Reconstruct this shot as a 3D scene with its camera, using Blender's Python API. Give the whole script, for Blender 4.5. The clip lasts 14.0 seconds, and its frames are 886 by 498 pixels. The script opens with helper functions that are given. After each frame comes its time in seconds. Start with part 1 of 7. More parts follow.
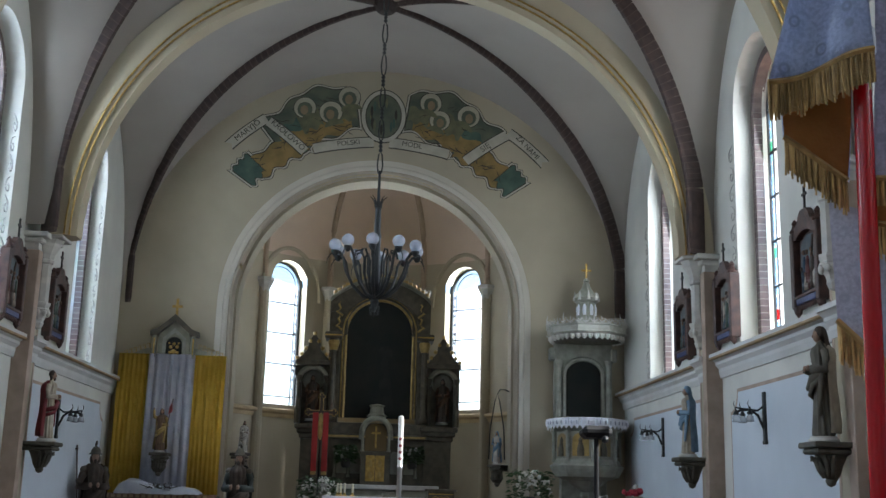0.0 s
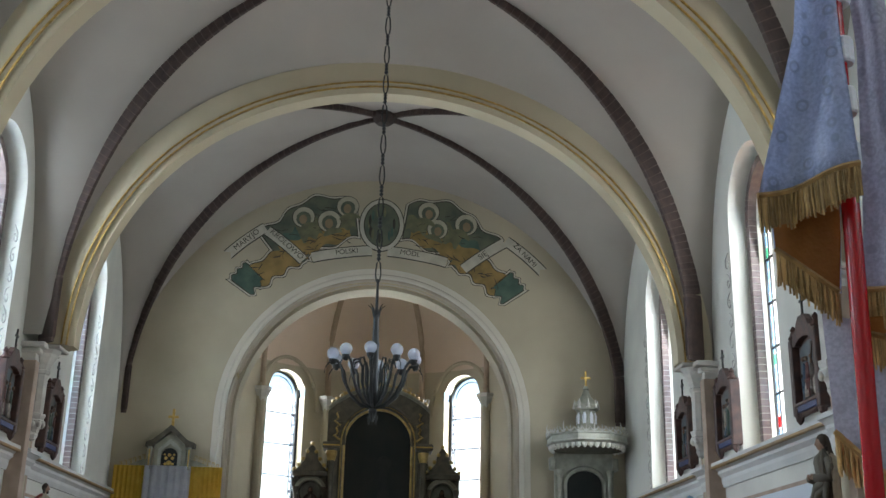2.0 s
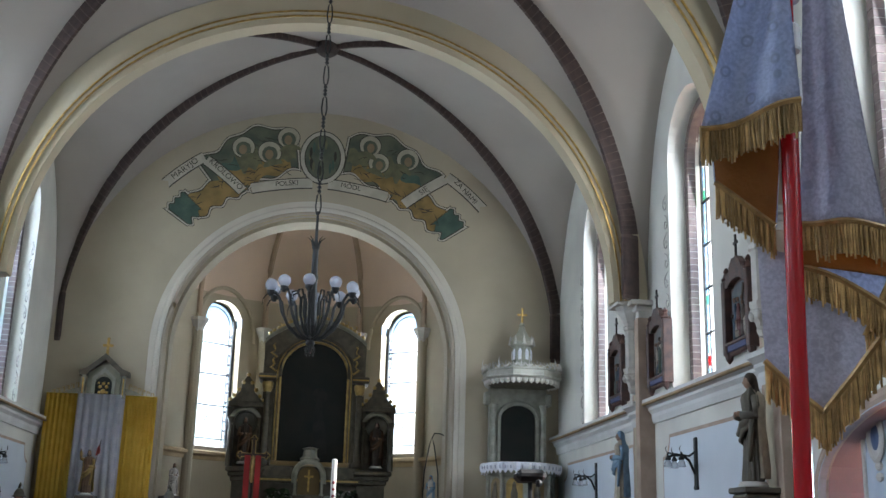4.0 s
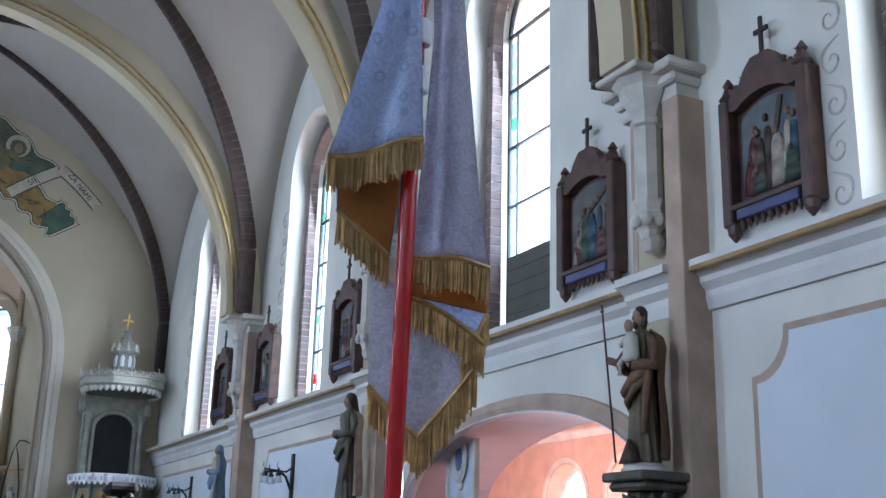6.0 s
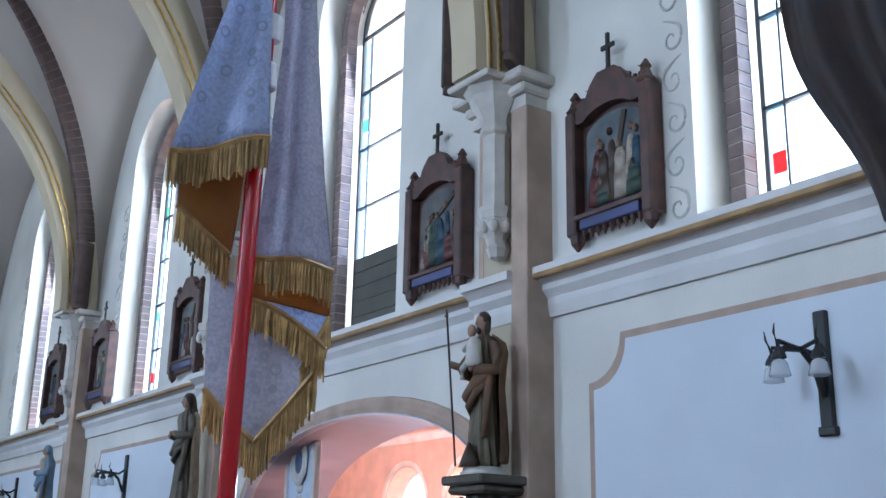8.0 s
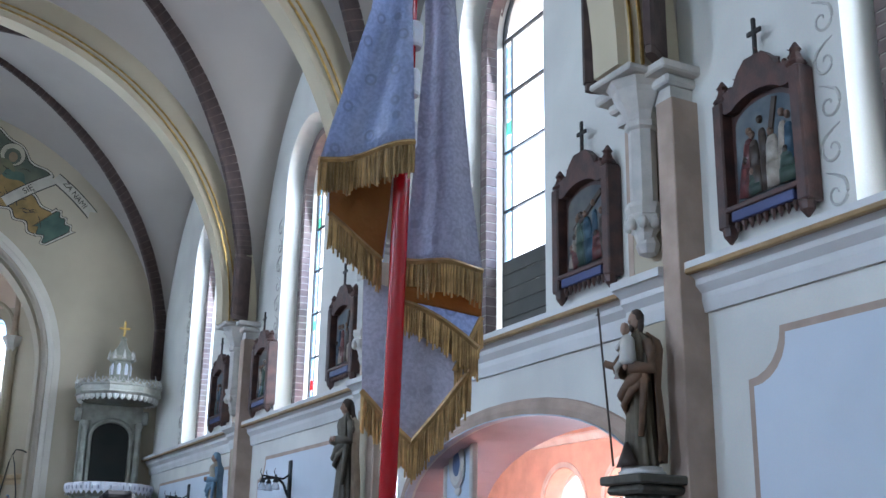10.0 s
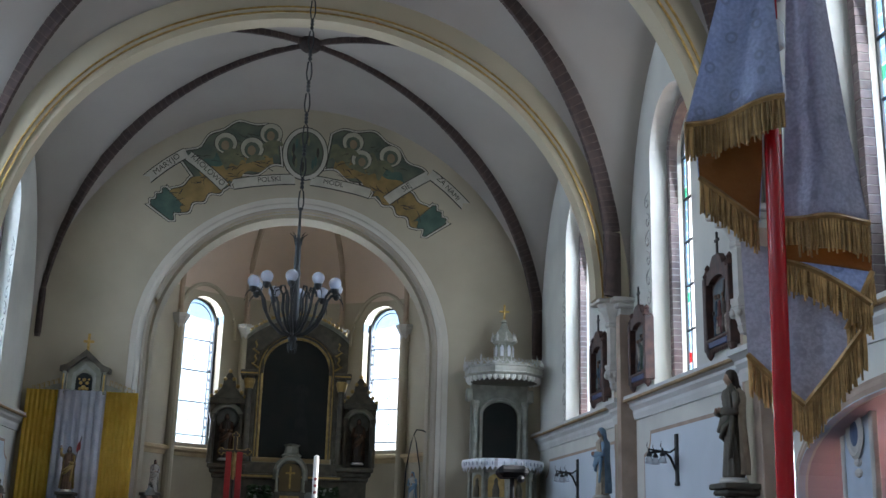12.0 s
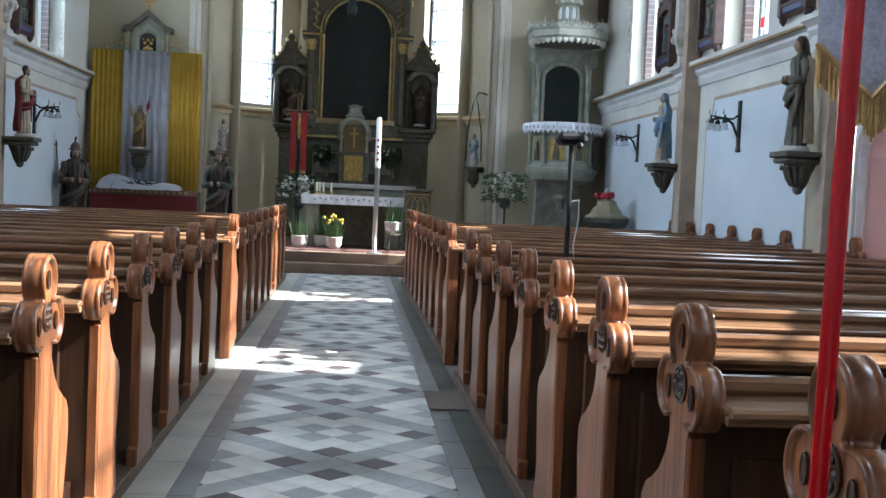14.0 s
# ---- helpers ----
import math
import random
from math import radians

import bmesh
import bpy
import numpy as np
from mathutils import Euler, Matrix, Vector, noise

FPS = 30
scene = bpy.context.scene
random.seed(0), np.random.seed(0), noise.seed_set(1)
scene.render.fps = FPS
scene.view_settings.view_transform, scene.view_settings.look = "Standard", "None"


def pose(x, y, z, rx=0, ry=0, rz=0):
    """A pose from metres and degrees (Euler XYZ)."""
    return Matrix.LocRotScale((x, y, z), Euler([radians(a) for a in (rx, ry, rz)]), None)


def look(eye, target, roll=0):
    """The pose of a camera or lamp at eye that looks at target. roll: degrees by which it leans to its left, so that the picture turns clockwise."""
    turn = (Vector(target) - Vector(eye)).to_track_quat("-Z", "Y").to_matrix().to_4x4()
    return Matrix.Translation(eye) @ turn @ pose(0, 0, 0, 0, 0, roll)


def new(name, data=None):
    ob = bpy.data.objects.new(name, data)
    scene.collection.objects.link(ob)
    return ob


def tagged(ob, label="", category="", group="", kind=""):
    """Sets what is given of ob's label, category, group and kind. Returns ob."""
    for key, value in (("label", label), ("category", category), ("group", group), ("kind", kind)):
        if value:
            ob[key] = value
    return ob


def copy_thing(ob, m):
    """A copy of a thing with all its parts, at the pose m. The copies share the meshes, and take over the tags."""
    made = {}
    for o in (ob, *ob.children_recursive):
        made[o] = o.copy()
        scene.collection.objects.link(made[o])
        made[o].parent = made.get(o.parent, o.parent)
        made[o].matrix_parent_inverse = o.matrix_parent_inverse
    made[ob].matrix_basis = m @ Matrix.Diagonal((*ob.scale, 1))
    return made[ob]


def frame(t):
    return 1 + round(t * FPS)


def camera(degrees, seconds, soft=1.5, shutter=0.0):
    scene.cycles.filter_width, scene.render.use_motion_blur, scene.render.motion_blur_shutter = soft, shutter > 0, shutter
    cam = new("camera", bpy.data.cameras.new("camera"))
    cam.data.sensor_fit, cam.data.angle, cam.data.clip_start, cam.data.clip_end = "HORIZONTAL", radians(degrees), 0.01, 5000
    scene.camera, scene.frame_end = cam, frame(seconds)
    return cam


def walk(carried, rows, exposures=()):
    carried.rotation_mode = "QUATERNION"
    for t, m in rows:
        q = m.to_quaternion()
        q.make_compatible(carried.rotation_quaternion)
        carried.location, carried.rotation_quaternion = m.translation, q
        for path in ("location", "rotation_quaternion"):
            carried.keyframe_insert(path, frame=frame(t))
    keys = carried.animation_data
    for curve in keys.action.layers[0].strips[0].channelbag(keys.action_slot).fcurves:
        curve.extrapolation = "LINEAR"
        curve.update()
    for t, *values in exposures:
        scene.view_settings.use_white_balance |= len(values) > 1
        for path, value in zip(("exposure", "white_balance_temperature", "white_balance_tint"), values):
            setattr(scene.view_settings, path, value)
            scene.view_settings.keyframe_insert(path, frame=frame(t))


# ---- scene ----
cam = camera(44.0, 14.0)

# seconds, x, y, z, rx, ry, rz
PATH = [
    (0, 0.100, 0.000, 1.395, 102.60, -1.46, -3.57),
    (0.5, 0.103, -0.010, 1.410, 104.10, -1.48, -3.57),
    (1, 0.100, -0.022, 1.405, 107.12, -1.22, -3.51),
    (1.5, 0.102, -0.015, 1.400, 108.40, -0.99, -3.49),
    (2, 0.101, -0.020, 1.399, 108.21, -1.15, -3.58),
    (4.5, 0.089, -0.020, 1.378, 104.69, -1.88, -10.12),
    (5, 0.082, -0.042, 1.378, 105.45, -1.73, -15.15),
    (5.5, 0.081, -0.034, 1.381, 105.77, -1.43, -21.62),
    (6, 0.094, -0.015, 1.388, 106.23, -1.49, -27.49),
    (6.5, 0.109, 0.002, 1.395, 106.45, -1.36, -32.16),
    (7, 0.102, -0.009, 1.395, 106.51, -1.03, -35.74),
    (9.5, 0.116, 0.004, 1.395, 106.62, -0.92, -33.76),
    (10, 0.104, -0.008, 1.388, 106.50, -0.96, -27.54),
    (10.5, 0.084, -0.033, 1.378, 106.37, -0.99, -21.69),
    (11, 0.080, -0.047, 1.371, 106.21, -1.33, -15.67),
    (11.5, 0.076, -0.043, 1.372, 106.02, -1.30, -11.68),
    (12, 0.087, -0.027, 1.372, 104.82, -1.55, -7.94),
    (12.5, 0.092, -0.018, 1.394, 99.98, -1.82, -7.00),
    (13, 0.103, -0.017, 1.413, 95.24, -2.16, -5.87),
    (13.5, 0.103, -0.004, 1.413, 86.64, -2.76, -4.55),
    (14, 0.106, -0.000, 1.420, 87.12, -2.42, -4.76),
]
walk(cam, [(t, pose(*p)) for t, *p in PATH], [(0.0, 2.17, 5980, 8), (2.0, 2.38, 6280, 7), (4.5, 2.46, 5900, 10), (7.0, 2.7, 5350, 11), (9.5, 2.78, 5350, 11), (11.5, 2.12, 5750, 10), (12.5, 2.08, 5700, 9), (13.0, 2.48, 5750, 8), (13.5, 2.6, 5700, 7), (14.0, 2.8, 5700, 5)])

# ---- light ----
world = bpy.data.worlds.new("sky")
scene.world = world
world.use_nodes = True
wn = world.node_tree.nodes
sky = wn.new("ShaderNodeTexSky")
sky.sky_type = "NISHITA"
sky.sun_disc = False
sky.sun_elevation = radians(39)
sky.sun_rotation = radians(94)
wn["Background"].inputs["Strength"].default_value = 0.10
world.node_tree.links.new(sky.outputs["Color"], wn["Background"].inputs["Color"])

sun_data = bpy.data.lights.new("sun", "SUN")
sun_data.energy = 5.0
sun_data.angle = radians(0.6)
sun_data.color = (1.0, 0.95, 0.86)
sun = new("sun", sun_data)
sun.matrix_world = look((30, -3, 26), (30 - 5.9, -3 + 0.60, 26 - 4.9))


def window_light(name, m, w, h, power, tint=(0.86, 0.93, 1.0)):
    """Area lamp standing in for the sky's daylight at a window."""
    d = bpy.data.lights.new(name, "AREA")
    d.shape, d.size, d.size_y, d.energy, d.color = "RECTANGLE", w, h, power, tint
    ob = new(name, d)
    ob.matrix_world = m
    return ob


# the plan: metres, the nave runs along y, its axis at x = 0
W = 5.05            # half width of the nave
Y_CH = 21.8         # face of the chancel wall
Y_BACK = -9.0
PIL = (15.7, 10.85, 5.82, 0.75, -4.3)     # bay lines
WIN = (18.85, 13.85, 8.48, 3.47, -1.6, -6.5)   # window centres
LEFT = 0.35         # the left wall's windows stand a little farther on
SILL, SPRING = 3.5, 6.85
WIN_OUT, WIN_IN = 0.82, 0.62
Z_CAP = 4.95
GLASS_X = 5.48
for wy in WIN:
    window_light("window_light_right", look((GLASS_X + 0.12, wy, 5.25), (0, wy, 4.0)), 1.2, 3.9, 28 if wy > 16 else 22, (0.90, 0.95, 1.0))
    window_light("window_light_left", look((-GLASS_X - 0.75, wy + LEFT, 5.5), (0, wy + LEFT, 3.4)), 1.4, 4.2, 62 if wy > 0 else 24, (0.82, 0.90, 1.0))
for s in (-1, 1):
    window_light("window_light_apse", look((s * 2.66, 26.05, 5.1), (s * 0.9, 23.6, 3.9)), 1.4, 4.8, 84)
# added fill lamp inside the chapel, in front of its window wall
window_light("window_light_chapel", look((9.05, 12.2, 2.2), (6.5, 11.0, 1.5)), 3.0, 0.8, 80)

# ---- materials ----
MATS = {}


def mat(name, color, rough=0.8, metal=0.0, c2=None, scale=4.0, fine=60.0, bump=0.15, spread=0.12, island=0.0, coat=0.0, spec=0.5):
    """Plain surface with two scales of variation: large stains to c2 and fine grain, plus relief."""
    if name in MATS:
        return MATS[name]
    m = bpy.data.materials.new(name)
    m.use_nodes = True
    n, l = m.node_tree.nodes, m.node_tree.links
    b = n["Principled BSDF"]
    b.inputs["Roughness"].default_value, b.inputs["Metallic"].default_value = rough, metal
    b.inputs["Coat Weight"].default_value = coat
    b.inputs["Specular IOR Level"].default_value = spec
    tc = n.new("ShaderNodeTexCoord")
    big, small = n.new("ShaderNodeTexNoise"), n.new("ShaderNodeTexNoise")
    big.inputs["Scale"].default_value, big.inputs["Detail"].default_value = scale, 6
    small.inputs["Scale"].default_value, small.inputs["Detail"].default_value = fine, 3
    l.new(tc.outputs["Object"], big.inputs["Vector"])
    l.new(tc.outputs["Object"], small.inputs["Vector"])
    ramp = n.new("ShaderNodeValToRGB")
    c2 = c2 or tuple(v * (1 - spread * 1.6) for v in color)
    ramp.color_ramp.elements[0].position, ramp.color_ramp.elements[1].position = 0.35, 0.65
    ramp.color_ramp.elements[0].color, ramp.color_ramp.elements[1].color = (*c2, 1), (*color, 1)
    l.new(big.outputs["Fac"], ramp.inputs["Fac"])
    mix = n.new("ShaderNodeMix")
    mix.data_type, mix.blend_type = "RGBA", "MULTIPLY"
    mix.inputs["Factor"].default_value = spread
    l.new(ramp.outputs["Color"], mix.inputs["A"])
    l.new(small.outputs["Color"], mix.inputs["B"])
    last = mix.outputs["Result"]
    if island:
        info, hsv, mr = n.new("ShaderNodeObjectInfo"), n.new("ShaderNodeHueSaturation"), n.new("ShaderNodeMapRange")
        geo, add = n.new("ShaderNodeNewGeometry"), n.new("ShaderNodeMath")
        add.operation = "ADD"
        l.new(info.outputs["Random"], add.inputs[0])
        l.new(geo.outputs["Random Per Island"], add.inputs[1])
        mr.inputs["From Max"].default_value = 2.0
        mr.inputs["To Min"].default_value, mr.inputs["To Max"].default_value = 1 - island, 1 + island
        l.new(add.outputs[0], mr.inputs["Value"])
        l.new(mr.outputs["Result"], hsv.inputs["Value"])
        l.new(last, hsv.inputs["Color"])
        last = hsv.outputs["Color"]
    l.new(last, b.inputs["Base Color"])
    if bump:
        bp = n.new("ShaderNodeBump")
        bp.inputs["Strength"].default_value, bp.inputs["Distance"].default_value = bump, 0.01
        l.new(small.outputs["Fac"], bp.inputs["Height"])
        l.new(bp.outputs["Normal"], b.inputs["Normal"])
    MATS[name] = m
    return m


def wood(name, dark, light, rough=0.35, axis=2, coat=0.2, scale=1.0, polish=0.2):
    """Varnished wood with grain along one axis (0 x, 1 y, 2 z)."""
    if name in MATS:
        return MATS[name]
    m = bpy.data.materials.new(name)
    m.use_nodes = True
    n, l = m.node_tree.nodes, m.node_tree.links
    b = n["Principled BSDF"]
    b.inputs["Roughness"].default_value, b.inputs["Coat Weight"].default_value = rough, coat
    b.inputs["Coat Roughness"].default_value = polish
    tc, mp = n.new("ShaderNodeTexCoord"), n.new("ShaderNodeMapping")
    sc = [38 * scale] * 3
    sc[axis] = 2.2 * scale
    mp.inputs["Scale"].default_value = sc
    info, off = n.new("ShaderNodeObjectInfo"), n.new("ShaderNodeVectorMath")
    off.operation = "ADD"
    mul = n.new("ShaderNodeMath")
    mul.operation = "MULTIPLY"
    mul.inputs[1].default_value = 37
    l.new(info.outputs["Random"], mul.inputs[0])
    l.new(tc.outputs["Object"], off.inputs[0])
    l.new(mul.outputs[0], off.inputs[1])
    l.new(off.outputs["Vector"], mp.inputs["Vector"])
    g, wv = n.new("ShaderNodeTexNoise"), n.new("ShaderNodeTexNoise")
    g.inputs["Scale"].default_value, g.inputs["Detail"].default_value = 1.0, 8
    g.inputs["Distortion"].default_value = 0.6
    wv.inputs["Scale"].default_value = 1.3
    l.new(mp.outputs["Vector"], g.inputs["Vector"])
    l.new(off.outputs["Vector"], wv.inputs["Vector"])
    ramp = n.new("ShaderNodeValToRGB")
    ramp.color_ramp.elements[0].position, ramp.color_ramp.elements[1].position = 0.3, 0.72
    ramp.color_ramp.elements[0].color, ramp.color_ramp.elements[1].color = (*dark, 1), (*light, 1)
    l.new(g.outputs["Fac"], ramp.inputs["Fac"])
    hsv, mr = n.new("ShaderNodeHueSaturation"), n.new("ShaderNodeMapRange")
    mr.inputs["To Min"].default_value, mr.inputs["To Max"].default_value = 0.7, 1.25
    l.new(wv.outputs["Fac"], mr.inputs["Value"])
    l.new(mr.outputs["Result"], hsv.inputs["Value"])
    l.new(ramp.outputs["Color"], hsv.inputs["Color"])
    l.new(hsv.outputs["Color"], b.inputs["Base Color"])
    bp = n.new("ShaderNodeBump")
    bp.inputs["Strength"].default_value, bp.inputs["Distance"].default_value = 0.15, 0.004
    l.new(g.outputs["Fac"], bp.inputs["Height"])
    l.new(bp.outputs["Normal"], b.inputs["Normal"])
    MATS[name] = m
    return m


def glass(name, tint=(1, 1, 1), clear=0.85, rough=0.05, milky=0.0):
    """Thin pane: part clear, part sheen."""
    if name in MATS:
        return MATS[name]
    m = bpy.data.materials.new(name)
    m.use_nodes = True
    n, l = m.node_tree.nodes, m.node_tree.links
    b = n["Principled BSDF"]
    b.inputs["Base Color"].default_value = (*tint, 1)
    b.inputs["Roughness"].default_value = rough
    tr, mx = n.new("ShaderNodeBsdfTransparent"), n.new("ShaderNodeMixShader")
    tr.inputs["Color"].default_value = (*tint, 1)
    mx.inputs["Fac"].default_value = 1 - clear
    l.new(tr.outputs[0], mx.inputs[1])
    l.new(b.outputs[0], mx.inputs[2])
    l.new(mx.outputs[0], n["Material Output"].inputs["Surface"])
    if milky:
        tl, m2 = n.new("ShaderNodeBsdfTranslucent"), n.new("ShaderNodeMixShader")
        m2.inputs["Fac"].default_value = milky
        l.new(mx.outputs[0], m2.inputs[1])
        l.new(tl.outputs[0], m2.inputs[2])
        l.new(m2.outputs[0], n["Material Output"].inputs["Surface"])
    MATS[name] = m
    return m


PLASTER = mat("cream_plaster", (0.45, 0.395, 0.29), 0.9, c2=(0.38, 0.335, 0.245), scale=0.7, fine=90, bump=0.12, spread=0.1)
ARCHP = mat("warm_cream_arch", (0.53, 0.47, 0.335), 0.9, c2=(0.46, 0.40, 0.28), scale=0.8, fine=90, bump=0.12)
WALL = mat("pale_grey_wall", (0.70, 0.70, 0.64), 0.9, c2=(0.58, 0.58, 0.54), scale=0.8, fine=70, bump=0.15, spread=0.14)
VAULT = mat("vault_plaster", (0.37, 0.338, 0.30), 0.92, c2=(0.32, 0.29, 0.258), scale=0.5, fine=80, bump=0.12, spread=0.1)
PANEL = mat("pale_blue_panel", (0.62, 0.68, 0.74), 0.85, c2=(0.55, 0.61, 0.67), scale=0.9, fine=80, bump=0.1, spread=0.1)
TRIM = mat("brown_trim", (0.46, 0.355, 0.28), 0.85, spread=0.15)
STONE = mat("pale_stone", (0.60, 0.58, 0.53), 0.85, c2=(0.46, 0.45, 0.42), scale=5, fine=90, bump=0.25)
PINKW = mat("orange_pink_plaster", (0.74, 0.44, 0.34), 0.9, spread=0.1)
BRICK = mat("faded_brown_brick", (0.19, 0.145, 0.135), 0.85, c2=(0.13, 0.10, 0.095), scale=9, fine=120, bump=0.4, island=0.3)
RIBB = mat("dark_rib_brick", (0.07, 0.045, 0.038), 0.85, c2=(0.045, 0.03, 0.027), scale=9, fine=120, bump=0.4, island=0.25)
RIBM = mat("dark_rib_joint", (0.115, 0.085, 0.072), 0.95, fine=140, bump=0.3)
MORTAR = mat("grey_mortar", (0.36, 0.33, 0.30), 0.95, fine=140, bump=0.3)
GOLD = mat("gold_leaf", (0.62, 0.42, 0.13), 0.38, 0.85, c2=(0.40, 0.26, 0.08), scale=14, fine=90, bump=0.2)
OLDGOLD = mat("dull_gold_paint", (0.52, 0.37, 0.13), 0.42, 0.5, c2=(0.33, 0.23, 0.08), scale=10)
IRON = mat("dark_iron", (0.042, 0.045, 0.046), 0.5, 0.6, fine=120, bump=0.2)
LEAD = mat("dark_lead", (0.05, 0.055, 0.06), 0.6, 0.4)
ALTARW = mat("dark_carved_oak", (0.115, 0.10, 0.066), 0.5, c2=(0.06, 0.054, 0.036), scale=7, fine=60, bump=0.5, coat=0.1)
ALTARG = mat("grey_green_altar_paint", (0.30, 0.29, 0.22), 0.6, c2=(0.20, 0.20, 0.15), scale=6, fine=60, bump=0.3)
PULP = mat("grey_pulpit_paint", (0.37, 0.37, 0.31), 0.6, c2=(0.25, 0.255, 0.21), scale=6, bump=0.3)
# the altar painting's canvas; also painted shade for pulpit opening and gable niche
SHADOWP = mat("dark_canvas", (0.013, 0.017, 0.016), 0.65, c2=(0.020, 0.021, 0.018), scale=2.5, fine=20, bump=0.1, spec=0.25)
PEW = wood("varnished_pew_wood", (0.080, 0.023, 0.008), (0.29, 0.108, 0.038), axis=2)
PEWX = wood("varnished_pew_rail", (0.11, 0.052, 0.027), (0.33, 0.18, 0.098), rough=0.16, axis=0, coat=1.0, polish=0.09)
# darker copy of the pew wood; shade inside the pews is in its colour
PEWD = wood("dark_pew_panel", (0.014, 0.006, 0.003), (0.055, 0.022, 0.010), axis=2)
WHITE = mat("white_cloth", (0.86, 0.87, 0.92), 0.9, c2=(0.74, 0.76, 0.84), scale=6, fine=200, bump=0.2)
YELLOW = mat("yellow_cloth", (0.93, 0.66, 0.10), 0.8, c2=(0.84, 0.56, 0.07), scale=4, fine=200, bump=0.2)
RED = mat("red_cloth", (0.42, 0.03, 0.03), 0.8, spread=0.2)
LEAF = mat("green_leaf", (0.07, 0.13, 0.04), 0.6, c2=(0.035, 0.075, 0.025), scale=12, island=0.4)
PETAL = mat("white_petal", (0.78, 0.76, 0.70), 0.8, island=0.1)
YPETAL = mat("yellow_petal", (0.50, 0.36, 0.04), 0.7)
SKIN = mat("painted_flesh_tone", (0.34, 0.22, 0.155), 0.7)
SILVER = mat("silver_paint", (0.55, 0.54, 0.50), 0.4, 0.5, scale=14)
BULB = mat("frosted_globe", (0.72, 0.76, 0.86), 0.12, spread=0.03, bump=0.0, coat=0.6)
PANE = glass("window_pane", (0.98, 0.99, 1.0), 0.95, 0.1, 0.10)
BLUEG, REDG, GREENG = glass("blue_pane", (0.62, 0.82, 1.0), 0.9), glass("red_pane", (0.85, 0.08, 0.08), 0.9), glass("green_pane", (0.35, 0.8, 0.6), 0.9)


# ---- building blocks ----
def mesh_of(bm, name, material, smooth=False):
    bmesh.ops.recalc_face_normals(bm, faces=bm.faces)
    me = bpy.data.meshes.new(name)
    bm.to_mesh(me)
    bm.free()
    if smooth:
        for p in me.polygons:
            p.use_smooth = True
    me.materials.append(material)
    return me


def part(name, bm, material, parent=None, label="", smooth=False):
    ob = new(name, mesh_of(bm, name, material, smooth))
    ob.parent = parent
    if label:
        tagged(ob, label)
    return ob


def thing(name, label, category, at=(0, 0, 0), rz=0, group="", kind=""):
    ob = new(name)
    ob.empty_display_size = 0.1
    ob.matrix_basis = pose(*at, 0, 0, rz)
    return tagged(ob, label, category, group, kind)


def structure(name, bm, material, label="", category="", smooth=False):
    return tagged(part(name, bm, material, None, "", smooth), label or name.replace("_", " "), category or name.split("_")[0], kind="structure")


def B():
    return bmesh.new()


def box(bm, x0, x1, y0, y1, z0, z1, bev=0.0, m=None):
    v = [bm.verts.new(p) for p in ((x0, y0, z0), (x1, y0, z0), (x1, y1, z0), (x0, y1, z0), (x0, y0, z1), (x1, y0, z1), (x1, y1, z1), (x0, y1, z1))]
    fs = [bm.faces.new([v[i] for i in f]) for f in ((3, 2, 1, 0), (4, 5, 6, 7), (0, 1, 5, 4), (1, 2, 6, 5), (2, 3, 7, 6), (3, 0, 4, 7))]
    if bev:
        es = list({e for f in fs for e in f.edges})
        r = bmesh.ops.bevel(bm, geom=es, offset=bev, segments=1, affect="EDGES")
        v = list({w for f in r["faces"] for w in f.verts} | {w for w in v if w.is_valid})
    if m:
        bmesh.ops.transform(bm, matrix=m, verts=[w for w in v if w.is_valid])
    return bm


def lathe(bm, prof, seg=16, at=(0, 0, 0), ripple=0.0, folds=7, half=False, sx=1.0, sy=1.0, m=None):
    """Turned shape from (radius, z) rows; ripple pleats it like a robe."""
    rows = []
    n = seg // 2 + 1 if half else seg
    for r, z in prof:
        row = []
        for i in range(n):
            a = 2 * math.pi * i / seg
            k = r * (1 + ripple * math.sin(a * folds + z * 3) * (0.3 + r * 2))
            p = Vector((k * math.cos(a) * sx + at[0], k * math.sin(a) * sy + at[1], z + at[2]))
            row.append(bm.verts.new(m @ p if m else p))
        rows.append(row)
    for a, b in zip(rows, rows[1:]):
        for i in range(n - (1 if half else 0)):
            j = (i + 1) % n
            bm.faces.new((a[i], a[j], b[j], b[i]))
    if not half:
        if prof[0][0] > 1e-4:
            bm.faces.new(rows[0][::-1])
        if prof[-1][0] > 1e-4:
            bm.faces.new(rows[-1])
    return bm


def ball(bm, c, r, seg=12, sx=1, sy=1, sz=1):
    n = max(4, seg // 2)
    prof = [(r * math.sin(math.pi * (i + 0.02) / (n + 0.04)), -r * sz * math.cos(math.pi * (i + 0.02) / (n + 0.04))) for i in range(n + 1)]
    return lathe(bm, prof, seg, c, sx=sx, sy=sy)


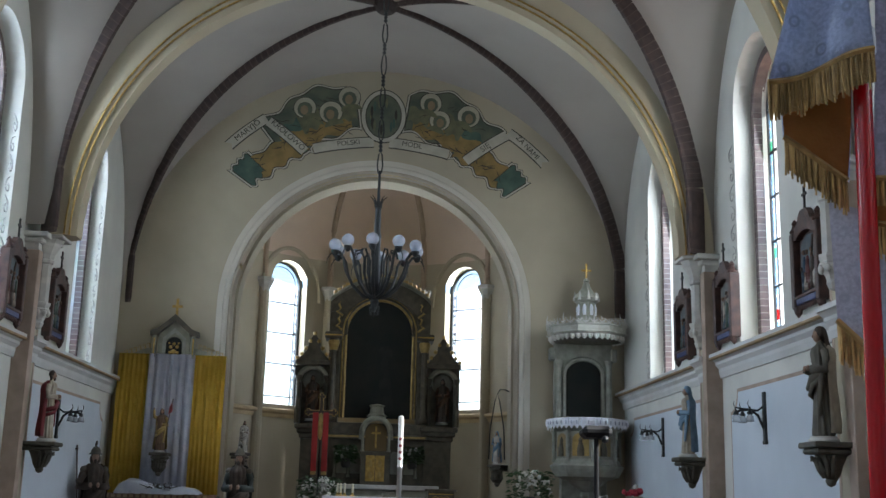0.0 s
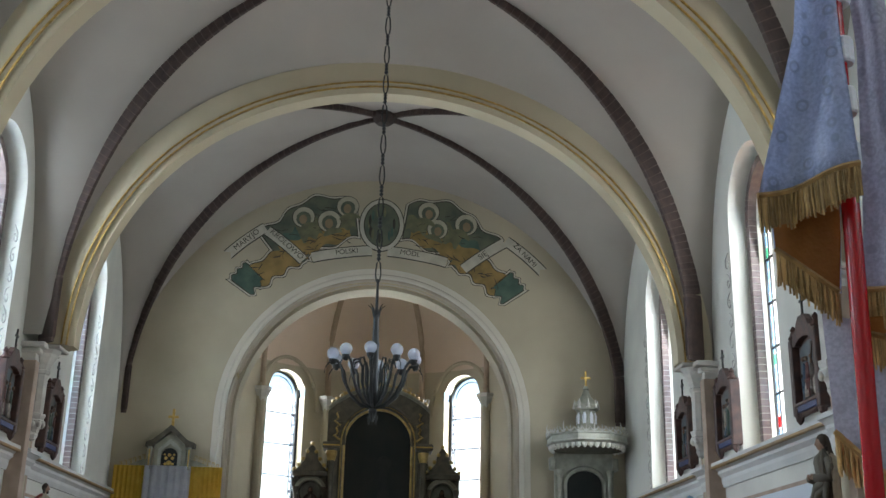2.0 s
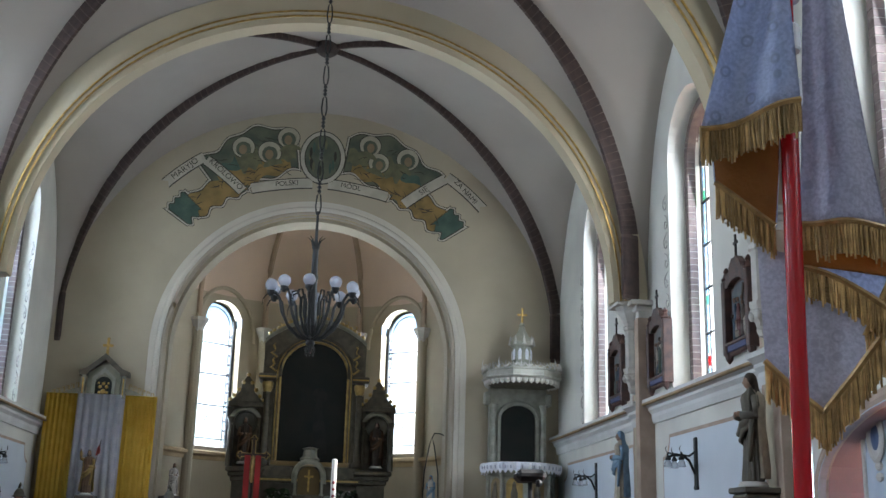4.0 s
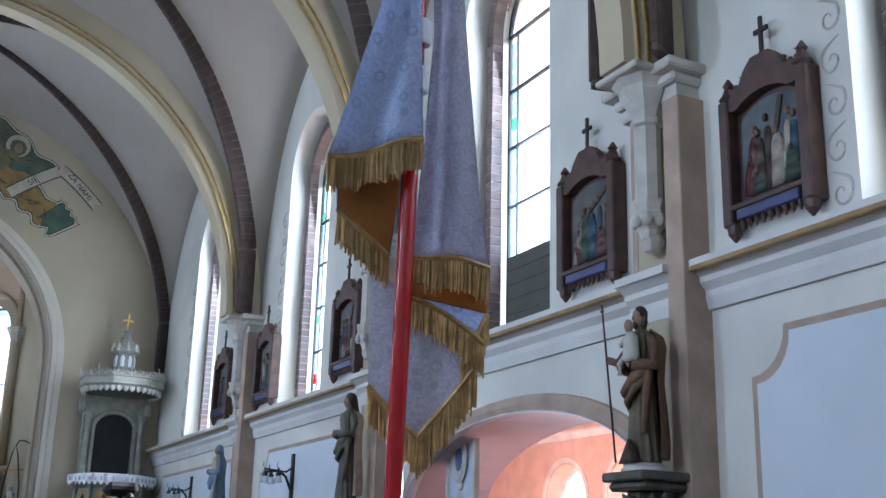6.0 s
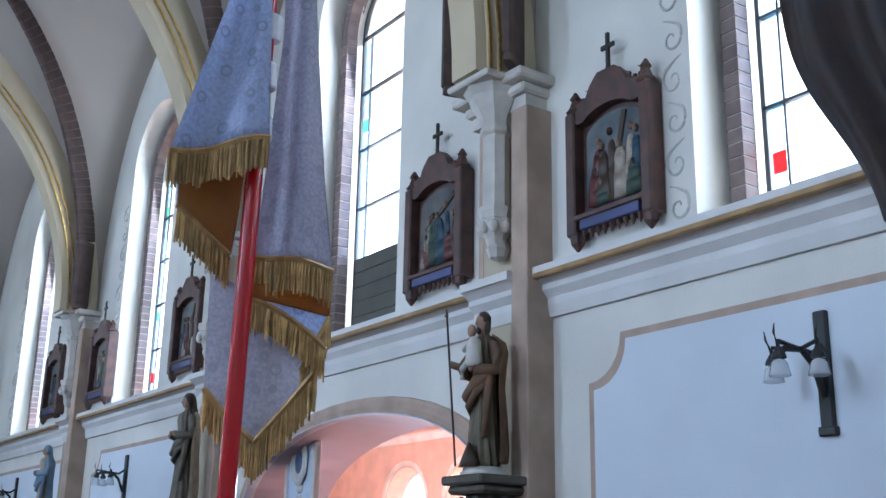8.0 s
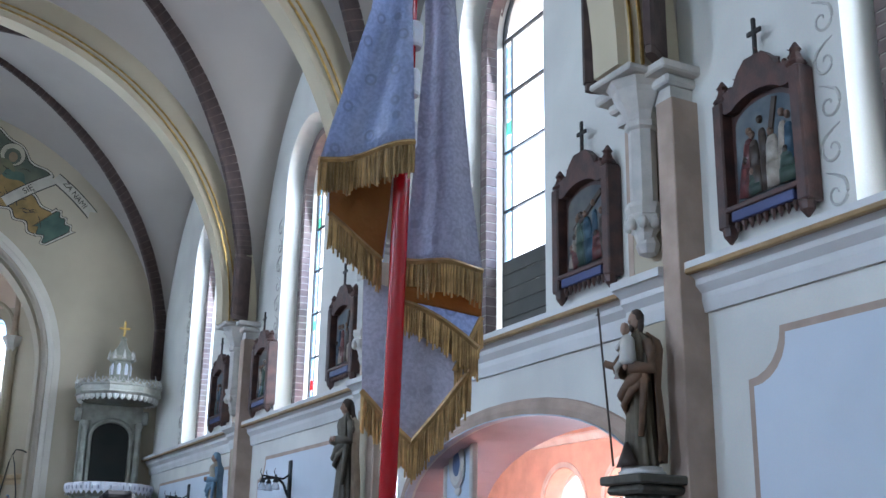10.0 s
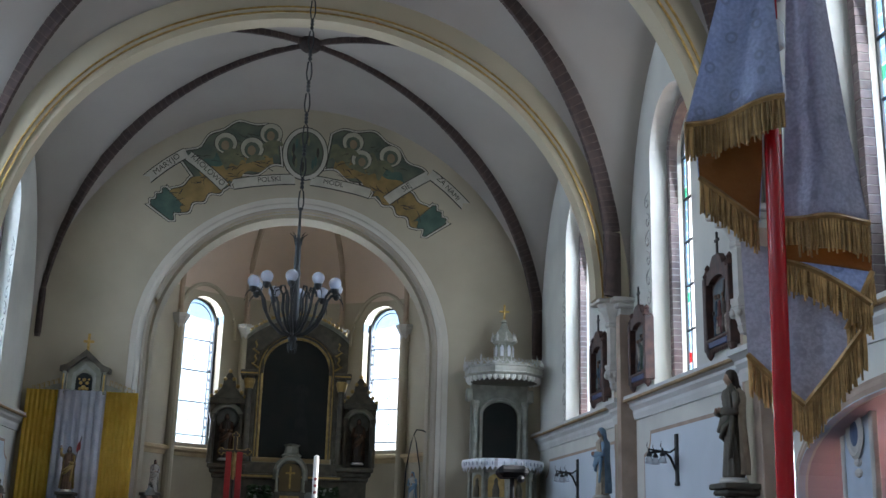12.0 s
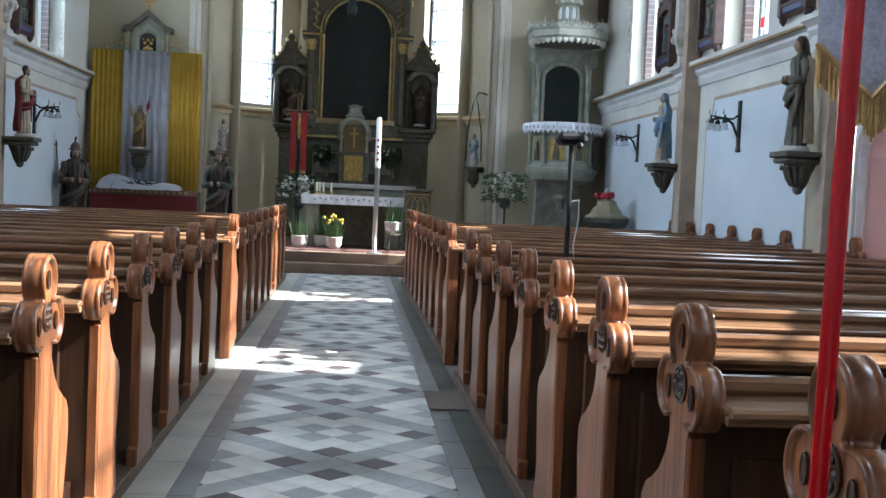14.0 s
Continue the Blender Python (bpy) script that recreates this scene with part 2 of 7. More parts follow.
def tube(bm, pts, r, seg=8, r2=None):
    """Round bar along points."""
    pts = [Vector(p) for p in pts]
    rings = []
    for i, p in enumerate(pts):
        d = (pts[min(i + 1, len(pts) - 1)] - pts[max(i - 1, 0)]).normalized()
        a = d.orthogonal().normalized() if abs(d.z) > 0.95 else d.cross(Vector((0, 0, 1))).normalized()
        b = d.cross(a).normalized()
        k = r if r2 is None else r + (r2 - r) * i / (len(pts) - 1)
        rings.append([bm.verts.new(p + (a * math.cos(t) + b * math.sin(t)) * k) for t in [2 * math.pi * j / seg for j in range(seg)]])
    for a, b in zip(rings, rings[1:]):
        for i in range(seg):
            j = (i + 1) % seg
            bm.faces.new((a[i], a[j], b[j], b[i]))
    bm.faces.new(rings[0][::-1])
    bm.faces.new(rings[-1])
    return bm


def slab(bm, outline, f0, f1, bev=0.0):
    """A flat outline of (u, v) given thickness between the mappings f0 and f1."""
    a = [bm.verts.new(f0(u, v)) for u, v in outline]
    b = [bm.verts.new(f1(u, v)) for u, v in outline]
    bm.faces.new(a[::-1])
    top = bm.faces.new(b)
    n = len(a)
    for i in range(n):
        j = (i + 1) % n
        bm.faces.new((a[i], a[j], b[j], b[i]))
    if bev:
        bmesh.ops.bevel(bm, geom=list(top.edges), offset=bev, segments=2, affect="EDGES")
    return bm


def sweep(bm, path, prof, closed=False):
    """Moulding: profile rows along a path; path items are (point, side vector, up vector)."""
    rings = [[bm.verts.new(Vector(p) + Vector(s) * u + Vector(t) * v) for u, v in prof] for p, s, t in path]
    n = len(prof)
    for a, b in zip(rings, rings[1:]):
        for i in range(n):
            j = (i + 1) % n
            bm.faces.new((a[i], a[j], b[j], b[i]))
    bm.faces.new(rings[0][::-1])
    bm.faces.new(rings[-1])
    return bm


def arc(a0, a1, n):
    return [a0 + (a1 - a0) * i / n for i in range(n + 1)]


def face_panel(bm, at, u0, u1, v0, v1, hole=None, n=20):
    """A wall face over (u, v) with one arched hole (uc, half, base, spring, rise)."""
    def quad(*p):
        bm.faces.new([bm.verts.new(at(*q)) for q in p])
    if not hole:
        quad((u0, v0), (u1, v0), (u1, v1), (u0, v1))
        return
    uc, h, b, s, rise = hole
    quad((u0, v0), (uc - h, v0), (uc - h, v1), (u0, v1))
    quad((uc + h, v0), (u1, v0), (u1, v1), (uc + h, v1))
    if b > v0:
        quad((uc - h, v0), (uc + h, v0), (uc + h, b), (uc - h, b))
    pts = [(uc + h * math.cos(t), s + rise * math.sin(t)) for t in arc(math.pi, 0, n)]
    for p, q in zip(pts, pts[1:]):
        quad(p, q, (q[0], v1), (p[0], v1))


def arch_line(uc, h, b, s, rise, n=20):
    return [(uc - h, b)] + [(uc + h * math.cos(t), s + rise * math.sin(t)) for t in arc(math.pi, 0, n)] + [(uc + h, b)]


def reveal(bm, at0, at1, hole0, hole1, n=20, sill=True):
    a = [bm.verts.new(at0(*p)) for p in arch_line(*hole0, n)]
    b = [bm.verts.new(at1(*p)) for p in arch_line(*hole1, n)]
    for i in range(len(a) - 1):
        bm.faces.new((a[i], a[i + 1], b[i + 1], b[i]))
    if sill:
        bm.faces.new((a[0], a[-1], b[-1], b[0]))
    return bm


# ---- nave: side walls ----
OUTER = 5.95
bays = [(PIL[0], Y_CH)] + [(b, a) for a, b in zip(PIL, PIL[1:])] + [(Y_BACK, PIL[-1])]
H_OUT = lambda wy: (wy, WIN_OUT, SILL, SPRING, WIN_OUT)
H_IN = lambda wy: (wy, WIN_IN, SILL + 0.12, SPRING - 0.05, WIN_IN + 0.08)
DOOR = (8.3, 2.0, 0.0, 1.95, 0.76)
for side, sname in ((1, "right"), (-1, "left")):
    at = lambda x: (lambda u, v: (side * x, u, v))
    bm = B()
    for (y0, y1), wy in zip(bays, [w + (LEFT if side < 0 else 0) for w in WIN]):
        face_panel(bm, at(W), y0, y1, SILL, 11.0, H_OUT(wy))
        reveal(bm, at(W), at(GLASS_X - 0.08), H_OUT(wy), (wy, WIN_IN + 0.19, SILL + 0.08, SPRING, WIN_IN + 0.19))
        reveal(bm, at(GLASS_X - 0.08), at(OUTER), (wy, WIN_IN, SILL + 0.12, SPRING - 0.05, WIN_IN + 0.04), (wy, WIN_IN + 0.05, SILL + 0.12, SPRING - 0.05, WIN_IN + 0.08))
        face_panel(bm, at(GLASS_X - 0.079), wy - 1.0, wy + 1.0, SILL, 8.2, (wy, WIN_IN, SILL + 0.12, SPRING - 0.05, WIN_IN + 0.04))
        face_panel(bm, at(OUTER), y0, y1, SILL, 11.0, (wy, WIN_IN + 0.05, SILL + 0.12, SPRING - 0.05, WIN_IN + 0.08))
        low = DOOR if side == 1 and 5 < wy < 9 else None
        face_panel(bm, at(W), y0, y1, -0.1, SILL, low)
        face_panel(bm, at(OUTER), y0, y1, -0.1, SILL, low)
        if low:
            reveal(bm, at(W), at(OUTER), low, low, sill=False)
    structure("wall_" + sname, bm, WALL, "pale grey plastered nave wall with arched windows", "wall")

# cornice under the windows, panel mouldings
CORN = [(0, -0.30), (0.03, -0.30), (0.05, -0.22), (0.05, -0.17), (0.10, -0.12), (0.10, -0.08), (0.17, -0.03), (0.19, -0.03), (0.19, 0.03), (0.0, 0.06)]
for side, sname in ((1, "right"), (-1, "left")):
    bm = B()
    sweep(bm, [((side * W, y, 3.42), (-side, 0, 0), (0, 0, 1)) for y in (Y_BACK, Y_CH)], CORN)
    for p in PIL:
        sweep(bm, [((side * (W - 0.09), y, 3.42), (-side, 0, 0), (0, 0, 1)) for y in (p + (0.18 if side > 0 else 0.4) - 0.2, p + (0.18 if side > 0 else 0.4) + 0.36)], CORN)
    structure("trim_cornice_" + sname, bm, mat("pale_cornice_paint", (0.64, 0.645, 0.63), 0.85, c2=(0.56, 0.565, 0.55), scale=1.6, fine=90, bump=0.1), "moulded pale cornice below the windows", "cornice")
    bm = B()
    for y0, y1 in [(Y_BACK, PIL[-1] - 0.36)] + [(b + 0.36, a - 0.36) for a, b in zip(PIL, PIL[1:])] + [(PIL[0] + 0.36, Y_CH)]:
        o = 0.18 if side > 0 else 0.4
        box(bm, *sorted((side * (W - 0.15), side * (W - 0.203))), y0 + o, y1 + o - 0.02, 3.362, 3.402, 0.008)
    structure("trim_gilt_line_" + sname, bm, mat("brown_gilt_roll", (0.34, 0.22, 0.09), 0.5, 0.2, c2=(0.22, 0.14, 0.06), scale=6), "thin brown-gilt roll on the cornice", "trim")


def wall_panel(side, y0, y1, z0=0.45, z1=2.86):
    """Painted field with concave corners inside a brown frame line."""
    t = tagged(new("wall_panel"), "pale blue painted wall field with a brown frame line", "wall panel", "painted wall fields")
    def outline(d):
        r, a0, a1, b0, b1 = 0.3, y0 + d, y1 - d, z0 + d, z1 - d
        pts = []
        for (cx, cz, s) in ((a0, b0, 0), (a1, b0, 1), (a1, b1, 2), (a0, b1, 3)):
            for q in arc(math.pi / 2, 0, 6):
                ang = q + s * math.pi / 2 - 0.0
                pts.append((cx + r * math.cos(ang), cz + r * math.sin(ang)))
        return pts
    f = lambda d: (lambda u, v: (side * (W - d), u, v))
    part("frame_line", slab(B(), outline(-0.05), f(-0.01), f(0.012)), TRIM, t, "brown frame line")
    part("field", slab(B(), outline(0.0), f(-0.01), f(0.018)), PANEL, t)


for side in (1, -1):
    for (y0, y1), wy in zip(bays, WIN):
        if side == 1 and 5 < wy < 9:
            continue
        wall_panel(side, y0 + 0.6, y1 - 0.6)


# pilasters with colonnettes, capitals and corbels
def octa(bm, rows, c, m=None):
    return lathe(bm, rows, 8, c, m=m)


def pilaster(side, y):
    t = tagged(new("pilaster"), "cream pilaster with a colonnette on a carved corbel", "pilaster", "nave pilasters", "structure")
    t.matrix_basis = pose(side * W, y, 0, 0, 0, 180 if side == 1 else 0)
    near = side
    part("pilaster_strip", box(box(B(), -0.02, 0.11, -0.32, 0.32, 0, 3.15), -0.02, 0.12, -0.30, 0.30, 3.4, Z_CAP - 0.2), PLASTER, t)
    part("brown_strip", box(B(), -0.01, 0.235, *sorted((near * 0.37, near * 0.19)), 0, Z_CAP - 0.27, 0.008), TRIM, t, "plain brown vertical strip")
    for s in (-near,):
        part("edge_band", box(B(), -0.01, 0.114, s * 0.32 - 0.03, s * 0.32 + 0.03, 0, 3.12), TRIM, t, "brown edge band")
        part("upper_edge_band", box(B(), -0.01, 0.124, s * 0.30 - 0.03, s * 0.30 + 0.03, 3.5, Z_CAP - 0.22), TRIM, t, "brown edge band")
    part("colonnette", octa(B(), [(0.10, 3.95), (0.10, Z_CAP - 0.42), (0.125, Z_CAP - 0.40), (0.125, Z_CAP - 0.36), (0.105, Z_CAP - 0.34)], (0.22, 0, 0)), STONE, t)
    part("corbel", octa(ball(B(), (0.2, 0, 3.66), 0.09, 8), [(0.02, 3.60), (0.05, 3.64), (0.08, 3.74), (0.12, 3.80), (0.14, 3.86), (0.12, 3.88), (0.14, 3.93), (0.14, 3.96), (0.1, 3.97)], (0.22, 0, 0)), STONE, t, "carved leafy corbel")
    for k in range(8):
        a = 2 * math.pi * k / 8
        part("corbel_leaf", ball(B(), (0.22 + 0.115 * math.cos(a), 0.115 * math.sin(a), 3.81), 0.04, 8, sz=1.3), STONE, t, "", True)
    bm = octa(B(), [(0.105, Z_CAP - 0.36), (0.13, Z_CAP - 0.28), (0.20, Z_CAP - 0.16), (0.21, Z_CAP - 0.12), (0.26, Z_CAP - 0.06), (0.26, Z_CAP)], (0.22, 0, 0))
    box(bm, -0.02, 0.2, -0.32, 0.32, Z_CAP - 0.26, Z_CAP - 0.16)
    box(bm, -0.02, 0.26, -0.36, 0.36, Z_CAP - 0.16, Z_CAP - 0.08, 0.02)
    box(bm, -0.02, 0.34, -0.42, 0.42, Z_CAP - 0.08, Z_CAP - 0.004, 0.015)
    box(bm, 0.30, 0.51, -0.25, 0.25, Z_CAP - 0.06, Z_CAP - 0.006, 0.015)
    part("capital", bm, STONE, t, "moulded stone capital")


for p in PIL:
    for side in (1, -1):
        pilaster(side, p + (0.18 if side > 0 else 0.4))

# ---- vault: webs, transverse arches, brick ribs ----
ZV, RV, XV = 5.05, 5.0, W
ARCHES = PIL + (Y_BACK,)


def xv(y):
    """Half span of the vault: the capitals stand forward of the wall."""
    return 4.76 + 0.26 * max(0.0, min(1.0, (y - PIL[0]) / (Y_CH - PIL[0])))


def zt(x, y):
    rise = 4.36 + (RV - 4.36) * max(0.0, min(1.0, (y - PIL[0]) / (Y_CH - PIL[0])))
    return ZV + rise * math.sqrt(max(0, 1 - min(1, abs(x) / xv(y)) ** 2))


def rib_z(u, top=10.2):
    return ZV + (top - ZV) * max(0, 1 - u ** 2.05) ** 0.5


def zf(s):
    """Height of the wall arch at s (-1..1) of the bay's half length."""
    return ZV + 3.75 * math.sqrt(max(0, 1 - abs(s) ** 2.2))


def vault_z(x, y, yc, hb):
    u, s = min(1, abs(x) / xv(y)), min(1, abs(y - yc) / hb)
    if s >= u:
        k = (s - u) / max(1e-6, 1 - u)
        return rib_z(u) * (1 - k) + zt(x, y) * k + 0.12 * math.sin(math.pi * k) * (1 - u)
    k = (u - s) / max(1e-6, 1 - s)
    return rib_z(s) * (1 - k) + zf(s) * k + 0.10 * math.sin(math.pi * k) * (1 - s)


bm = B()
for y0, y1 in bays:
    yc, hb = (y0 + y1) / 2, (y1 - y0) / 2
    nx, ny = 48, 28
    g = []
    for i in range(nx + 1):
        x = XV * math.sin(math.pi / 2 * (-1 + 2 * i / nx))
        g.append([bm.verts.new((x, yc + hb * math.sin(math.pi / 2 * (-1 + 2 * j / ny)), vault_z(x, yc + hb * math.sin(math.pi / 2 * (-1 + 2 * j / ny)), yc, hb))) for j in range(ny + 1)])
    for i in range(nx):
        for j in range(ny):
            bm.faces.new((g[i][j], g[i + 1][j], g[i + 1][j + 1], g[i][j + 1]))
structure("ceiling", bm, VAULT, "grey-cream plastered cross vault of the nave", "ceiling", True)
# unseen slab, added so no sun leaks in between vault and walls
structure("ceiling_roof", box(B(), -6.2, 6.2, Y_BACK - 0.5, 30, 11.0, 11.3), mat("roof_boards", (0.2, 0.16, 0.12)), "boarded roof above the vault", "roof")

TA, TB, TZ, TX = 4.45, 4.10, 4.95, 0.07


def foot_shift(c):
    """The pilasters stand a little off the bay lines: arches bend to meet them."""
    return (0.18 if c > 0 else 0.4) * abs(c) ** 5


for y in PIL:
    prof = [(-0.24, 0.5), (-0.24, 0.17), (-0.215, 0.15), (-0.205, 0.10), (-0.17, 0.085), (-0.15, 0.0), (0.15, 0.0), (0.17, 0.085), (0.205, 0.10), (0.215, 0.15), (0.24, 0.17), (0.24, 0.5)]
    path = []
    for t in arc(0, math.pi, 48):
        p = (TX + TA * math.cos(t), y + foot_shift(math.cos(t)), TZ + TB * math.sin(t))
        nrm = Vector((math.cos(t) / TA, 0, math.sin(t) / TB)).normalized()
        path.append((p, (0, 1, 0), nrm))
    t = tagged(part("transverse_arch", sweep(B(), path, prof), ARCHP), "cream moulded transverse arch of the vault", "arch", "vault arches", "structure")
    for s in (-1, 1):
        for k, d in ((0.238, 0.158), (0.208, 0.092)):
            part("gilt_line", sweep(B(), path, [(s * k - 0.009, d - 0.011), (s * k - 0.009, d + 0.011), (s * k + 0.009, d + 0.011), (s * k + 0.009, d - 0.011)]), GOLD, t, "gilt line")


def brick_rib(pts, width=0.086, depth=0.12, name="brick_rib"):
    """A rib of separate bricks with mortar between them, along points hung below the vault."""
    t = tagged(new(name), "dark brown brick rib with pale joints", "vault rib", "vault ribs", "structure")
    core, br = B(), B()
    for a, b in zip(pts, pts[1:]):
        a, b = Vector(a), Vector(b)
        d = b - a
        L = d.length
        d.normalize()
        side = d.cross(Vector((0, 0, 1))).normalized()
        up = side.cross(d)
        for bmx, k0, k1, w, h in ((core, 0, 1, width - 0.012, depth - 0.012), (br, 0.06, 0.94, width, depth)):
            pr = ((-w / 2, 0.2), (-w / 2, -h * 0.6), (-w * 0.3, -h), (w * 0.3, -h), (w / 2, -h * 0.6), (w / 2, 0.2))
            r0 = [bmx.verts.new(a + d * L * k0 + side * u + up * v) for u, v in pr]
            r1 = [bmx.verts.new(a + d * L * k1 + side * u + up * v) for u, v in pr]
            bmx.faces.new(r0[::-1])
            bmx.faces.new(r1)
            for i in range(6):
                j = (i + 1) % 6
                bmx.faces.new((r0[i], r0[j], r1[j], r1[i]))
    part("mortar_core", core, RIBM, t)
    tagged(part("brick_courses", br, RIBB, t), kind="stuff")
    return t


for y0, y1 in bays[:4]:
    yc, hb = (y0 + y1) / 2, (y1 - y0) / 2
    for sx in (1, -1):
        for sy in (1, -1):
            n = 62
            pts = []
            for i in range(n + 1):
                a = math.pi / 2 * i / n
                u = 0.985 * math.cos(a)
                yr = yc + sy * (hb - 0.3) * u
                x = sx * xv(yr) * u
                pts.append((x, yr + foot_shift(sx * u), rib_z(u)))
            pts[0] = (pts[0][0], pts[0][1], Z_CAP)
            brick_rib(pts)
    t = tagged(part("vault_boss", lathe(B(), [(0.04, -0.14), (0.13, -0.13), (0.19, -0.08), (0.22, -0.02), (0.22, 0.2)], 12, (0, yc, 10.12)), mat("dark_boss", (0.05, 0.035, 0.03))), "dark round keystone boss at the crossing ribs", "keystone", "keystones", "structure")

# ---- window fillings ----
def nave_window(side, wy, boarded=False):
    t = tagged(new("window"), "tall round-arched leaded window" + (" with a boarded lower part" if boarded else ""), "window", "nave windows", "structure")
    x = side * GLASS_X
    at = lambda d: (lambda u, v: (x + side * d, u, v))
    hw, z0, zs = WIN_IN - 0.01, SILL + 0.13, SPRING - 0.05
    # brick order round the opening
    bm, mo = B(), B()
    line = arch_line(wy, WIN_IN + 0.10, z0, zs, WIN_IN + 0.12, 30)
    full = []
    for p, q in zip(line, line[1:]):
        L = math.hypot(q[0] - p[0], q[1] - p[1])
        n = max(1, round(L / 0.095))
        for i in range(n):
            full.append((p[0] + (q[0] - p[0]) * i / n, p[1] + (q[1] - p[1]) * i / n))
    full.append(line[-1])
    for p, q in zip(full, full[1:]):
        a, b = Vector((x - side * 0.1, *p)), Vector((x - side * 0.1, *q))
        d = b - a
        o = Vector((0, -d.z, d.y)).normalized()
        for bx, k0, k1, w, dep in ((bm, 0.07, 0.93, 0.095, 0.10), (mo, 0, 1, 0.087, 0.092)):
            s, e = a + d * k0, a + d * k1
            pr = ((-w, 0.05), (-w, -dep), (w * 0.3, -dep), (w, -dep * 0.2), (w, 0.05))
            r0 = [bx.verts.new(s + o * u + Vector((side * v, 0, 0))) for u, v in pr]
            r1 = [bx.verts.new(e + o * u + Vector((side * v, 0, 0))) for u, v in pr]
            bx.faces.new(r0[::-1])
            bx.faces.new(r1)
            for i in range(5):
                j = (i + 1) % 5
                bx.faces.new((r0[i], r0[j], r1[j], r1[i]))
    tagged(part("brick_surround", bm, BRICK, t, "brown brick surround"), kind="stuff")
    part("mortar_core", mo, MORTAR, t)
    # leaded lights
    fr = B()
    path = [((x, *p), (side, 0, 0), Vector((0, wy - p[0], (zs - p[1]) if p[1] > zs else 0)).normalized()) for p in arch_line(wy, hw, z0, zs, hw + 0.04, 20)]
    sweep(fr, path, [(-0.02, 0), (-0.02, 0.035), (0.02, 0.035), (0.02, 0)])
    part("window_frame", fr, LEAD, t)
    bars = B()
    zc = 4.35 if boarded else z0
    for k in range(1, 6):
        z = z0 + (zs - z0) * k / 5.0
        if z > zc:
            box(bars, x - 0.02, x + 0.02, wy - hw, wy + hw, z - 0.011, z + 0.011)
    for s in (-1, 1):
        box(bars, x - 0.012, x + 0.012, wy + s * (hw - 0.17) - 0.008, wy + s * (hw - 0.17) + 0.008, zc, zs)
    part("glazing_bars", bars, LEAD, t)
    pane = slab(B(), [(wy - hw, zc)] + arch_line(wy, hw, zc, zs, hw + 0.04, 20)[1:-1] + [(wy + hw, zc)], at(0.004), at(0.010))
    ob = part("pane", pane, PANE, t)
    ob.visible_shadow = False
    # coloured border quarries
    rng = random.Random(int(wy * 10) + side)
    for m_, cols in ((BLUEG, 0), (GREENG, 1), (REDG, 2)):
        cb = B()
        z = zc
        k = 0
        while z < zs - 0.1:
            kind = 2 if k == 1 and not boarded else 1 if (k * 7 + int(wy)) % 9 == 1 else 0
            if kind == cols:
                for s in (-1, 1):
                    a, b = sorted((wy + s * (hw - 0.05), wy + s * (hw - 0.15)))
                    box(cb, x - 0.004, x + 0.002, a, b, z + 0.01, z + 0.155)
            z += 0.17
            k += 1
        ob = part("coloured_border", cb, m_, t)
        ob.visible_shadow = False
    if boarded:
        for i in range(5):
            z = z0 + i * 0.15
            part("board", box(B(), x - side * 0.0 - 0.02, x + 0.02, wy - hw, wy + hw, z, z + 0.145, 0.006), mat("dark_board", (0.07, 0.07, 0.06), 0.7), t)


for side in (1, -1):
    for wy in WIN[:5]:
        nave_window(side, wy + (LEFT if side < 0 else 0), side == 1 and 5 < wy < 9)

# ---- chancel wall, arch and apse ----
CH_H, CH_S = 2.90, 4.95
atc = lambda y: (lambda u, v: (u, y, v))
CH_HOLE = (0, CH_H, 0.0, CH_S, CH_H)
CH_HOLE2 = (0, CH_H - 0.10, 0.0, CH_S, CH_H - 0.10)
bm = B()
face_panel(bm, atc(Y_CH), -6.0, 6.0, -0.1, 11.0, CH_HOLE, 40)
reveal(bm, atc(Y_CH), atc(Y_CH + 0.32), CH_HOLE, CH_HOLE, 40, False)
face_panel(bm, atc(Y_CH + 0.32), -3.5, 3.5, -0.1, 8.5, CH_HOLE2, 40)
reveal(bm, atc(Y_CH + 0.32), atc(Y_CH + 0.9), CH_HOLE2, CH_HOLE2, 40, False)
face_panel(bm, atc(Y_CH + 0.9), -6.0, 6.0, -0.1, 11.0, CH_HOLE2, 40)
structure("wall_chancel", bm, PLASTER, "cream chancel wall with a round arch", "wall")
path = [((u, Y_CH, v), (0, -1, 0), (Vector((u, 0, v - CH_S)) if v > CH_S else Vector((u, 0, 0))).normalized()) for u, v in arch_line(*CH_HOLE, 48)]
structure("trim_chancel_arch", sweep(B(), path, [(-0.01, 0.02), (0.03, 0.02), (0.05, 0.06), (0.05, 0.10), (0.02, 0.13), (0.02, 0.24), (-0.01, 0.25)]), mat("pale_arch_band", (0.585, 0.55, 0.47), 0.85, c2=(0.52, 0.49, 0.42), scale=1.5), "pale band round the chancel arch", "trim")
bm = B()
for d, y in ((-0.035, 0.1), (-0.05, 0.2), (-0.1, 0.322)):
    p2 = [((u * (1 + d * 0), Y_CH + y, v), (0, -1, 0), -(Vector((u, 0, v - CH_S)) if v > CH_S else Vector((u, 0, 0))).normalized()) for u, v in arch_line(*CH_HOLE, 48)]
    sweep(bm, p2, [(-0.015, -0.02), (-0.015, 0.03), (0.015, 0.03), (0.015, -0.02)])
structure("trim_gilt_chancel_arch", bm, OLDGOLD, "gilt lines in the chancel arch", "trim")

bm = B()
for y, r in ((0.02, 0.045), (0.16, 0.06), (0.27, 0.035)):
    tube(bm, [(u * (1 - 0.004), Y_CH + y, v) for u, v in arch_line(*CH_HOLE, 48)], r, 8)
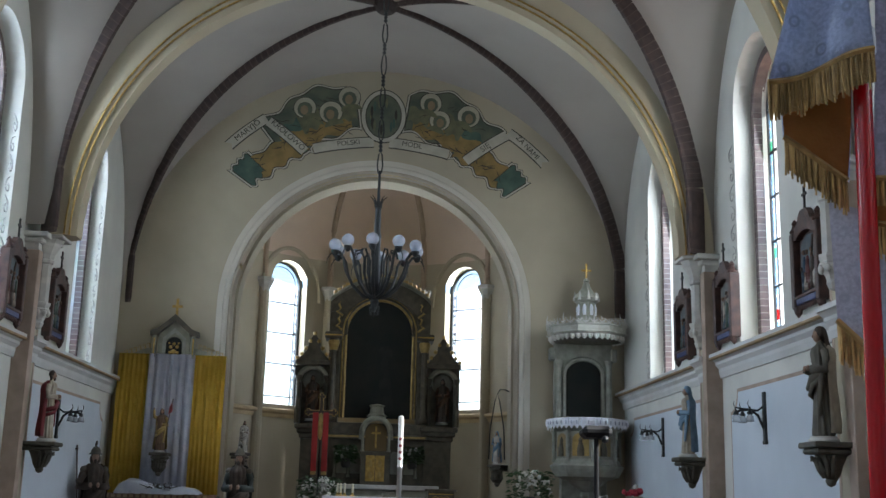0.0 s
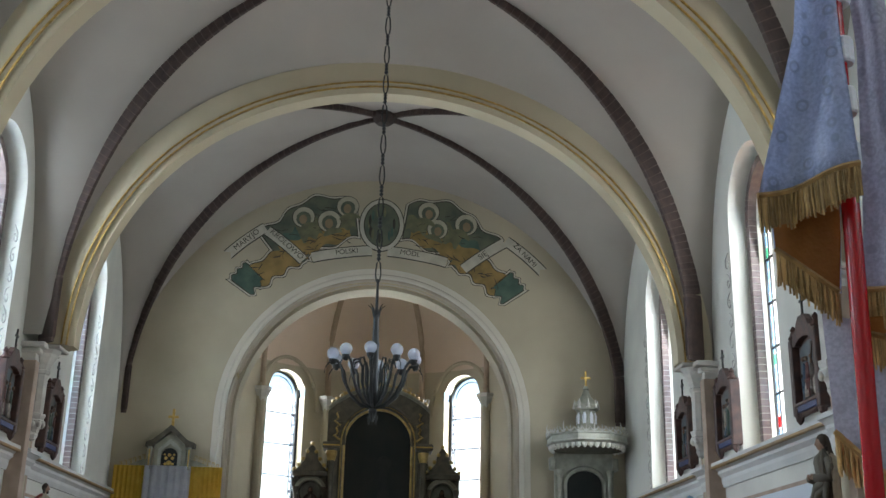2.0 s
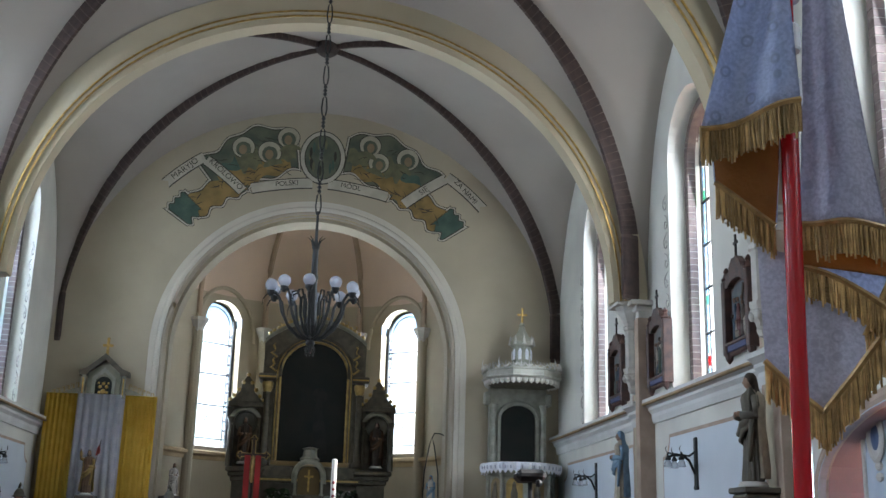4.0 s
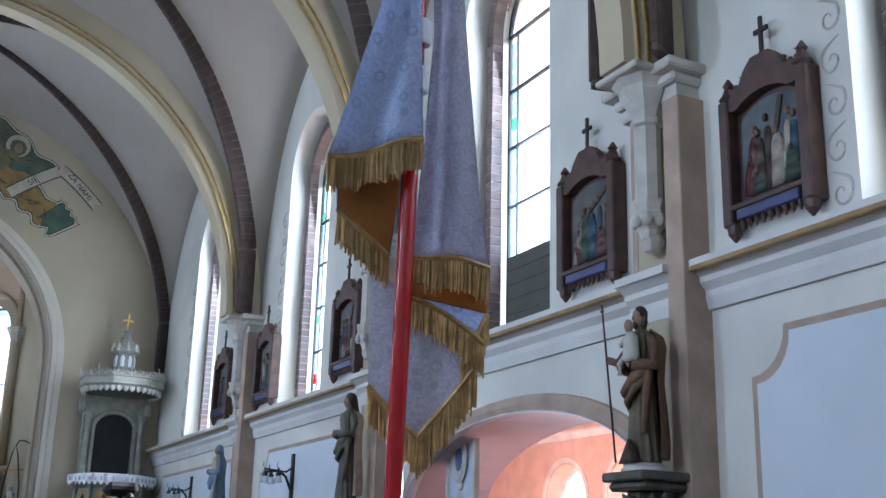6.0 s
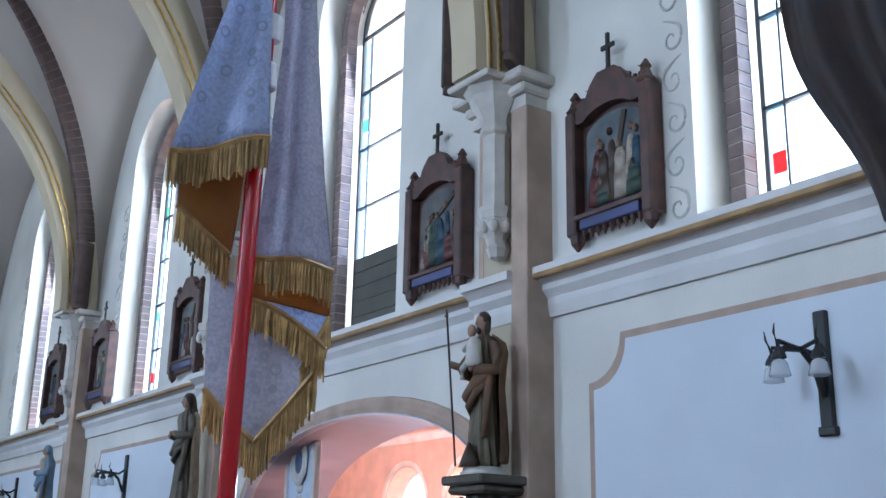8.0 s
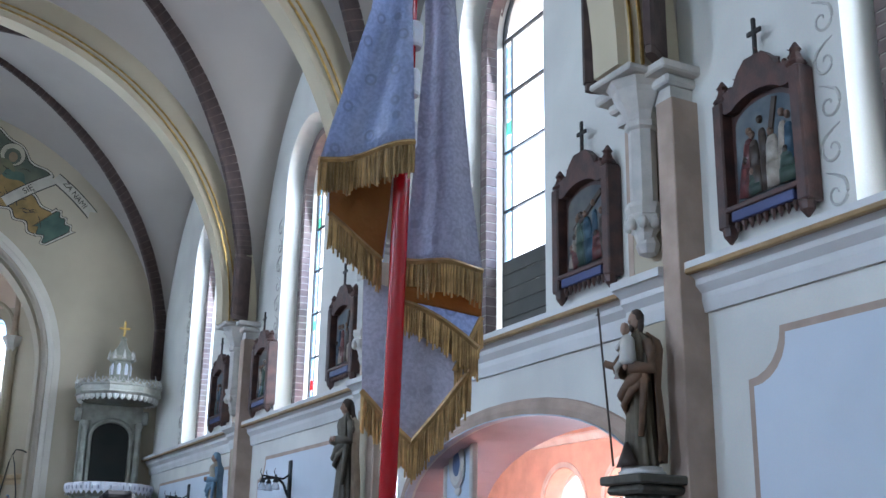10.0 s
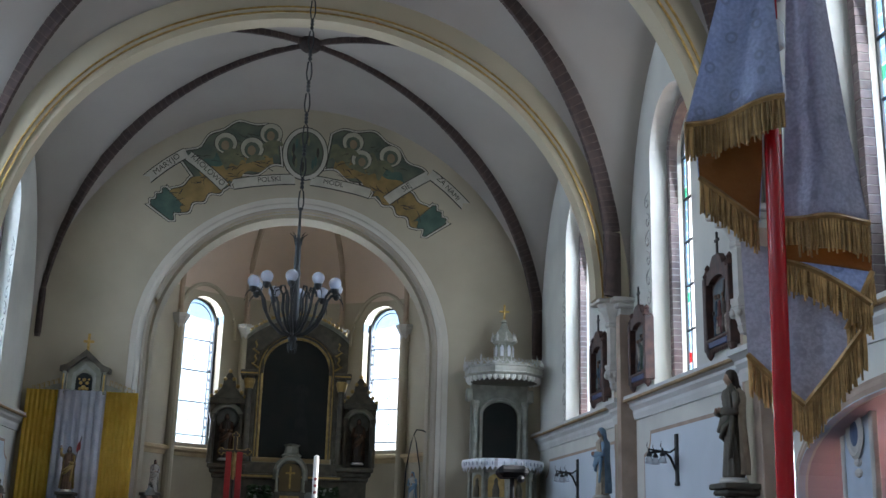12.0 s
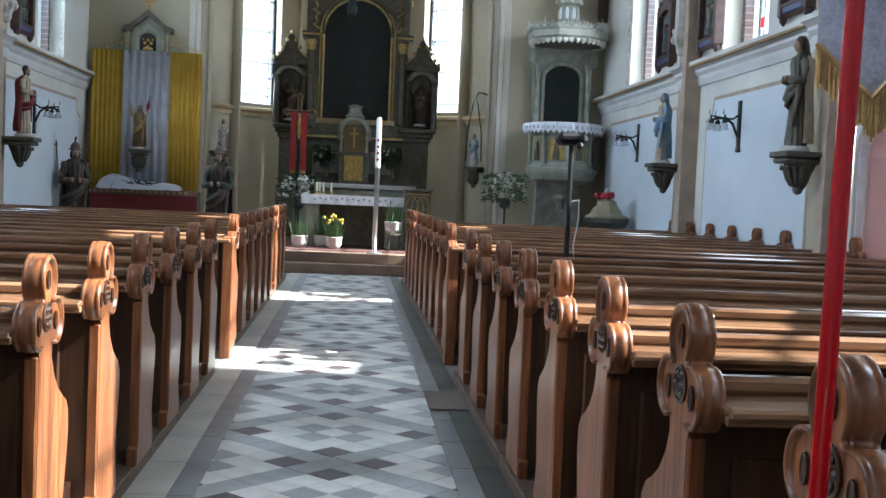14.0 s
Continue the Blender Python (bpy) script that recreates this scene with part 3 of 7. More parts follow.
structure("trim_chancel_rolls", bm, mat("warm_grey_roll", (0.44, 0.385, 0.30), 0.85, c2=(0.37, 0.32, 0.25), scale=1.5), "round mouldings in the chancel arch", "trim", True)

AC, AR = 22.9, 3.3       # apse centre and radius
bm = B()
AW = (38.7, 9.2, 3.3, 6.12)    # window angle, half angle, sill, spring


def apse_pt(a, z, r=AR):
    return (r * math.sin(radians(a)), AC + r * math.cos(radians(a)), z)


CROWN = 9.3
def dome(a, k):
    e = k * math.pi / 2
    return apse_pt(a, 6.8 + (CROWN - 6.8) * math.sin(e), AR * math.cos(e))


for a0, a1 in zip(range(-98, 98, 2), range(-96, 100, 2)):
    inw = abs(abs(a0 + 1) - AW[0]) < AW[1]
    if inw:
        s = (abs(a0 + 1) - AW[0]) / AW[1]
        top = lambda a: AW[3] + 0.56 * math.sqrt(max(0, 1 - ((abs(a) - AW[0]) / AW[1]) ** 2))
        for z0, z1, c in ((0.0, None, 0), (None, 7.0, 1)):
            q = [apse_pt(a0, AW[2]), apse_pt(a1, AW[2])] if c == 0 else [apse_pt(a0, top(a0)), apse_pt(a1, top(a1))]
            e = [apse_pt(a0, 0.0), apse_pt(a1, 0.0)] if c == 0 else [apse_pt(a0, 7.0), apse_pt(a1, 7.0)]
            bm.faces.new([bm.verts.new(p) for p in (q[0], q[1], e[1], e[0])])
            r2 = AR + 0.45
            f = [apse_pt(a0, AW[2], r2), apse_pt(a1, AW[2], r2)] if c == 0 else [apse_pt(a0, top(a0), r2), apse_pt(a1, top(a1), r2)]
            bm.faces.new([bm.verts.new(p) for p in (q[0], q[1], f[1], f[0])])
    else:
        bm.faces.new([bm.verts.new(p) for p in (apse_pt(a0, 0), apse_pt(a1, 0), apse_pt(a1, 7.0), apse_pt(a0, 7.0))])
for s in (-1, 1):
    for k in (-1, 1):
        a = s * (AW[0] + k * AW[1])
        bm.faces.new([bm.verts.new(p) for p in (apse_pt(a, AW[2]), apse_pt(a, AW[3]), apse_pt(a, AW[3], AR + 0.45), apse_pt(a, AW[2], AR + 0.45))])
structure("wall_apse", bm, PLASTER, "curved cream apse wall with two arched windows", "wall")
bm = B()
for a0 in range(-98, 98, 4):
    for k in range(12):
        bm.faces.new([bm.verts.new(dome(a, q / 12)) for a, q in ((a0, k), (a0 + 4, k), (a0 + 4, k + 1), (a0, k + 1))])
bmesh.ops.remove_doubles(bm, verts=bm.verts, dist=0.001)
structure("ceiling_apse", bm, mat("warm_vault_plaster", (0.66, 0.52, 0.40), 0.9, c2=(0.58, 0.46, 0.36), scale=0.8), "warm cream half dome of the apse", "ceiling", True)
structure("ceiling_chancel_box", box(B(), -6, 6, Y_CH + 0.9, 28, 9.0, 9.2), VAULT, "plain ceiling over the apse", "ceiling")
bm = box(B(), -6, -5.7, Y_CH + 0.9, 28, 0, 9.0)
structure("wall_apse_back", box(box(bm, 5.7, 6, Y_CH + 0.9, 28, 9.001, 9.01), -6, -5.9, Y_CH, Y_CH + 0.1, 0, 0.01), STONE, "plain outer wall", "wall")

# apse shafts, ribs, string course
for a in (-51.5, -20, 20, 51.5):
    t = tagged(new("apse_shaft"), "slender half-round wall shaft with a rib above", "shaft", "apse shafts", "structure")
    c = apse_pt(a, 0, AR - 0.03)
    part("shaft", lathe(B(), [(0.12, 0), (0.12, 5.85)], 12, (c[0], c[1], 0)), PLASTER, t)
    part("capital", lathe(B(), [(0.12, 5.8), (0.13, 5.9), (0.2, 6.04), (0.22, 6.06), (0.22, 6.14)], 8, (c[0], c[1], 0)), STONE, t)
    part("rib", tube(B(), [apse_pt(a, 6.1, AR - 0.03)] + [dome(a, k / 16 * 0.98) for k in range(17)], 0.07, 8), mat("tan_rib", (0.42, 0.32, 0.23), 0.85), t)
bm = B()
sweep(bm, [(apse_pt(a, 3.12), (-math.sin(radians(a)), -math.cos(radians(a)), 0), (0, 0, 1)) for a in range(-94, 96, 4)], [(-0.02, -0.12), (0.04, -0.12), (0.06, -0.04), (0.12, 0.0), (0.12, 0.06), (-0.02, 0.1)])
structure("trim_string_course", bm, mat("tan_moulding", (0.50, 0.38, 0.22), 0.7), "tan and gilt moulding round the apse", "trim")
# hood moulds over the apse windows and between the shafts
for s in (-1, 1):
    pts = [apse_pt(s * (AW[0] + 14.5 * math.cos(t)), 5.75 + 1.22 * math.sin(t), AR - 0.02) for t in arc(0, math.pi, 24)]
    structure("trim_hood_mould", tube(B(), pts, 0.05, 6), PLASTER, "round moulding over the apse window", "trim")


def apse_window(s):
    t = tagged(new("window"), "tall arched leaded window with a patterned pale border", "window", "apse windows", "structure")
    R = AR + 0.4
    ang = s * AW[0]
    c = Vector(apse_pt(ang, 0, R * math.cos(radians(AW[1]))))
    ux, uy = math.cos(radians(ang)), -math.sin(radians(ang))
    nx, ny = math.sin(radians(ang)), math.cos(radians(ang))
    at = lambda d: (lambda u, v: (c.x + ux * u + nx * d, c.y + uy * u + ny * d, v))
    hw = R * math.sin(radians(AW[1])) - 0.02
    z0, zs = AW[2], AW[3]
    ob = part("pane", slab(B(), arch_line(0, hw, z0, zs, 0.58), at(0.01), at(0.016)), PANE, t)
    ob.visible_shadow = False
    bm = B()
    def bar(u0, u1, v0, v1, d=0.02):
        slab(bm, [(u0, v0), (u1, v0), (u1, v1), (u0, v1)], at(-d), at(d))
    for k in range(1, 5):
        z = z0 + 0.25 + k * 0.72
        if z < zs + 0.2:
            bar(-hw, hw, z - 0.014, z + 0.014)
    bar(-hw, hw, z0 + 0.2, z0 + 0.225)
    for q in (-1, 1):
        bar(q * (hw - 0.13) - 0.007, q * (hw - 0.13) + 0.007, z0, zs)
    line = arch_line(0, hw - 0.13, zs, zs, 0.45)
    sweep(bm, [(at(0)(*p), (nx, ny, 0), (0, 0, 1)) for p in line], [(-0.015, -0.008), (-0.015, 0.008), (0.015, 0.008), (0.015, -0.008)])
    part("glazing_bars", bm, LEAD, t)
    orn = B()
    k = 0
    z = z0 + 0.3
    while z < zs:
        for q in (-1, 1):
            u = q * (hw - 0.065) + 0.02 * (-1) ** k
            slab(orn, [(u - 0.032, z), (u, z - 0.05), (u + 0.032, z), (u, z + 0.05)], at(-0.006), at(-0.002))
        if k % 6 == 3:
            for du, dv in ((0, 0.07), (0, -0.07), (0.06, 0), (-0.06, 0)):
                slab(orn, [(du - 0.025, z + dv), (du, z + dv - 0.035), (du + 0.025, z + dv), (du, z + dv + 0.035)], at(-0.006), at(-0.002))
        z += 0.11
        k += 1
    part("lead_ornament", orn, mat("grey_lead_paint", (0.07, 0.07, 0.10), 0.6), t, "painted lead ornaments")
    fr = sweep(B(), [(at(0)(*p), (nx, ny, 0), (Vector((ux, uy, 0)) * -p[0] + Vector((0, 0, min(0, zs - p[1])))).normalized()) for p in arch_line(0, hw, z0, zs, 0.58)], [(-0.05, -0.05), (-0.05, 0.05), (0.02, 0.05), (0.02, -0.05)])
    part("window_frame", fr, LEAD, t)


apse_window(-1)
apse_window(1)

# back wall and organ-side end of the nave
structure("wall_back", box(B(), -6, 6, Y_BACK - 0.4, Y_BACK, -0.1, 11), WALL, "plain rear wall of the nave", "wall")

# side chapel behind the doorway
bm = B()
cx0, cx1, cy0, cy1, cz = 5.96, 9.2, 4.6, 17.0, 3.6
bm = face_panel(bm, lambda u, v: (u, v, 0.02), cx0, cx1, cy0, cy1) or bm
for y in (cy0, cy1):
    face_panel(bm, lambda u, v: (u, y, v), cx0, cx1, 0, cz)
CHAPEL_WIN = (13.68, 12.12, 10.56, 9.0)
CW = (0.52, 1.4, 2.38, 0.52)
for c in CHAPEL_WIN:
    y0 = cy0 if c == CHAPEL_WIN[-1] else c - 0.78
    y1 = cy1 if c == CHAPEL_WIN[0] else c + 0.78
    face_panel(bm, lambda u, v: (cx1, u, v), y0, y1, 0, cz, (c, *CW))
    reveal(bm, lambda u, v: (cx1, u, v), lambda u, v: (cx1 + 0.4, u, v), (c, *CW), (c, *CW))
structure("wall_chapel", bm, PINKW, "pink plastered side chapel with arched windows", "wall")
structure("ceiling_chapel", box(B(), cx0, cx1 + 0.5, cy0, cy1, cz, cz + 0.1), PINKW, "pink chapel ceiling", "ceiling")
for c in CHAPEL_WIN:
    t = tagged(new("window"), "small arched chapel window with a dark bar", "window", "chapel windows", "structure")
    ob = part("pane", slab(B(), arch_line(c, *CW), lambda u, v: (cx1 + 0.3, u, v), lambda u, v: (cx1 + 0.306, u, v)), PANE, t)
    ob.visible_shadow = False
    part("glazing_bar", box(box(B(), cx1 + 0.27, cx1 + 0.3, c - 0.52, c + 0.52, 2.10, 2.14), cx1 + 0.27, cx1 + 0.3, c - 0.02, c + 0.02, 1.42, 2.10), LEAD, t)
    # sunlit rim of the reveal, drawn as a pale band round the opening
    path = [((cx1 - 0.0, *p), (-1, 0, 0), (Vector((0, p[0] - c, max(0, p[1] - CW[2])))).normalized()) for p in arch_line(c, CW[0] + 0.02, CW[1], CW[2], CW[3] + 0.02)]
    part("painted_surround", sweep(B(), path, [(-0.005, 0), (0.02, 0), (0.02, 0.07), (-0.005, 0.07)]), mat("pale_pink_band", (0.80, 0.66, 0.60), 0.85), t)
structure("trim_chapel_cornice", sweep(B(), [((cx1, y, 3.3), (-1, 0, 0), (0, 0, 1)) for y in (cy0, cy1)], [(-0.01, -0.06), (0.03, -0.05), (0.05, 0.0), (0.09, 0.03), (0.09, 0.06), (-0.01, 0.08)]), mat("pale_pink_band", (0.80, 0.66, 0.60)), "pale pink moulding below the chapel ceiling", "trim")
path = [((W, *p), (-1, 0, 0), (Vector((0, (p[0] - DOOR[0]) / DOOR[1] ** 2, max(0, p[1] - DOOR[3]) / DOOR[4] ** 2)) if p[1] > DOOR[3] + 0.001 else Vector((0, p[0] - DOOR[0], 0))).normalized()) for p in arch_line(*DOOR)]
lo_ = (DOOR[0], DOOR[1] - 0.006, 0.0, DOOR[3], DOOR[4] - 0.006)
structure("trim_door_lining", reveal(B(), lambda u, v: (W + 0.05, u, v), lambda u, v: (OUTER - 0.005, u, v), lo_, lo_, sill=False), mat("mauve_plaster", (0.50, 0.40, 0.43), 0.9, c2=(0.44, 0.36, 0.39), scale=1.2), "mauve painted lining of the chapel doorway", "trim")
structure("trim_door_edge", sweep(B(), path, [(-0.02, -0.012), (0.058, -0.012), (0.058, -0.002), (-0.02, -0.002)]), mat("pale_blue_edge", (0.55, 0.60, 0.68), 0.85), "pale blue edge line of the doorway", "trim")
structure("trim_door_arch", sweep(B(), path, [(-0.005, 0.0), (0.04, 0), (0.05, 0.05), (0.03, 0.1), (0.03, 0.13), (-0.005, 0.14)]), TRIM, "brown moulding round the chapel doorway", "trim")

# ---- floor ----
structure("ground", box(B(), -400, 400, -400, 400, -0.6, -0.3), mat("lawn", (0.06, 0.09, 0.03), 0.95), "grass outside the church", "ground")
structure("floor", box(B(), -6, 6, Y_BACK - 0.4, 28, -0.3, -0.012), mat("pale_floor_joint", (0.36, 0.35, 0.32), 0.8), "pale jointed church floor", "floor")
Y_STEP = 18.4
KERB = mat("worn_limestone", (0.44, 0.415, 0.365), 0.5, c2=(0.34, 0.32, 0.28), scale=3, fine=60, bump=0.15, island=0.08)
BAND = mat("grey_floor_tile", (0.20, 0.20, 0.20), 0.4, c2=(0.15, 0.15, 0.15), scale=4, island=0.1)
# right-hand strip: shade beside the pews is put into its dark colour
SHADED_KERB = mat("dark_green_stone", (0.075, 0.078, 0.065), 0.5, c2=(0.045, 0.05, 0.04), scale=3, fine=60, bump=0.2, island=0.15)
PLANK = wood("worn_floor_board", (0.055, 0.034, 0.022), (0.13, 0.085, 0.055), rough=0.6, axis=0, coat=0.0)
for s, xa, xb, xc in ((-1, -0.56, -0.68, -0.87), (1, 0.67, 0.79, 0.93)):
    for nm, a, b, m_, z in (("floor_band", xa, xb, BAND, 0.0), ("floor_kerb", xb, xc, KERB if s < 0 else SHADED_KERB, 0.004)):
        t = tagged(new(nm), "dark grey tile band beside the aisle" if nm == "floor_band" else ("pale" if s < 0 else "dark greenish") + " worn stone strip beside the pews", "floor strip", kind="structure")
        y = -4.0
        while y < Y_STEP - 0.01:
            y2 = min(y + 0.6, Y_STEP)
            part("slab", box(B(), *sorted((a, b)), y + 0.002, y2 - 0.002, -0.02, z, 0.002), m_, t)
            y = y2
for s, sn in ((1, "right"), (-1, "left")):
    x0, x1 = (0.93, W) if s == 1 else (-W, -0.87)
    for y0, y1 in ((-4.0, 8.3), (9.0, 17.2)):
        t = tagged(new("pew_platform"), "low worn wooden platform under the pews", "platform", kind="structure")
        n = 10 if y0 > 0 else 14
        for i in range(n):
            w = (y1 - y0) / n
            part("floor_board", box(B(), x0, x1, y0 + i * w + 0.003, y0 + (i + 1) * w - 0.003, -0.01, 0.07, 0.004), PLANK, t)
    structure("floor_side_" + sn, box(B(), *sorted((x0, x1)), 8.3, 9.0, -0.012, 0.002), BAND, "grey cross aisle floor", "floor")

# sanctuary steps
STEPW = mat("brown_step_stone", (0.26, 0.17, 0.12), 0.5, c2=(0.18, 0.12, 0.09), scale=3)
for i, (y, z) in enumerate(((Y_STEP, 0.17), (Y_STEP + 0.36, 0.34))):
    structure("step_%d" % (i + 1), box(B(), -W, W, y, 27.5, z - 0.17, z, 0.012), STEPW, "brown stone sanctuary step", "step")
structure("carpet_sanctuary", box(B(), -2.0, 2.0, Y_STEP + 0.8, 23.5, 0.34, 0.352), mat("dark_red_carpet", (0.08, 0.025, 0.02), 0.95, fine=200, bump=0.4), "dark red sanctuary carpet", "carpet")
ZS = 0.34


# ---- pews ----
def pew_outline():
    p = [(0.0, 0.0), (0.40, 0.0), (0.42, 0.06), (0.38, 0.12), (0.36, 0.2), (0.40, 0.34), (0.43, 0.46), (0.425, 0.54), (0.39, 0.585), (0.33, 0.60), (0.265, 0.64), (0.21, 0.70), (0.18, 0.765)]
    for c, r, a0, a1 in (((0.205, 0.88), 0.078, -105, 112), ((0.11, 1.02), 0.08, -42, 222), ((0.015, 0.88), 0.078, 68, 285)):
        p += [(c[0] + r * math.cos(radians(t)), c[1] + r * math.sin(radians(t))) for t in arc(a0, a1, 14)]
    p += [(0.05, 0.77), (0.045, 0.1), (0.0, 0.08)]
    return p


OUT = pew_outline()


def pew_end(t, x, face):
    """End board with a trefoil top; face is the side that shows its carving."""
    bm = slab(B(), OUT, lambda u, v: (x - face * 0.024, u, v), lambda u, v: (x + face * 0.022, u, v), 0.006)
    e = part("end_board", bm, PEW, t, "carved end board with a trefoil top")
    # raised trefoil rim
    rim = []
    for c, r, a0, a1 in (((0.205, 0.88), 0.078, -105, 112), ((0.11, 1.02), 0.08, -42, 222), ((0.015, 0.88), 0.078, 68, 285)):
        rim += [(c[0] + r * math.cos(radians(q)), c[1] + r * math.sin(radians(q))) for q in arc(a0, a1, 16)]
    bm = B()
    path = [((x, u, v), (1, 0, 0), Vector((0, u - 0.11, v - 0.9)).normalized()) for u, v in rim]
    sweep(bm, path, [(-0.034, -0.014), (-0.036, -0.004), (-0.032, 0.003), (-0.024, 0.004), (-0.020, -0.001), (-0.014, 0.005), (0.014, 0.005), (0.020, -0.001), (0.024, 0.004), (0.032, 0.003), (0.036, -0.004), (0.034, -0.014)])
    part("trefoil_rim", bm, PEW, e, "", True)
    ca = B()
    for (cy, cz, r) in ((0.11, 0.90, 0.05),):
        lathe(ca, [(r, -0.004), (r, 0.006), (r * 0.86, 0.008), (r * 0.8, 0.002)], 16, m=Matrix.Translation((x + face * 0.022, cy, cz)) @ Matrix.Rotation(radians(90 * face), 4, "Y"))
        for k in range(6):
            a = k * math.pi / 3
            ball(ca, (x + face * 0.024, cy + 0.028 * math.cos(a), cz + 0.028 * math.sin(a)), 0.011, 6)
        ball(ca, (x + face * 0.024, cy, cz), 0.011, 6)
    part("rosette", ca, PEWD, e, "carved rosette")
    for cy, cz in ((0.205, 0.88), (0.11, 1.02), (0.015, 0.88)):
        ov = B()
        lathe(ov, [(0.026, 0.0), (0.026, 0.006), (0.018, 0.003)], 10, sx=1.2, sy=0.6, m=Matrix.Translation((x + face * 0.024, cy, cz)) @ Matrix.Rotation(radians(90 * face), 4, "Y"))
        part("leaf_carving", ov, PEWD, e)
    part("back_post", box(B(), *sorted((x - face * 0.024, x + face * 0.02)), 0.028, 0.052, 0.0, 0.78, 0.005), PEW, e)


def pew(x0, x1, label="varnished wooden pew with trefoil-topped end boards"):
    t = thing("pew", label, "pew", group="nave pews")
    lo, hi = min(x0, x1), max(x0, x1)
    pew_end(t, lo + 0.03, -1)
    pew_end(t, hi - 0.03, 1)
    part("seat", box(B(), lo + 0.05, hi - 0.05, 0.05, 0.42, 0.42, 0.45, 0.006), PEWX, t)
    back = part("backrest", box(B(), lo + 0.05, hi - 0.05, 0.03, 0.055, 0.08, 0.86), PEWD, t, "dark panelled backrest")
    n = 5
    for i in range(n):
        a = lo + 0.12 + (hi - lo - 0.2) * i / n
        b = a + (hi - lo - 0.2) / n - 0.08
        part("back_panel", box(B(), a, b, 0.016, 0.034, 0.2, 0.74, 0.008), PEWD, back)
    part("book_ledge", box(B(), lo + 0.055, hi - 0.055, -0.125, 0.05, 0.865, 0.888, 0.006, m=Matrix.Translation((0, 0, 0.876)) @ Matrix.Rotation(radians(4), 4, "X") @ Matrix.Translation((0, 0, -0.876))), PEWX, t)
    part("top_rail", box(B(), lo + 0.05, hi - 0.05, 0.02, 0.075, 0.89, 0.935, 0.012), PEWX, t)
    part("ledge_moulding", box(B(), lo + 0.055, hi - 0.055, -0.095, -0.075, 0.835, 0.862, 0.006), PEWX, t)
    part("kneeler", box(B(), lo + 0.1, hi - 0.1, -0.34, -0.2, 0.16, 0.19, 0.006), PEWX, t)
    for x in (lo + 0.1, (lo + hi) / 2, hi - 0.13):
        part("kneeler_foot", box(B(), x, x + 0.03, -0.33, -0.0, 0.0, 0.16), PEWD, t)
    return t


PZ = 0.07
PEW_R = [2.67 + 0.86 * k for k in range(-4, 7)] + [9.35 + 0.87 * k for k in range(9)]
PEW_L = [7.91 - 0.86 * k for k in range(0, 11)] + [9.42 + 0.87 * k for k in range(9)]
for sgn, ys, x0, x1 in ((1, PEW_R, 0.94, W - 0.04), (-1, PEW_L, -0.85, -W + 0.04)):
    base = pew(x0, x1)
    base.matrix_basis = pose(0, ys[0] - 0.11, PZ)
    for y in ys[1:]:
        copy_thing(base, pose(0, y - 0.11, PZ))
    for y in (9.0,):
        t = thing("pew_front_screen", "dark panelled wooden screen closing the block of pews", "screen", group="pew screens")
        lo, hi = sorted((x0, x1))
        part("screen_frame", box(B(), lo, hi, y + 0.02, y + 0.05, PZ, 0.95, 0.006), PEWD, t)
        for i in range(6):
            a = lo + 0.08 + (hi - lo - 0.1) * i / 6
            part("screen_panel", box(B(), a, a + (hi - lo - 0.1) / 6 - 0.08, y + 0.005, y + 0.03, 0.2, 0.85, 0.01), PEW, t)
        part("screen_post", box(B(), *((lo - 0.02, lo + 0.07) if sgn == 1 else (hi - 0.07, hi + 0.02)), y - 0.02, y + 0.08, 0.0, 1.0, 0.01), PEW, t)
        part("screen_rail", box(B(), lo, hi, y - 0.05, y + 0.1, 0.95, 0.985, 0.01), PEWX, t)


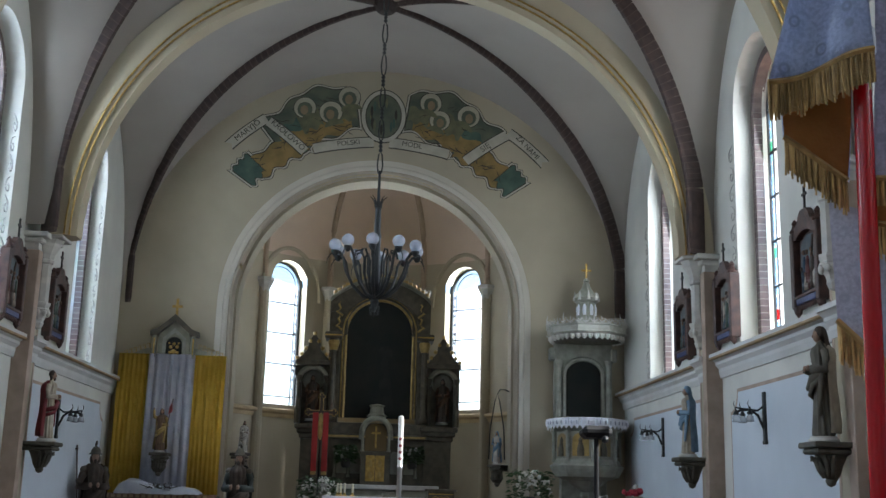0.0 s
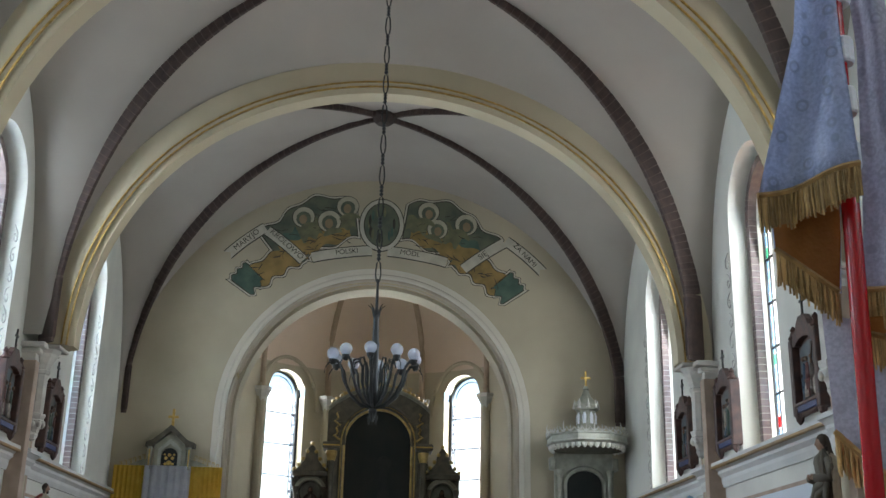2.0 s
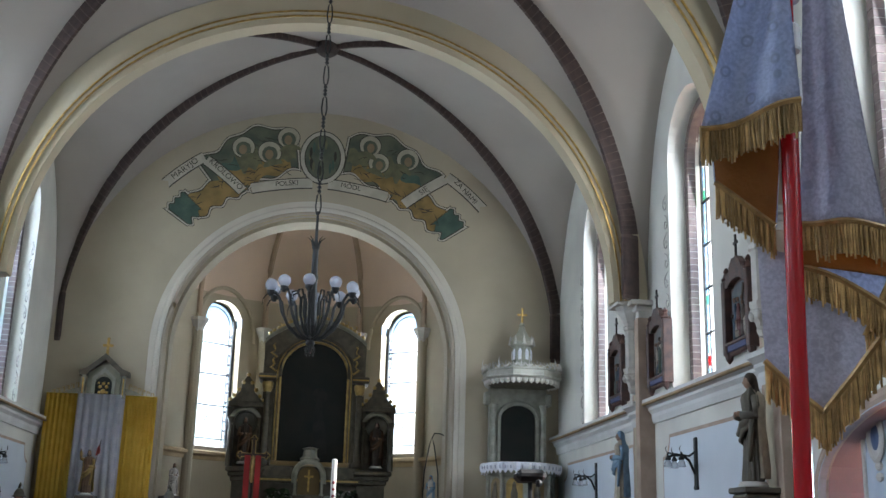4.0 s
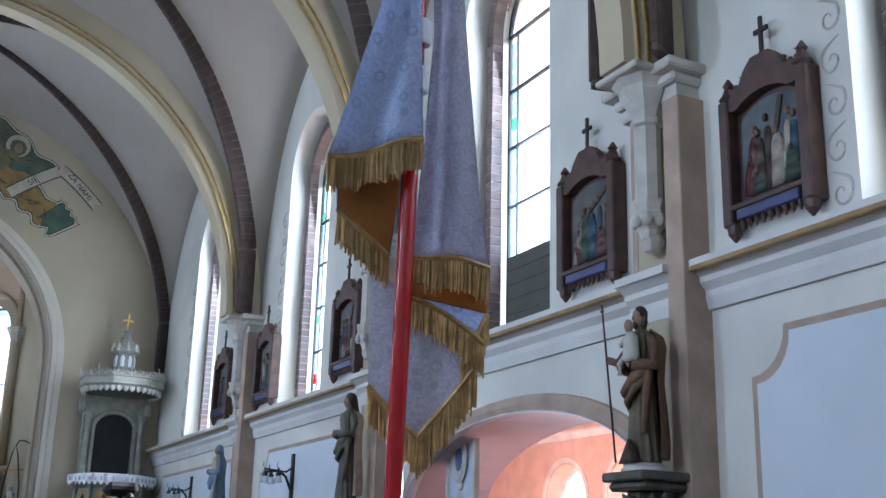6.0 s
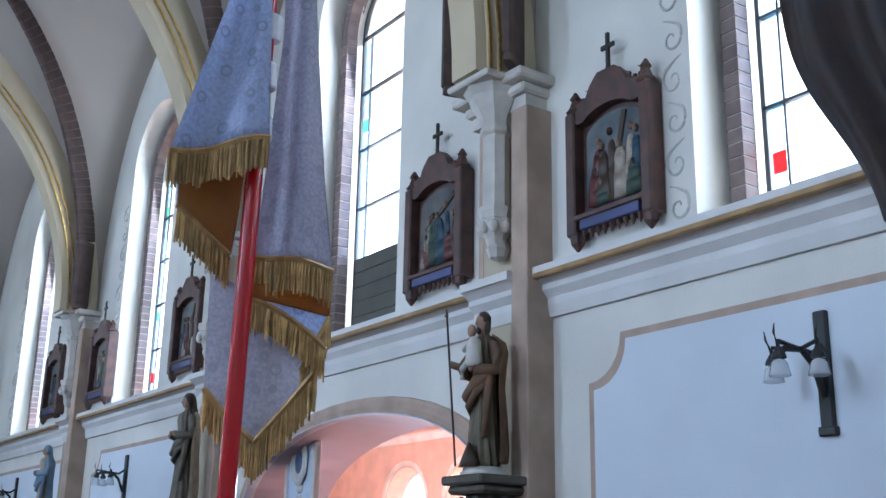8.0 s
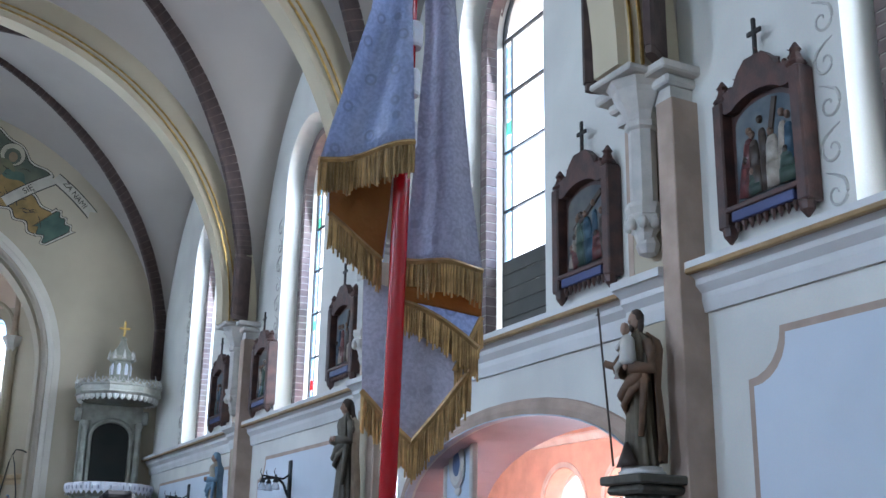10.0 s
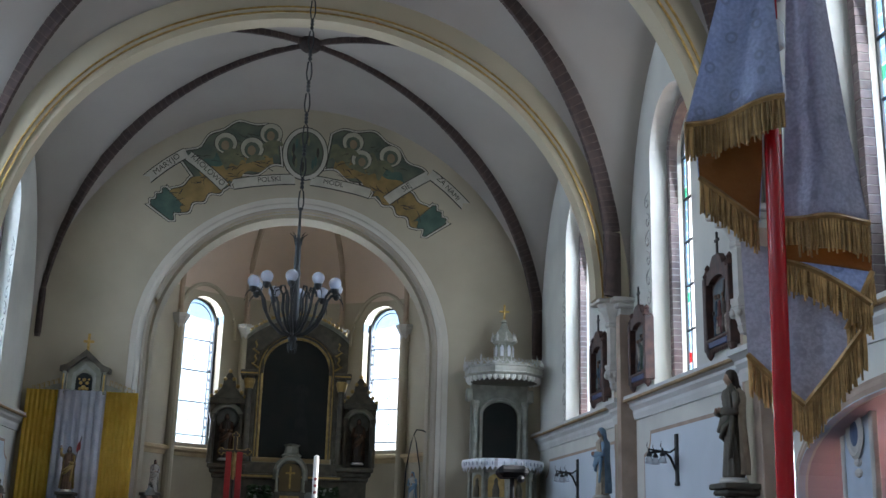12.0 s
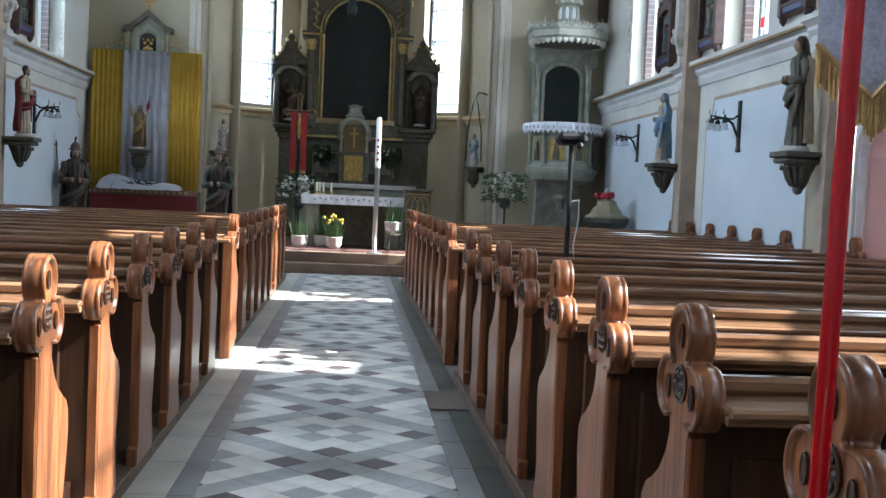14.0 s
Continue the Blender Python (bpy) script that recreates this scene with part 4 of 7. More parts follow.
# ---- figures on brackets ----
def figure(label, at, h, rz, robe, cloak, staff=False, veil=True, raised=0, child=False, hair=None, hood=None, sleeves=1, helmet=False, name="statue"):
    """A carved, painted figure as one mesh: pleated robe, open cloak, bent sleeves, head with hair or veil."""
    bm = B()
    mats = [robe, cloak, SKIN, STONE, hair or HAIR, hood or cloak, ivory]

    def mark(i, n0):
        bm.faces.ensure_lookup_table()
        for f in bm.faces[n0:]:
            f.material_index = i
    lathe(bm, [(0.17, 0), (0.17, 0.025), (0.15, 0.03), (0.15, 0.05)], 8, (0, 0, 0))
    mark(3, 0)
    n = len(bm.faces)
    lathe(bm, [(0.125, 0.05), (0.135, 0.07), (0.118, 0.2), (0.105, 0.36), (0.10, 0.50), (0.092, 0.60), (0.105, 0.70), (0.12, 0.77), (0.105, 0.815), (0.05, 0.845), (0.034, 0.88)], 40, ripple=0.3, folds=11, sy=0.74)
    mark(0, n)
    n = len(bm.faces)
    # cloak: open in front, drawn across the hips
    lathe(bm, [(0.18, 0.075), (0.185, 0.16), (0.168, 0.36), (0.155, 0.52), (0.162, 0.64), (0.172, 0.74), (0.155, 0.80), (0.078, 0.853)], 32, (0, 0.0, 0), ripple=0.25, folds=7, half=True, sy=0.86)
    mark(1, n)
    n = len(bm.faces)
    tube(bm, [(-0.14, 0.0, 0.44), (-0.06, -0.115, 0.47), (0.05, -0.12, 0.54), (0.13, -0.03, 0.62)], 0.030, 8, 0.045)
    tube(bm, [(-0.13, 0.0, 0.37), (-0.04, -0.11, 0.41), (0.06, -0.115, 0.49), (0.135, -0.02, 0.57)], 0.024, 8, 0.03)
    tube(bm, [(0.12, -0.04, 0.62), (0.125, -0.06, 0.45), (0.10, -0.075, 0.22)], 0.036, 8, 0.02)
    mark(0 if hood else 1, n)
    n = len(bm.faces)
    for s in (-1, 1):
        up = raised == 2 or raised == s
        e = (s * 0.175, -0.015, 0.615) if not up else (s * 0.20, -0.02, 0.80)
        w = (s * 0.065, -0.14, 0.625) if not up else (s * 0.215, -0.05, 0.96)
        tube(bm, [(s * 0.115, 0, 0.785), (s * 0.15, 0, 0.71) if not up else (s * 0.165, 0, 0.79), e, ((e[0] + w[0]) / 2, (e[1] + w[1]) / 2, (e[2] + w[2]) / 2), w], 0.044, 10, 0.036)
    mark(sleeves, n)
    n = len(bm.faces)
    if veil:
        lathe(bm, [(0.135, 0.70), (0.115, 0.80), (0.082, 0.87), (0.074, 0.93), (0.058, 0.98), (0.03, 1.005), (0.004, 1.01)], 24, (0, 0.02, 0), ripple=0.12, folds=5, half=True, sy=0.9)
        ball(bm, (0, 0.004, 0.95), 0.062, 10, sz=1.05)
        mark(5, n)
    n = len(bm.faces)
    ball(bm, (0, -0.022, 0.925), 0.045, 12, sy=1.1, sz=1.35)
    ball(bm, (0, -0.072, 0.918), 0.010, 6, sz=1.4)
    tube(bm, [(0, 0, 0.84), (0, -0.01, 0.89)], 0.030, 8)
    for s in (-1, 1):
        up = raised == 2 or raised == s
        c = (s * 0.045, -0.155, 0.635) if not up else (s * 0.218, -0.055, 0.99)
        ball(bm, c, 0.022, 8, sz=1.3)
    mark(2, n)
    if not veil:
        n = len(bm.faces)
        ball(bm, (0, 0.0, 0.945), 0.056, 10, sy=1.05, sz=1.05)
        for s in (-1, 1):
            ball(bm, (s * 0.042, 0.0, 0.895), 0.026, 8, sz=1.8)
        ball(bm, (0, -0.05, 0.878), 0.022, 8, sz=1.3)
        mark(4, n)
    if helmet:
        n = len(bm.faces)
        lathe(bm, [(0.085, 0.945), (0.078, 0.955), (0.062, 0.96), (0.058, 0.99), (0.035, 1.02), (0.004, 1.03)], 14)
        tube(bm, [(0, 0.07, 0.97), (0, 0.04, 1.05), (0, -0.02, 1.075), (0, -0.06, 1.05)], 0.016, 6, 0.010)
        for s in (-1, 1):
            ball(bm, (s * 0.125, 0, 0.79), 0.05, 8, sz=0.8)
        mark(5, n)
    if staff:
        n = len(bm.faces)
        tube(bm, [(-0.15, -0.14, 0.06), (-0.25, -0.17, 1.03)], 0.008, 6)
        tube(bm, [(-0.27, -0.17, 0.99), (-0.23, -0.17, 0.99)], 0.007, 5)
        mark(4, n)
        n = len(bm.faces)
        tube(bm, [(-0.115, -0.03, 0.74), (-0.17, -0.09, 0.66), (-0.21, -0.155, 0.68)], 0.034, 8, 0.024)
        mark(1, n)
    if child:
        n = len(bm.faces)
        lathe(bm, [(0.05, 0.64), (0.062, 0.66), (0.055, 0.72), (0.05, 0.79), (0.02, 0.82)], 16, (0.06, -0.14, 0), ripple=0.2, folds=6)
        tube(bm, [(0.03, -0.17, 0.67), (0.0, -0.2, 0.62), (-0.01, -0.19, 0.56)], 0.022, 6)
        tube(bm, [(0.03, -0.16, 0.78), (-0.03, -0.17, 0.74)], 0.018, 6)
        mark(6, n)
        n = len(bm.faces)
        ball(bm, (0.05, -0.15, 0.855), 0.036, 10, sz=1.15)
        mark(2, n)
        n = len(bm.faces)
        lathe(bm, [(0.13, 0.05), (0.10, 0.09), (0.02, 0.19)], 4, (0, -0.13, 0), sy=0.4)
        mark(4, n)
    bmesh.ops.scale(bm, vec=(h * 0.82, h * 0.82, h), verts=bm.verts)
    bmesh.ops.recalc_face_normals(bm, faces=bm.faces)
    me = bpy.data.meshes.new(name)
    bm.to_mesh(me)
    bm.free()
    for m_ in mats:
        me.materials.append(m_)
    for p in me.polygons:
        p.use_smooth = True
    ob = new(name, me)
    ob.matrix_basis = pose(*at, 0, 0, rz)
    return tagged(ob, label, "statue", "painted statues")


HAIR = mat("dark_brown_hair_paint", (0.045, 0.028, 0.018), 0.6, scale=14)
BRK = mat("grey_brown_bracket", (0.11, 0.10, 0.075), 0.7, c2=(0.065, 0.06, 0.045), scale=9, bump=0.3)


def bracket(at, rz, w=0.19, label="carved grey stone wall bracket"):
    """A console that carries a figure."""
    t = thing("wall_bracket", label, "bracket", at, rz, "wall brackets")
    part("top_slab", box(B(), -w - 0.03, w + 0.03, -w, w + 0.3, -0.06, 0.0, 0.012), BRK, t)
    part("moulding", box(B(), -w, w, -w + 0.03, w + 0.3, -0.12, -0.062, 0.02), BRK, t)
    con = lathe(ball(B(), (0, 0.05, -0.38), 0.06, 8), [(0.05, -0.38), (0.09, -0.31), (0.11, -0.24), (w * 0.72, -0.18), (w * 0.86, -0.12)], 12, (0, 0.06, 0))
    con = part("console", con, BRK, t, "carved leafy console", True)
    for k in range(7):
        a = math.pi * (k + 0.5) / 7 + math.pi
        c, q = math.cos(a), math.sin(a)
        part("leaf", tube(B(), [(0.07 * c, 0.06 + 0.07 * q, -0.34), (0.12 * c, 0.06 + 0.12 * q, -0.27), (w * 0.82 * c, 0.06 + w * 0.82 * q, -0.17), (w * 1.0 * c, 0.06 + w * 1.0 * q, -0.145), (w * 0.98 * c, 0.06 + w * 0.98 * q, -0.19)], 0.03, 6, 0.014), BRK, con, "", True)
    return t


robe_w = mat("ivory_robe", (0.50, 0.44, 0.33), 0.7, c2=(0.36, 0.31, 0.24), scale=9)
robe_pale = mat("faded_olive_brown_robe", (0.15, 0.125, 0.078), 0.7, c2=(0.09, 0.075, 0.048), scale=6)
robe_b = mat("pale_blue_robe", (0.22, 0.34, 0.46), 0.7, c2=(0.15, 0.24, 0.34), scale=9)
robe_br = mat("brown_robe", (0.17, 0.095, 0.05), 0.7, c2=(0.10, 0.06, 0.035), scale=9)
cloak_d = mat("dark_brown_cloak", (0.07, 0.05, 0.035), 0.7, c2=(0.045, 0.033, 0.025), scale=9)
cloak_r = mat("dark_red_cloak", (0.20, 0.03, 0.035), 0.7, scale=9)
cloak_g = mat("dark_green_cloak", (0.03, 0.045, 0.04), 0.6, scale=9)
ivory = mat("old_ivory_paint", (0.52, 0.50, 0.45), 0.6, scale=9)
RX = 4.62
figure("statue in a dark habit with a cream mantle and dark veil", (RX, 10.95, 2.0), 1.17, -90, mat("dark_grey_brown_habit", (0.13, 0.115, 0.085), 0.7, c2=(0.08, 0.07, 0.055), scale=6), robe_w, hood=cloak_d, sleeves=0)
bracket((RX, 10.95, 2.0), -90)
figure("statue in a pale blue mantle on a wall bracket", (RX, 15.85, 2.0), 1.02, -90, robe_w, robe_b)
bracket((RX, 15.85, 2.0), -90)
figure("bearded brown-robed statue with child and lily staff", (RX, 5.86, 2.02), 1.12, -90, robe_pale, robe_br, staff=True, veil=False, child=True)
bracket((RX, 5.86, 2.02), -90)
figure("statue in white robe and dark red cloak on a bracket", (-RX, 16.3, 1.98), 1.03, 90, robe_w, cloak_r, veil=False, sleeves=0)
bracket((-RX, 16.3, 1.98), 90)
figure("statue with a raised arm on a small bracket before cloth", (-3.93, 21.18, 2.02), 0.82, 0, robe_br, OLDGOLD, veil=False, raised=-1)
t = thing("hand_pennant", "small red pennant on a thin staff held by the statue", "pennant", (-3.75, 21.06, 2.5))
part("staff", tube(B(), [(-0.05, 0, 0.0), (0.03, 0, 0.52)], 0.008, 6), HAIR, t)
part("pennant_cloth", slab(B(), [(0.02, 0.46), (0.03, 0.28), (-0.045, 0.22), (-0.03, 0.36)], lambda u, v: (u, -0.004, v), lambda u, v: (u, 0.004, v)), RED, t, "dark red pennant cloth")
bracket((-3.93, 21.2, 2.02), 0, 0.14, "small pale wall bracket")
figure("dark armoured guard statue beside the side altar", (-4.68, 19.5, 0.34), 1.66, 20, cloak_d, cloak_d, veil=False, staff=True, helmet=True, hood=BRK)
figure("guard statue in a dark green cloak by the arch", (-2.22, 19.5, 0.34), 1.7, -10, cloak_d, cloak_g, veil=False, helmet=True, hood=BRK)
figure("small ivory angel statue on a bracket", (-2.5, 22.3, 2.1), 0.62, 30, ivory, ivory, veil=False)
bracket((-2.5, 22.32, 2.1), 30, 0.1, "small plain grey wall bracket")
figure("small pale statue in a blue mantle on a bracket", (2.55, 22.3, 2.0), 0.66, -30, ivory, robe_b)
bracket((2.55, 22.32, 2.0), -30, 0.12, "small green-grey carved bracket")
t = thing("wire_lantern_frame", "thin dark wire lantern frame hanging beside the statue", "hanging frame", (2.55, 22.3, 2.0))
part("wire_hoop", tube(B(), [(-0.16, 0, 0.1), (-0.14, 0, 0.7), (-0.05, 0, 1.25), (0, 0, 1.42), (0.05, 0, 1.25), (0.14, 0, 0.7), (0.16, 0, 0.1)], 0.012, 6), IRON, t)
part("hook", tube(B(), [(0, 0, 1.4), (0.05, 0, 1.5), (0.16, 0.02, 1.5), (0.26, 0.05, 1.46)], 0.012, 6), IRON, t)

# ---- stations of the cross ----
FRAME = mat("dark_red_brown_frame", (0.085, 0.038, 0.028), 0.5, c2=(0.042, 0.022, 0.019), scale=10, bump=0.3)
PAINT = []
for i, (a, b) in enumerate((((0.035, 0.055, 0.07), (0.11, 0.13, 0.135)), ((0.04, 0.05, 0.058), (0.12, 0.12, 0.105)))):
    PAINT.append(mat("old_painting_%s" % "ab"[i], b, 0.5, c2=a, scale=5, fine=30, bump=0.1, coat=0.2))
FIG = [mat("painted_red_shape", (0.12, 0.03, 0.028), 0.5, c2=(0.06, 0.018, 0.018), scale=14), mat("painted_white_shape", (0.36, 0.32, 0.26), 0.5, c2=(0.20, 0.17, 0.14), scale=14), mat("painted_teal_shape", (0.022, 0.065, 0.10), 0.5, c2=(0.012, 0.035, 0.06), scale=14), mat("painted_brown_shape", (0.06, 0.042, 0.03), 0.5, c2=(0.03, 0.022, 0.016), scale=14), mat("painted_green_shape", (0.035, 0.07, 0.048), 0.5, c2=(0.02, 0.04, 0.03), scale=14)]


OLDSKIN = mat("darkened_flesh_paint", (0.17, 0.105, 0.07), 0.6)


def station(side, y, v):
    t = thing("framed_station", "painted wooden relief in a dark carved frame with cross", "framed picture", (side * W, y, 3.5), -90 if side == 1 else 90, "framed wall pictures")
    t.scale = (0.92, 0.95, 1.0)
    # local: x along the wall, -y into the nave, z up from the lowest point
    f = lambda d: (lambda a, b: (a, d, b))
    def fr(bm, pts, d0, d1, bev=0.0):
        return slab(bm, pts, f(-d0), f(-d1), bev)
    arch = [(0.29 * math.cos(q), 0.80 + 0.13 * math.sin(q)) for q in arc(0, math.pi, 12)]
    part("back_board", fr(B(), [(-0.40, 0.14), (0.40, 0.14), (0.40, 1.02), (0.0, 1.16), (-0.40, 1.02)], 0.0, 0.05), FRAME, t)
    part("picture", fr(B(), [(-0.3, 0.28), (0.3, 0.28)] + arch, 0.045, 0.06), PAINT[v % 2], t, "old dark painted relief")
    rng = random.Random(v)
    beam = fr(B(), [(-0.2, 0.62), (0.22, 0.86), (0.24, 0.82), (-0.18, 0.58)] if v % 2 else [(0.02, 0.6), (0.10, 0.9), (0.14, 0.89), (0.06, 0.58)], 0.058, 0.075)
    part("relief_beam", beam, HAIR, t)
    for i, (px, w, h_) in enumerate(((-0.20, 0.13, 0.24), (-0.09, 0.13, 0.42), (0.05, 0.16, 0.40), (0.19, 0.18, 0.20), (0.22, 0.11, 0.43), (-0.22, 0.12, 0.42), (-0.02, 0.10, 0.47), (0.13, 0.10, 0.45), (-0.12, 0.16, 0.17))):
        px, h_ = px + rng.uniform(-0.03, 0.03), h_ * rng.uniform(0.88, 1.06)
        lean = rng.uniform(-0.09, 0.09)
        bm = B()
        for a0, a1, r0, r1 in ((0.0, 0.45, 0.5, 0.46), (0.4, 0.82, 0.46, 0.36)):
            tube(bm, [(px + lean * a0, -0.06, 0.29 + h_ * a0), (px + lean * a1, -0.065, 0.29 + h_ * a1)], w * r0, 9, w * r1)
        ball(bm, (px + lean * 0.82, -0.066, 0.29 + h_ * 0.82), w * 0.36, 8)
        bmesh.ops.scale(bm, vec=(1, 0.4, 1), space=Matrix.Translation((0, 0.06, 0)), verts=bm.verts)
        part("relief_shape", bm, FIG[(i * 3 + v) % 5], t, "", True)
        part("relief_knob", ball(B(), (px + lean, -0.07, 0.295 + h_), 0.026, 8, sz=1.2), OLDSKIN if i % 3 else HAIR, t)
    for s in (-1, 1):
        part("side_post", box(B(), s * 0.385 - 0.05, s * 0.385 + 0.05, -0.15, 0, 0.10, 1.0, 0.012), FRAME, t)
        part("post_foot", lathe(B(), [(0.01, -0.02), (0.05, 0.03), (0.06, 0.10)], 8, (s * 0.37, -0.09, 0.02)), FRAME, t)
        part("post_finial", lathe(B(), [(0.06, 1.0), (0.075, 1.02), (0.05, 1.05), (0.03, 1.10), (0.045, 1.12), (0.01, 1.17)], 8, (s * 0.37, -0.09, 0)), FRAME, t)
    hood = [(-0.42, 0.94), (-0.3, 0.90)] + [(0.3 * math.cos(q), 0.82 + 0.15 * math.sin(q)) for q in arc(math.pi - 0.6, 0.6, 10)] + [(0.3, 0.90), (0.42, 0.94), (0.42, 1.04), (0.22, 1.07), (0.17, 1.15), (0.09, 1.22), (-0.09, 1.22), (-0.17, 1.15), (-0.22, 1.07), (-0.42, 1.04)]
    part("hood_board", fr(B(), hood, 0.05, 0.13), FRAME, t)
    cr = B()
    for k in range(13):
        a = -0.33 + 0.66 * k / 12
        zt_ = 1.06 + max(0, 0.15 * (1 - abs(a) / 0.2))
        ball(cr, (a, -0.10, zt_ + 0.015), 0.022, 6)
        if k % 2 == 0:
            tube(cr, [(a, -0.10, zt_ + 0.02), (a + 0.02, -0.11, zt_ + 0.055), (a - 0.012, -0.11, zt_ + 0.075)], 0.012, 5, 0.004)
    part("carved_cresting", cr, FRAME, t)
    part("cross", box(box(B(), -0.016, 0.016, -0.11, -0.085, 1.2, 1.5, 0.004), -0.07, 0.07, -0.108, -0.087, 1.38, 1.415, 0.004), mat("black_cross", (0.02, 0.018, 0.016), 0.5), t)
    part("sill_board", box(B(), -0.36, 0.36, -0.15, -0.03, 0.2, 0.24, 0.008), FRAME, t)
    part("title_board", box(B(), -0.30, 0.30, -0.14, -0.1, 0.13, 0.2, 0.006), mat("dark_blue_board", (0.045, 0.06, 0.17), 0.5), t, "dark blue board")
    fg = B()
    for k in range(9):
        lathe(fg, [(0.004, -0.04), (0.02, 0.0), (0.02, 0.03)], 6, (-0.28 + 0.07 * k, -0.1, 0.10))
    part("pendant_fringe", fg, FRAME, t)


for i, y in enumerate((4.93, 6.95, 12.0, 15.02, 17.15)):
    station(1, y, i)
for i, y in enumerate((12.3, 15.2, 17.35)):
    station(-1, y, i + 1)

# stencilled scroll strips beside the windows
SCROLL = mat("grey_stencil", (0.52, 0.515, 0.48), 0.9, spread=0.2)
for side in (1, -1):
    for wy in WIN[:4]:
        for s in (1,):
            bm = B()
            for k in range(10):
                z = 3.62 + k * 0.29
                c = wy + s * (WIN_OUT + 0.14)
                q = 1 if k % 2 else -1
                pts = [(side * (W - 0.002), c + q * 0.075 * math.cos(a) * (0.15 + a / 6.5), z + 0.085 * math.sin(a) * (0.15 + a / 6.5)) for a in arc(0.3, 7.2, 22)]
                tube(bm, pts, 0.006, 5, 0.013)
                tube(bm, [pts[-1], (pts[-1][0], c - q * 0.02, z + 0.13), (pts[-1][0], c - q * 0.07, z + 0.15)], 0.012, 5, 0.004)
            tagged(part("stencil_scrolls", bm, SCROLL), "faded grey scroll ornament painted beside a window", "wall ornament", "scroll ornaments", "structure")

# ---- wall lamps ----
SHADE = glass("clear_tulip_glass", (0.9, 0.92, 0.94), 0.72, 0.1)


def wall_lamp(side, y, z=2.13):
    t = thing("wall_lamp", "black wrought-iron wall lamp with three glass tulips", "wall lamp", (side * (W - 0.02), y, z), -90 if side == 1 else 90, "wall lamps")
    part("back_bar", box(B(), -0.04, 0.04, -0.03, 0.02, 0, 0.64, 0.008), IRON, t)
    part("bar_foot", box(B(), -0.055, 0.055, -0.035, 0.02, -0.02, 0.03, 0.008), IRON, t)
    part("arm", tube(B(), [(0, -0.03, 0.18), (0, -0.10, 0.34), (0, -0.19, 0.41), (0, -0.32, 0.40), (0, -0.38, 0.37)], 0.018, 8), IRON, t)
    part("brace", tube(B(), [(0, -0.02, 0.46), (0, -0.1, 0.40), (0, -0.2, 0.41)], 0.014, 6), IRON, t)
    for k, (lx, ly) in enumerate(((0, -0.38), (-0.14, -0.25), (0.14, -0.25))):
        st = part("lamp_stem", tube(B(), [(0, -0.20, 0.41), (lx, ly, 0.43), (lx, ly, 0.37)], 0.012, 6), IRON, t)
        part("lamp_cup", lathe(B(), [(0.012, 0.40), (0.035, 0.36), (0.04, 0.34)], 10, (lx, ly, 0)), IRON, st)
        ob = part("tulip_shade", lathe(B(), [(0.022, 0.34), (0.044, 0.315), (0.05, 0.28), (0.058, 0.25), (0.055, 0.249), (0.046, 0.28), (0.04, 0.315), (0.018, 0.337)], 12, (lx, ly, 0)), SHADE, st, "clear glass tulip shade", True)
        part("leaf", tube(B(), [(lx, ly, 0.40), (lx * 1.1, ly - 0.03, 0.47), (lx * 1.2, ly - 0.02, 0.52)], 0.012, 5, 0.002), IRON, st)


for y in (3.46, 13.75, 18.75):
    wall_lamp(1, y)
for y in (18.2, 13.3):
    wall_lamp(-1, y)

# ---- mural over the arch ----
mural = tagged(new("mural"), "painted frieze of haloed shapes and ribbons over the arch", "mural")
yM = Y_CH
fm = lambda d: (lambda u, v: (u, yM - d, v))
GREEN_M = mat("mural_dark_green", (0.12, 0.135, 0.09), 0.9, c2=(0.075, 0.095, 0.07), scale=3.5, fine=25, bump=0)
OCHRE_M = mat("mural_ochre", (0.30, 0.20, 0.07), 0.9, c2=(0.19, 0.135, 0.05), scale=4, fine=25, bump=0)
TEAL_M = mat("mural_teal", (0.085, 0.135, 0.10), 0.9, c2=(0.055, 0.095, 0.075), scale=4, bump=0)
HALO_M = mat("mural_halo", (0.44, 0.41, 0.31), 0.9, bump=0)
OLIVE_M = mat("mural_olive", (0.17, 0.165, 0.09), 0.9, c2=(0.11, 0.115, 0.07), scale=5, fine=25, bump=0)
FLESH_M = mat("mural_faded_flesh", (0.27, 0.20, 0.12), 0.9, bump=0)
RIB_M = mat("mural_ribbon", (0.50, 0.47, 0.39), 0.9, bump=0)
INK_M = mat("mural_outline", (0.05, 0.045, 0.035), 0.9, bump=0)
MC, MR = (0.0, 5.6), 3.5       # the frieze bends round this centre


def pol(a, r):
    return (MC[0] + r * math.sin(radians(a)), MC[1] + r * math.cos(radians(a)))


def blob(name, pts, m_, d, ink=0.03):
    n = len(pts)
    cx_, cy_ = sum(p[0] for p in pts) / n, sum(p[1] for p in pts) / n
    big = [(cx_ + (p[0] - cx_) * (1 + ink / max(0.05, math.hypot(p[0] - cx_, p[1] - cy_))), cy_ + (p[1] - cy_) * (1 + ink / max(0.05, math.hypot(p[0] - cx_, p[1] - cy_)))) for p in pts]
    if ink:
        part("outline", slab(B(), big, fm(0), fm(d - 0.0015)), INK_M, mural)
    return part(name, slab(B(), pts, fm(0), fm(d)), m_, mural)


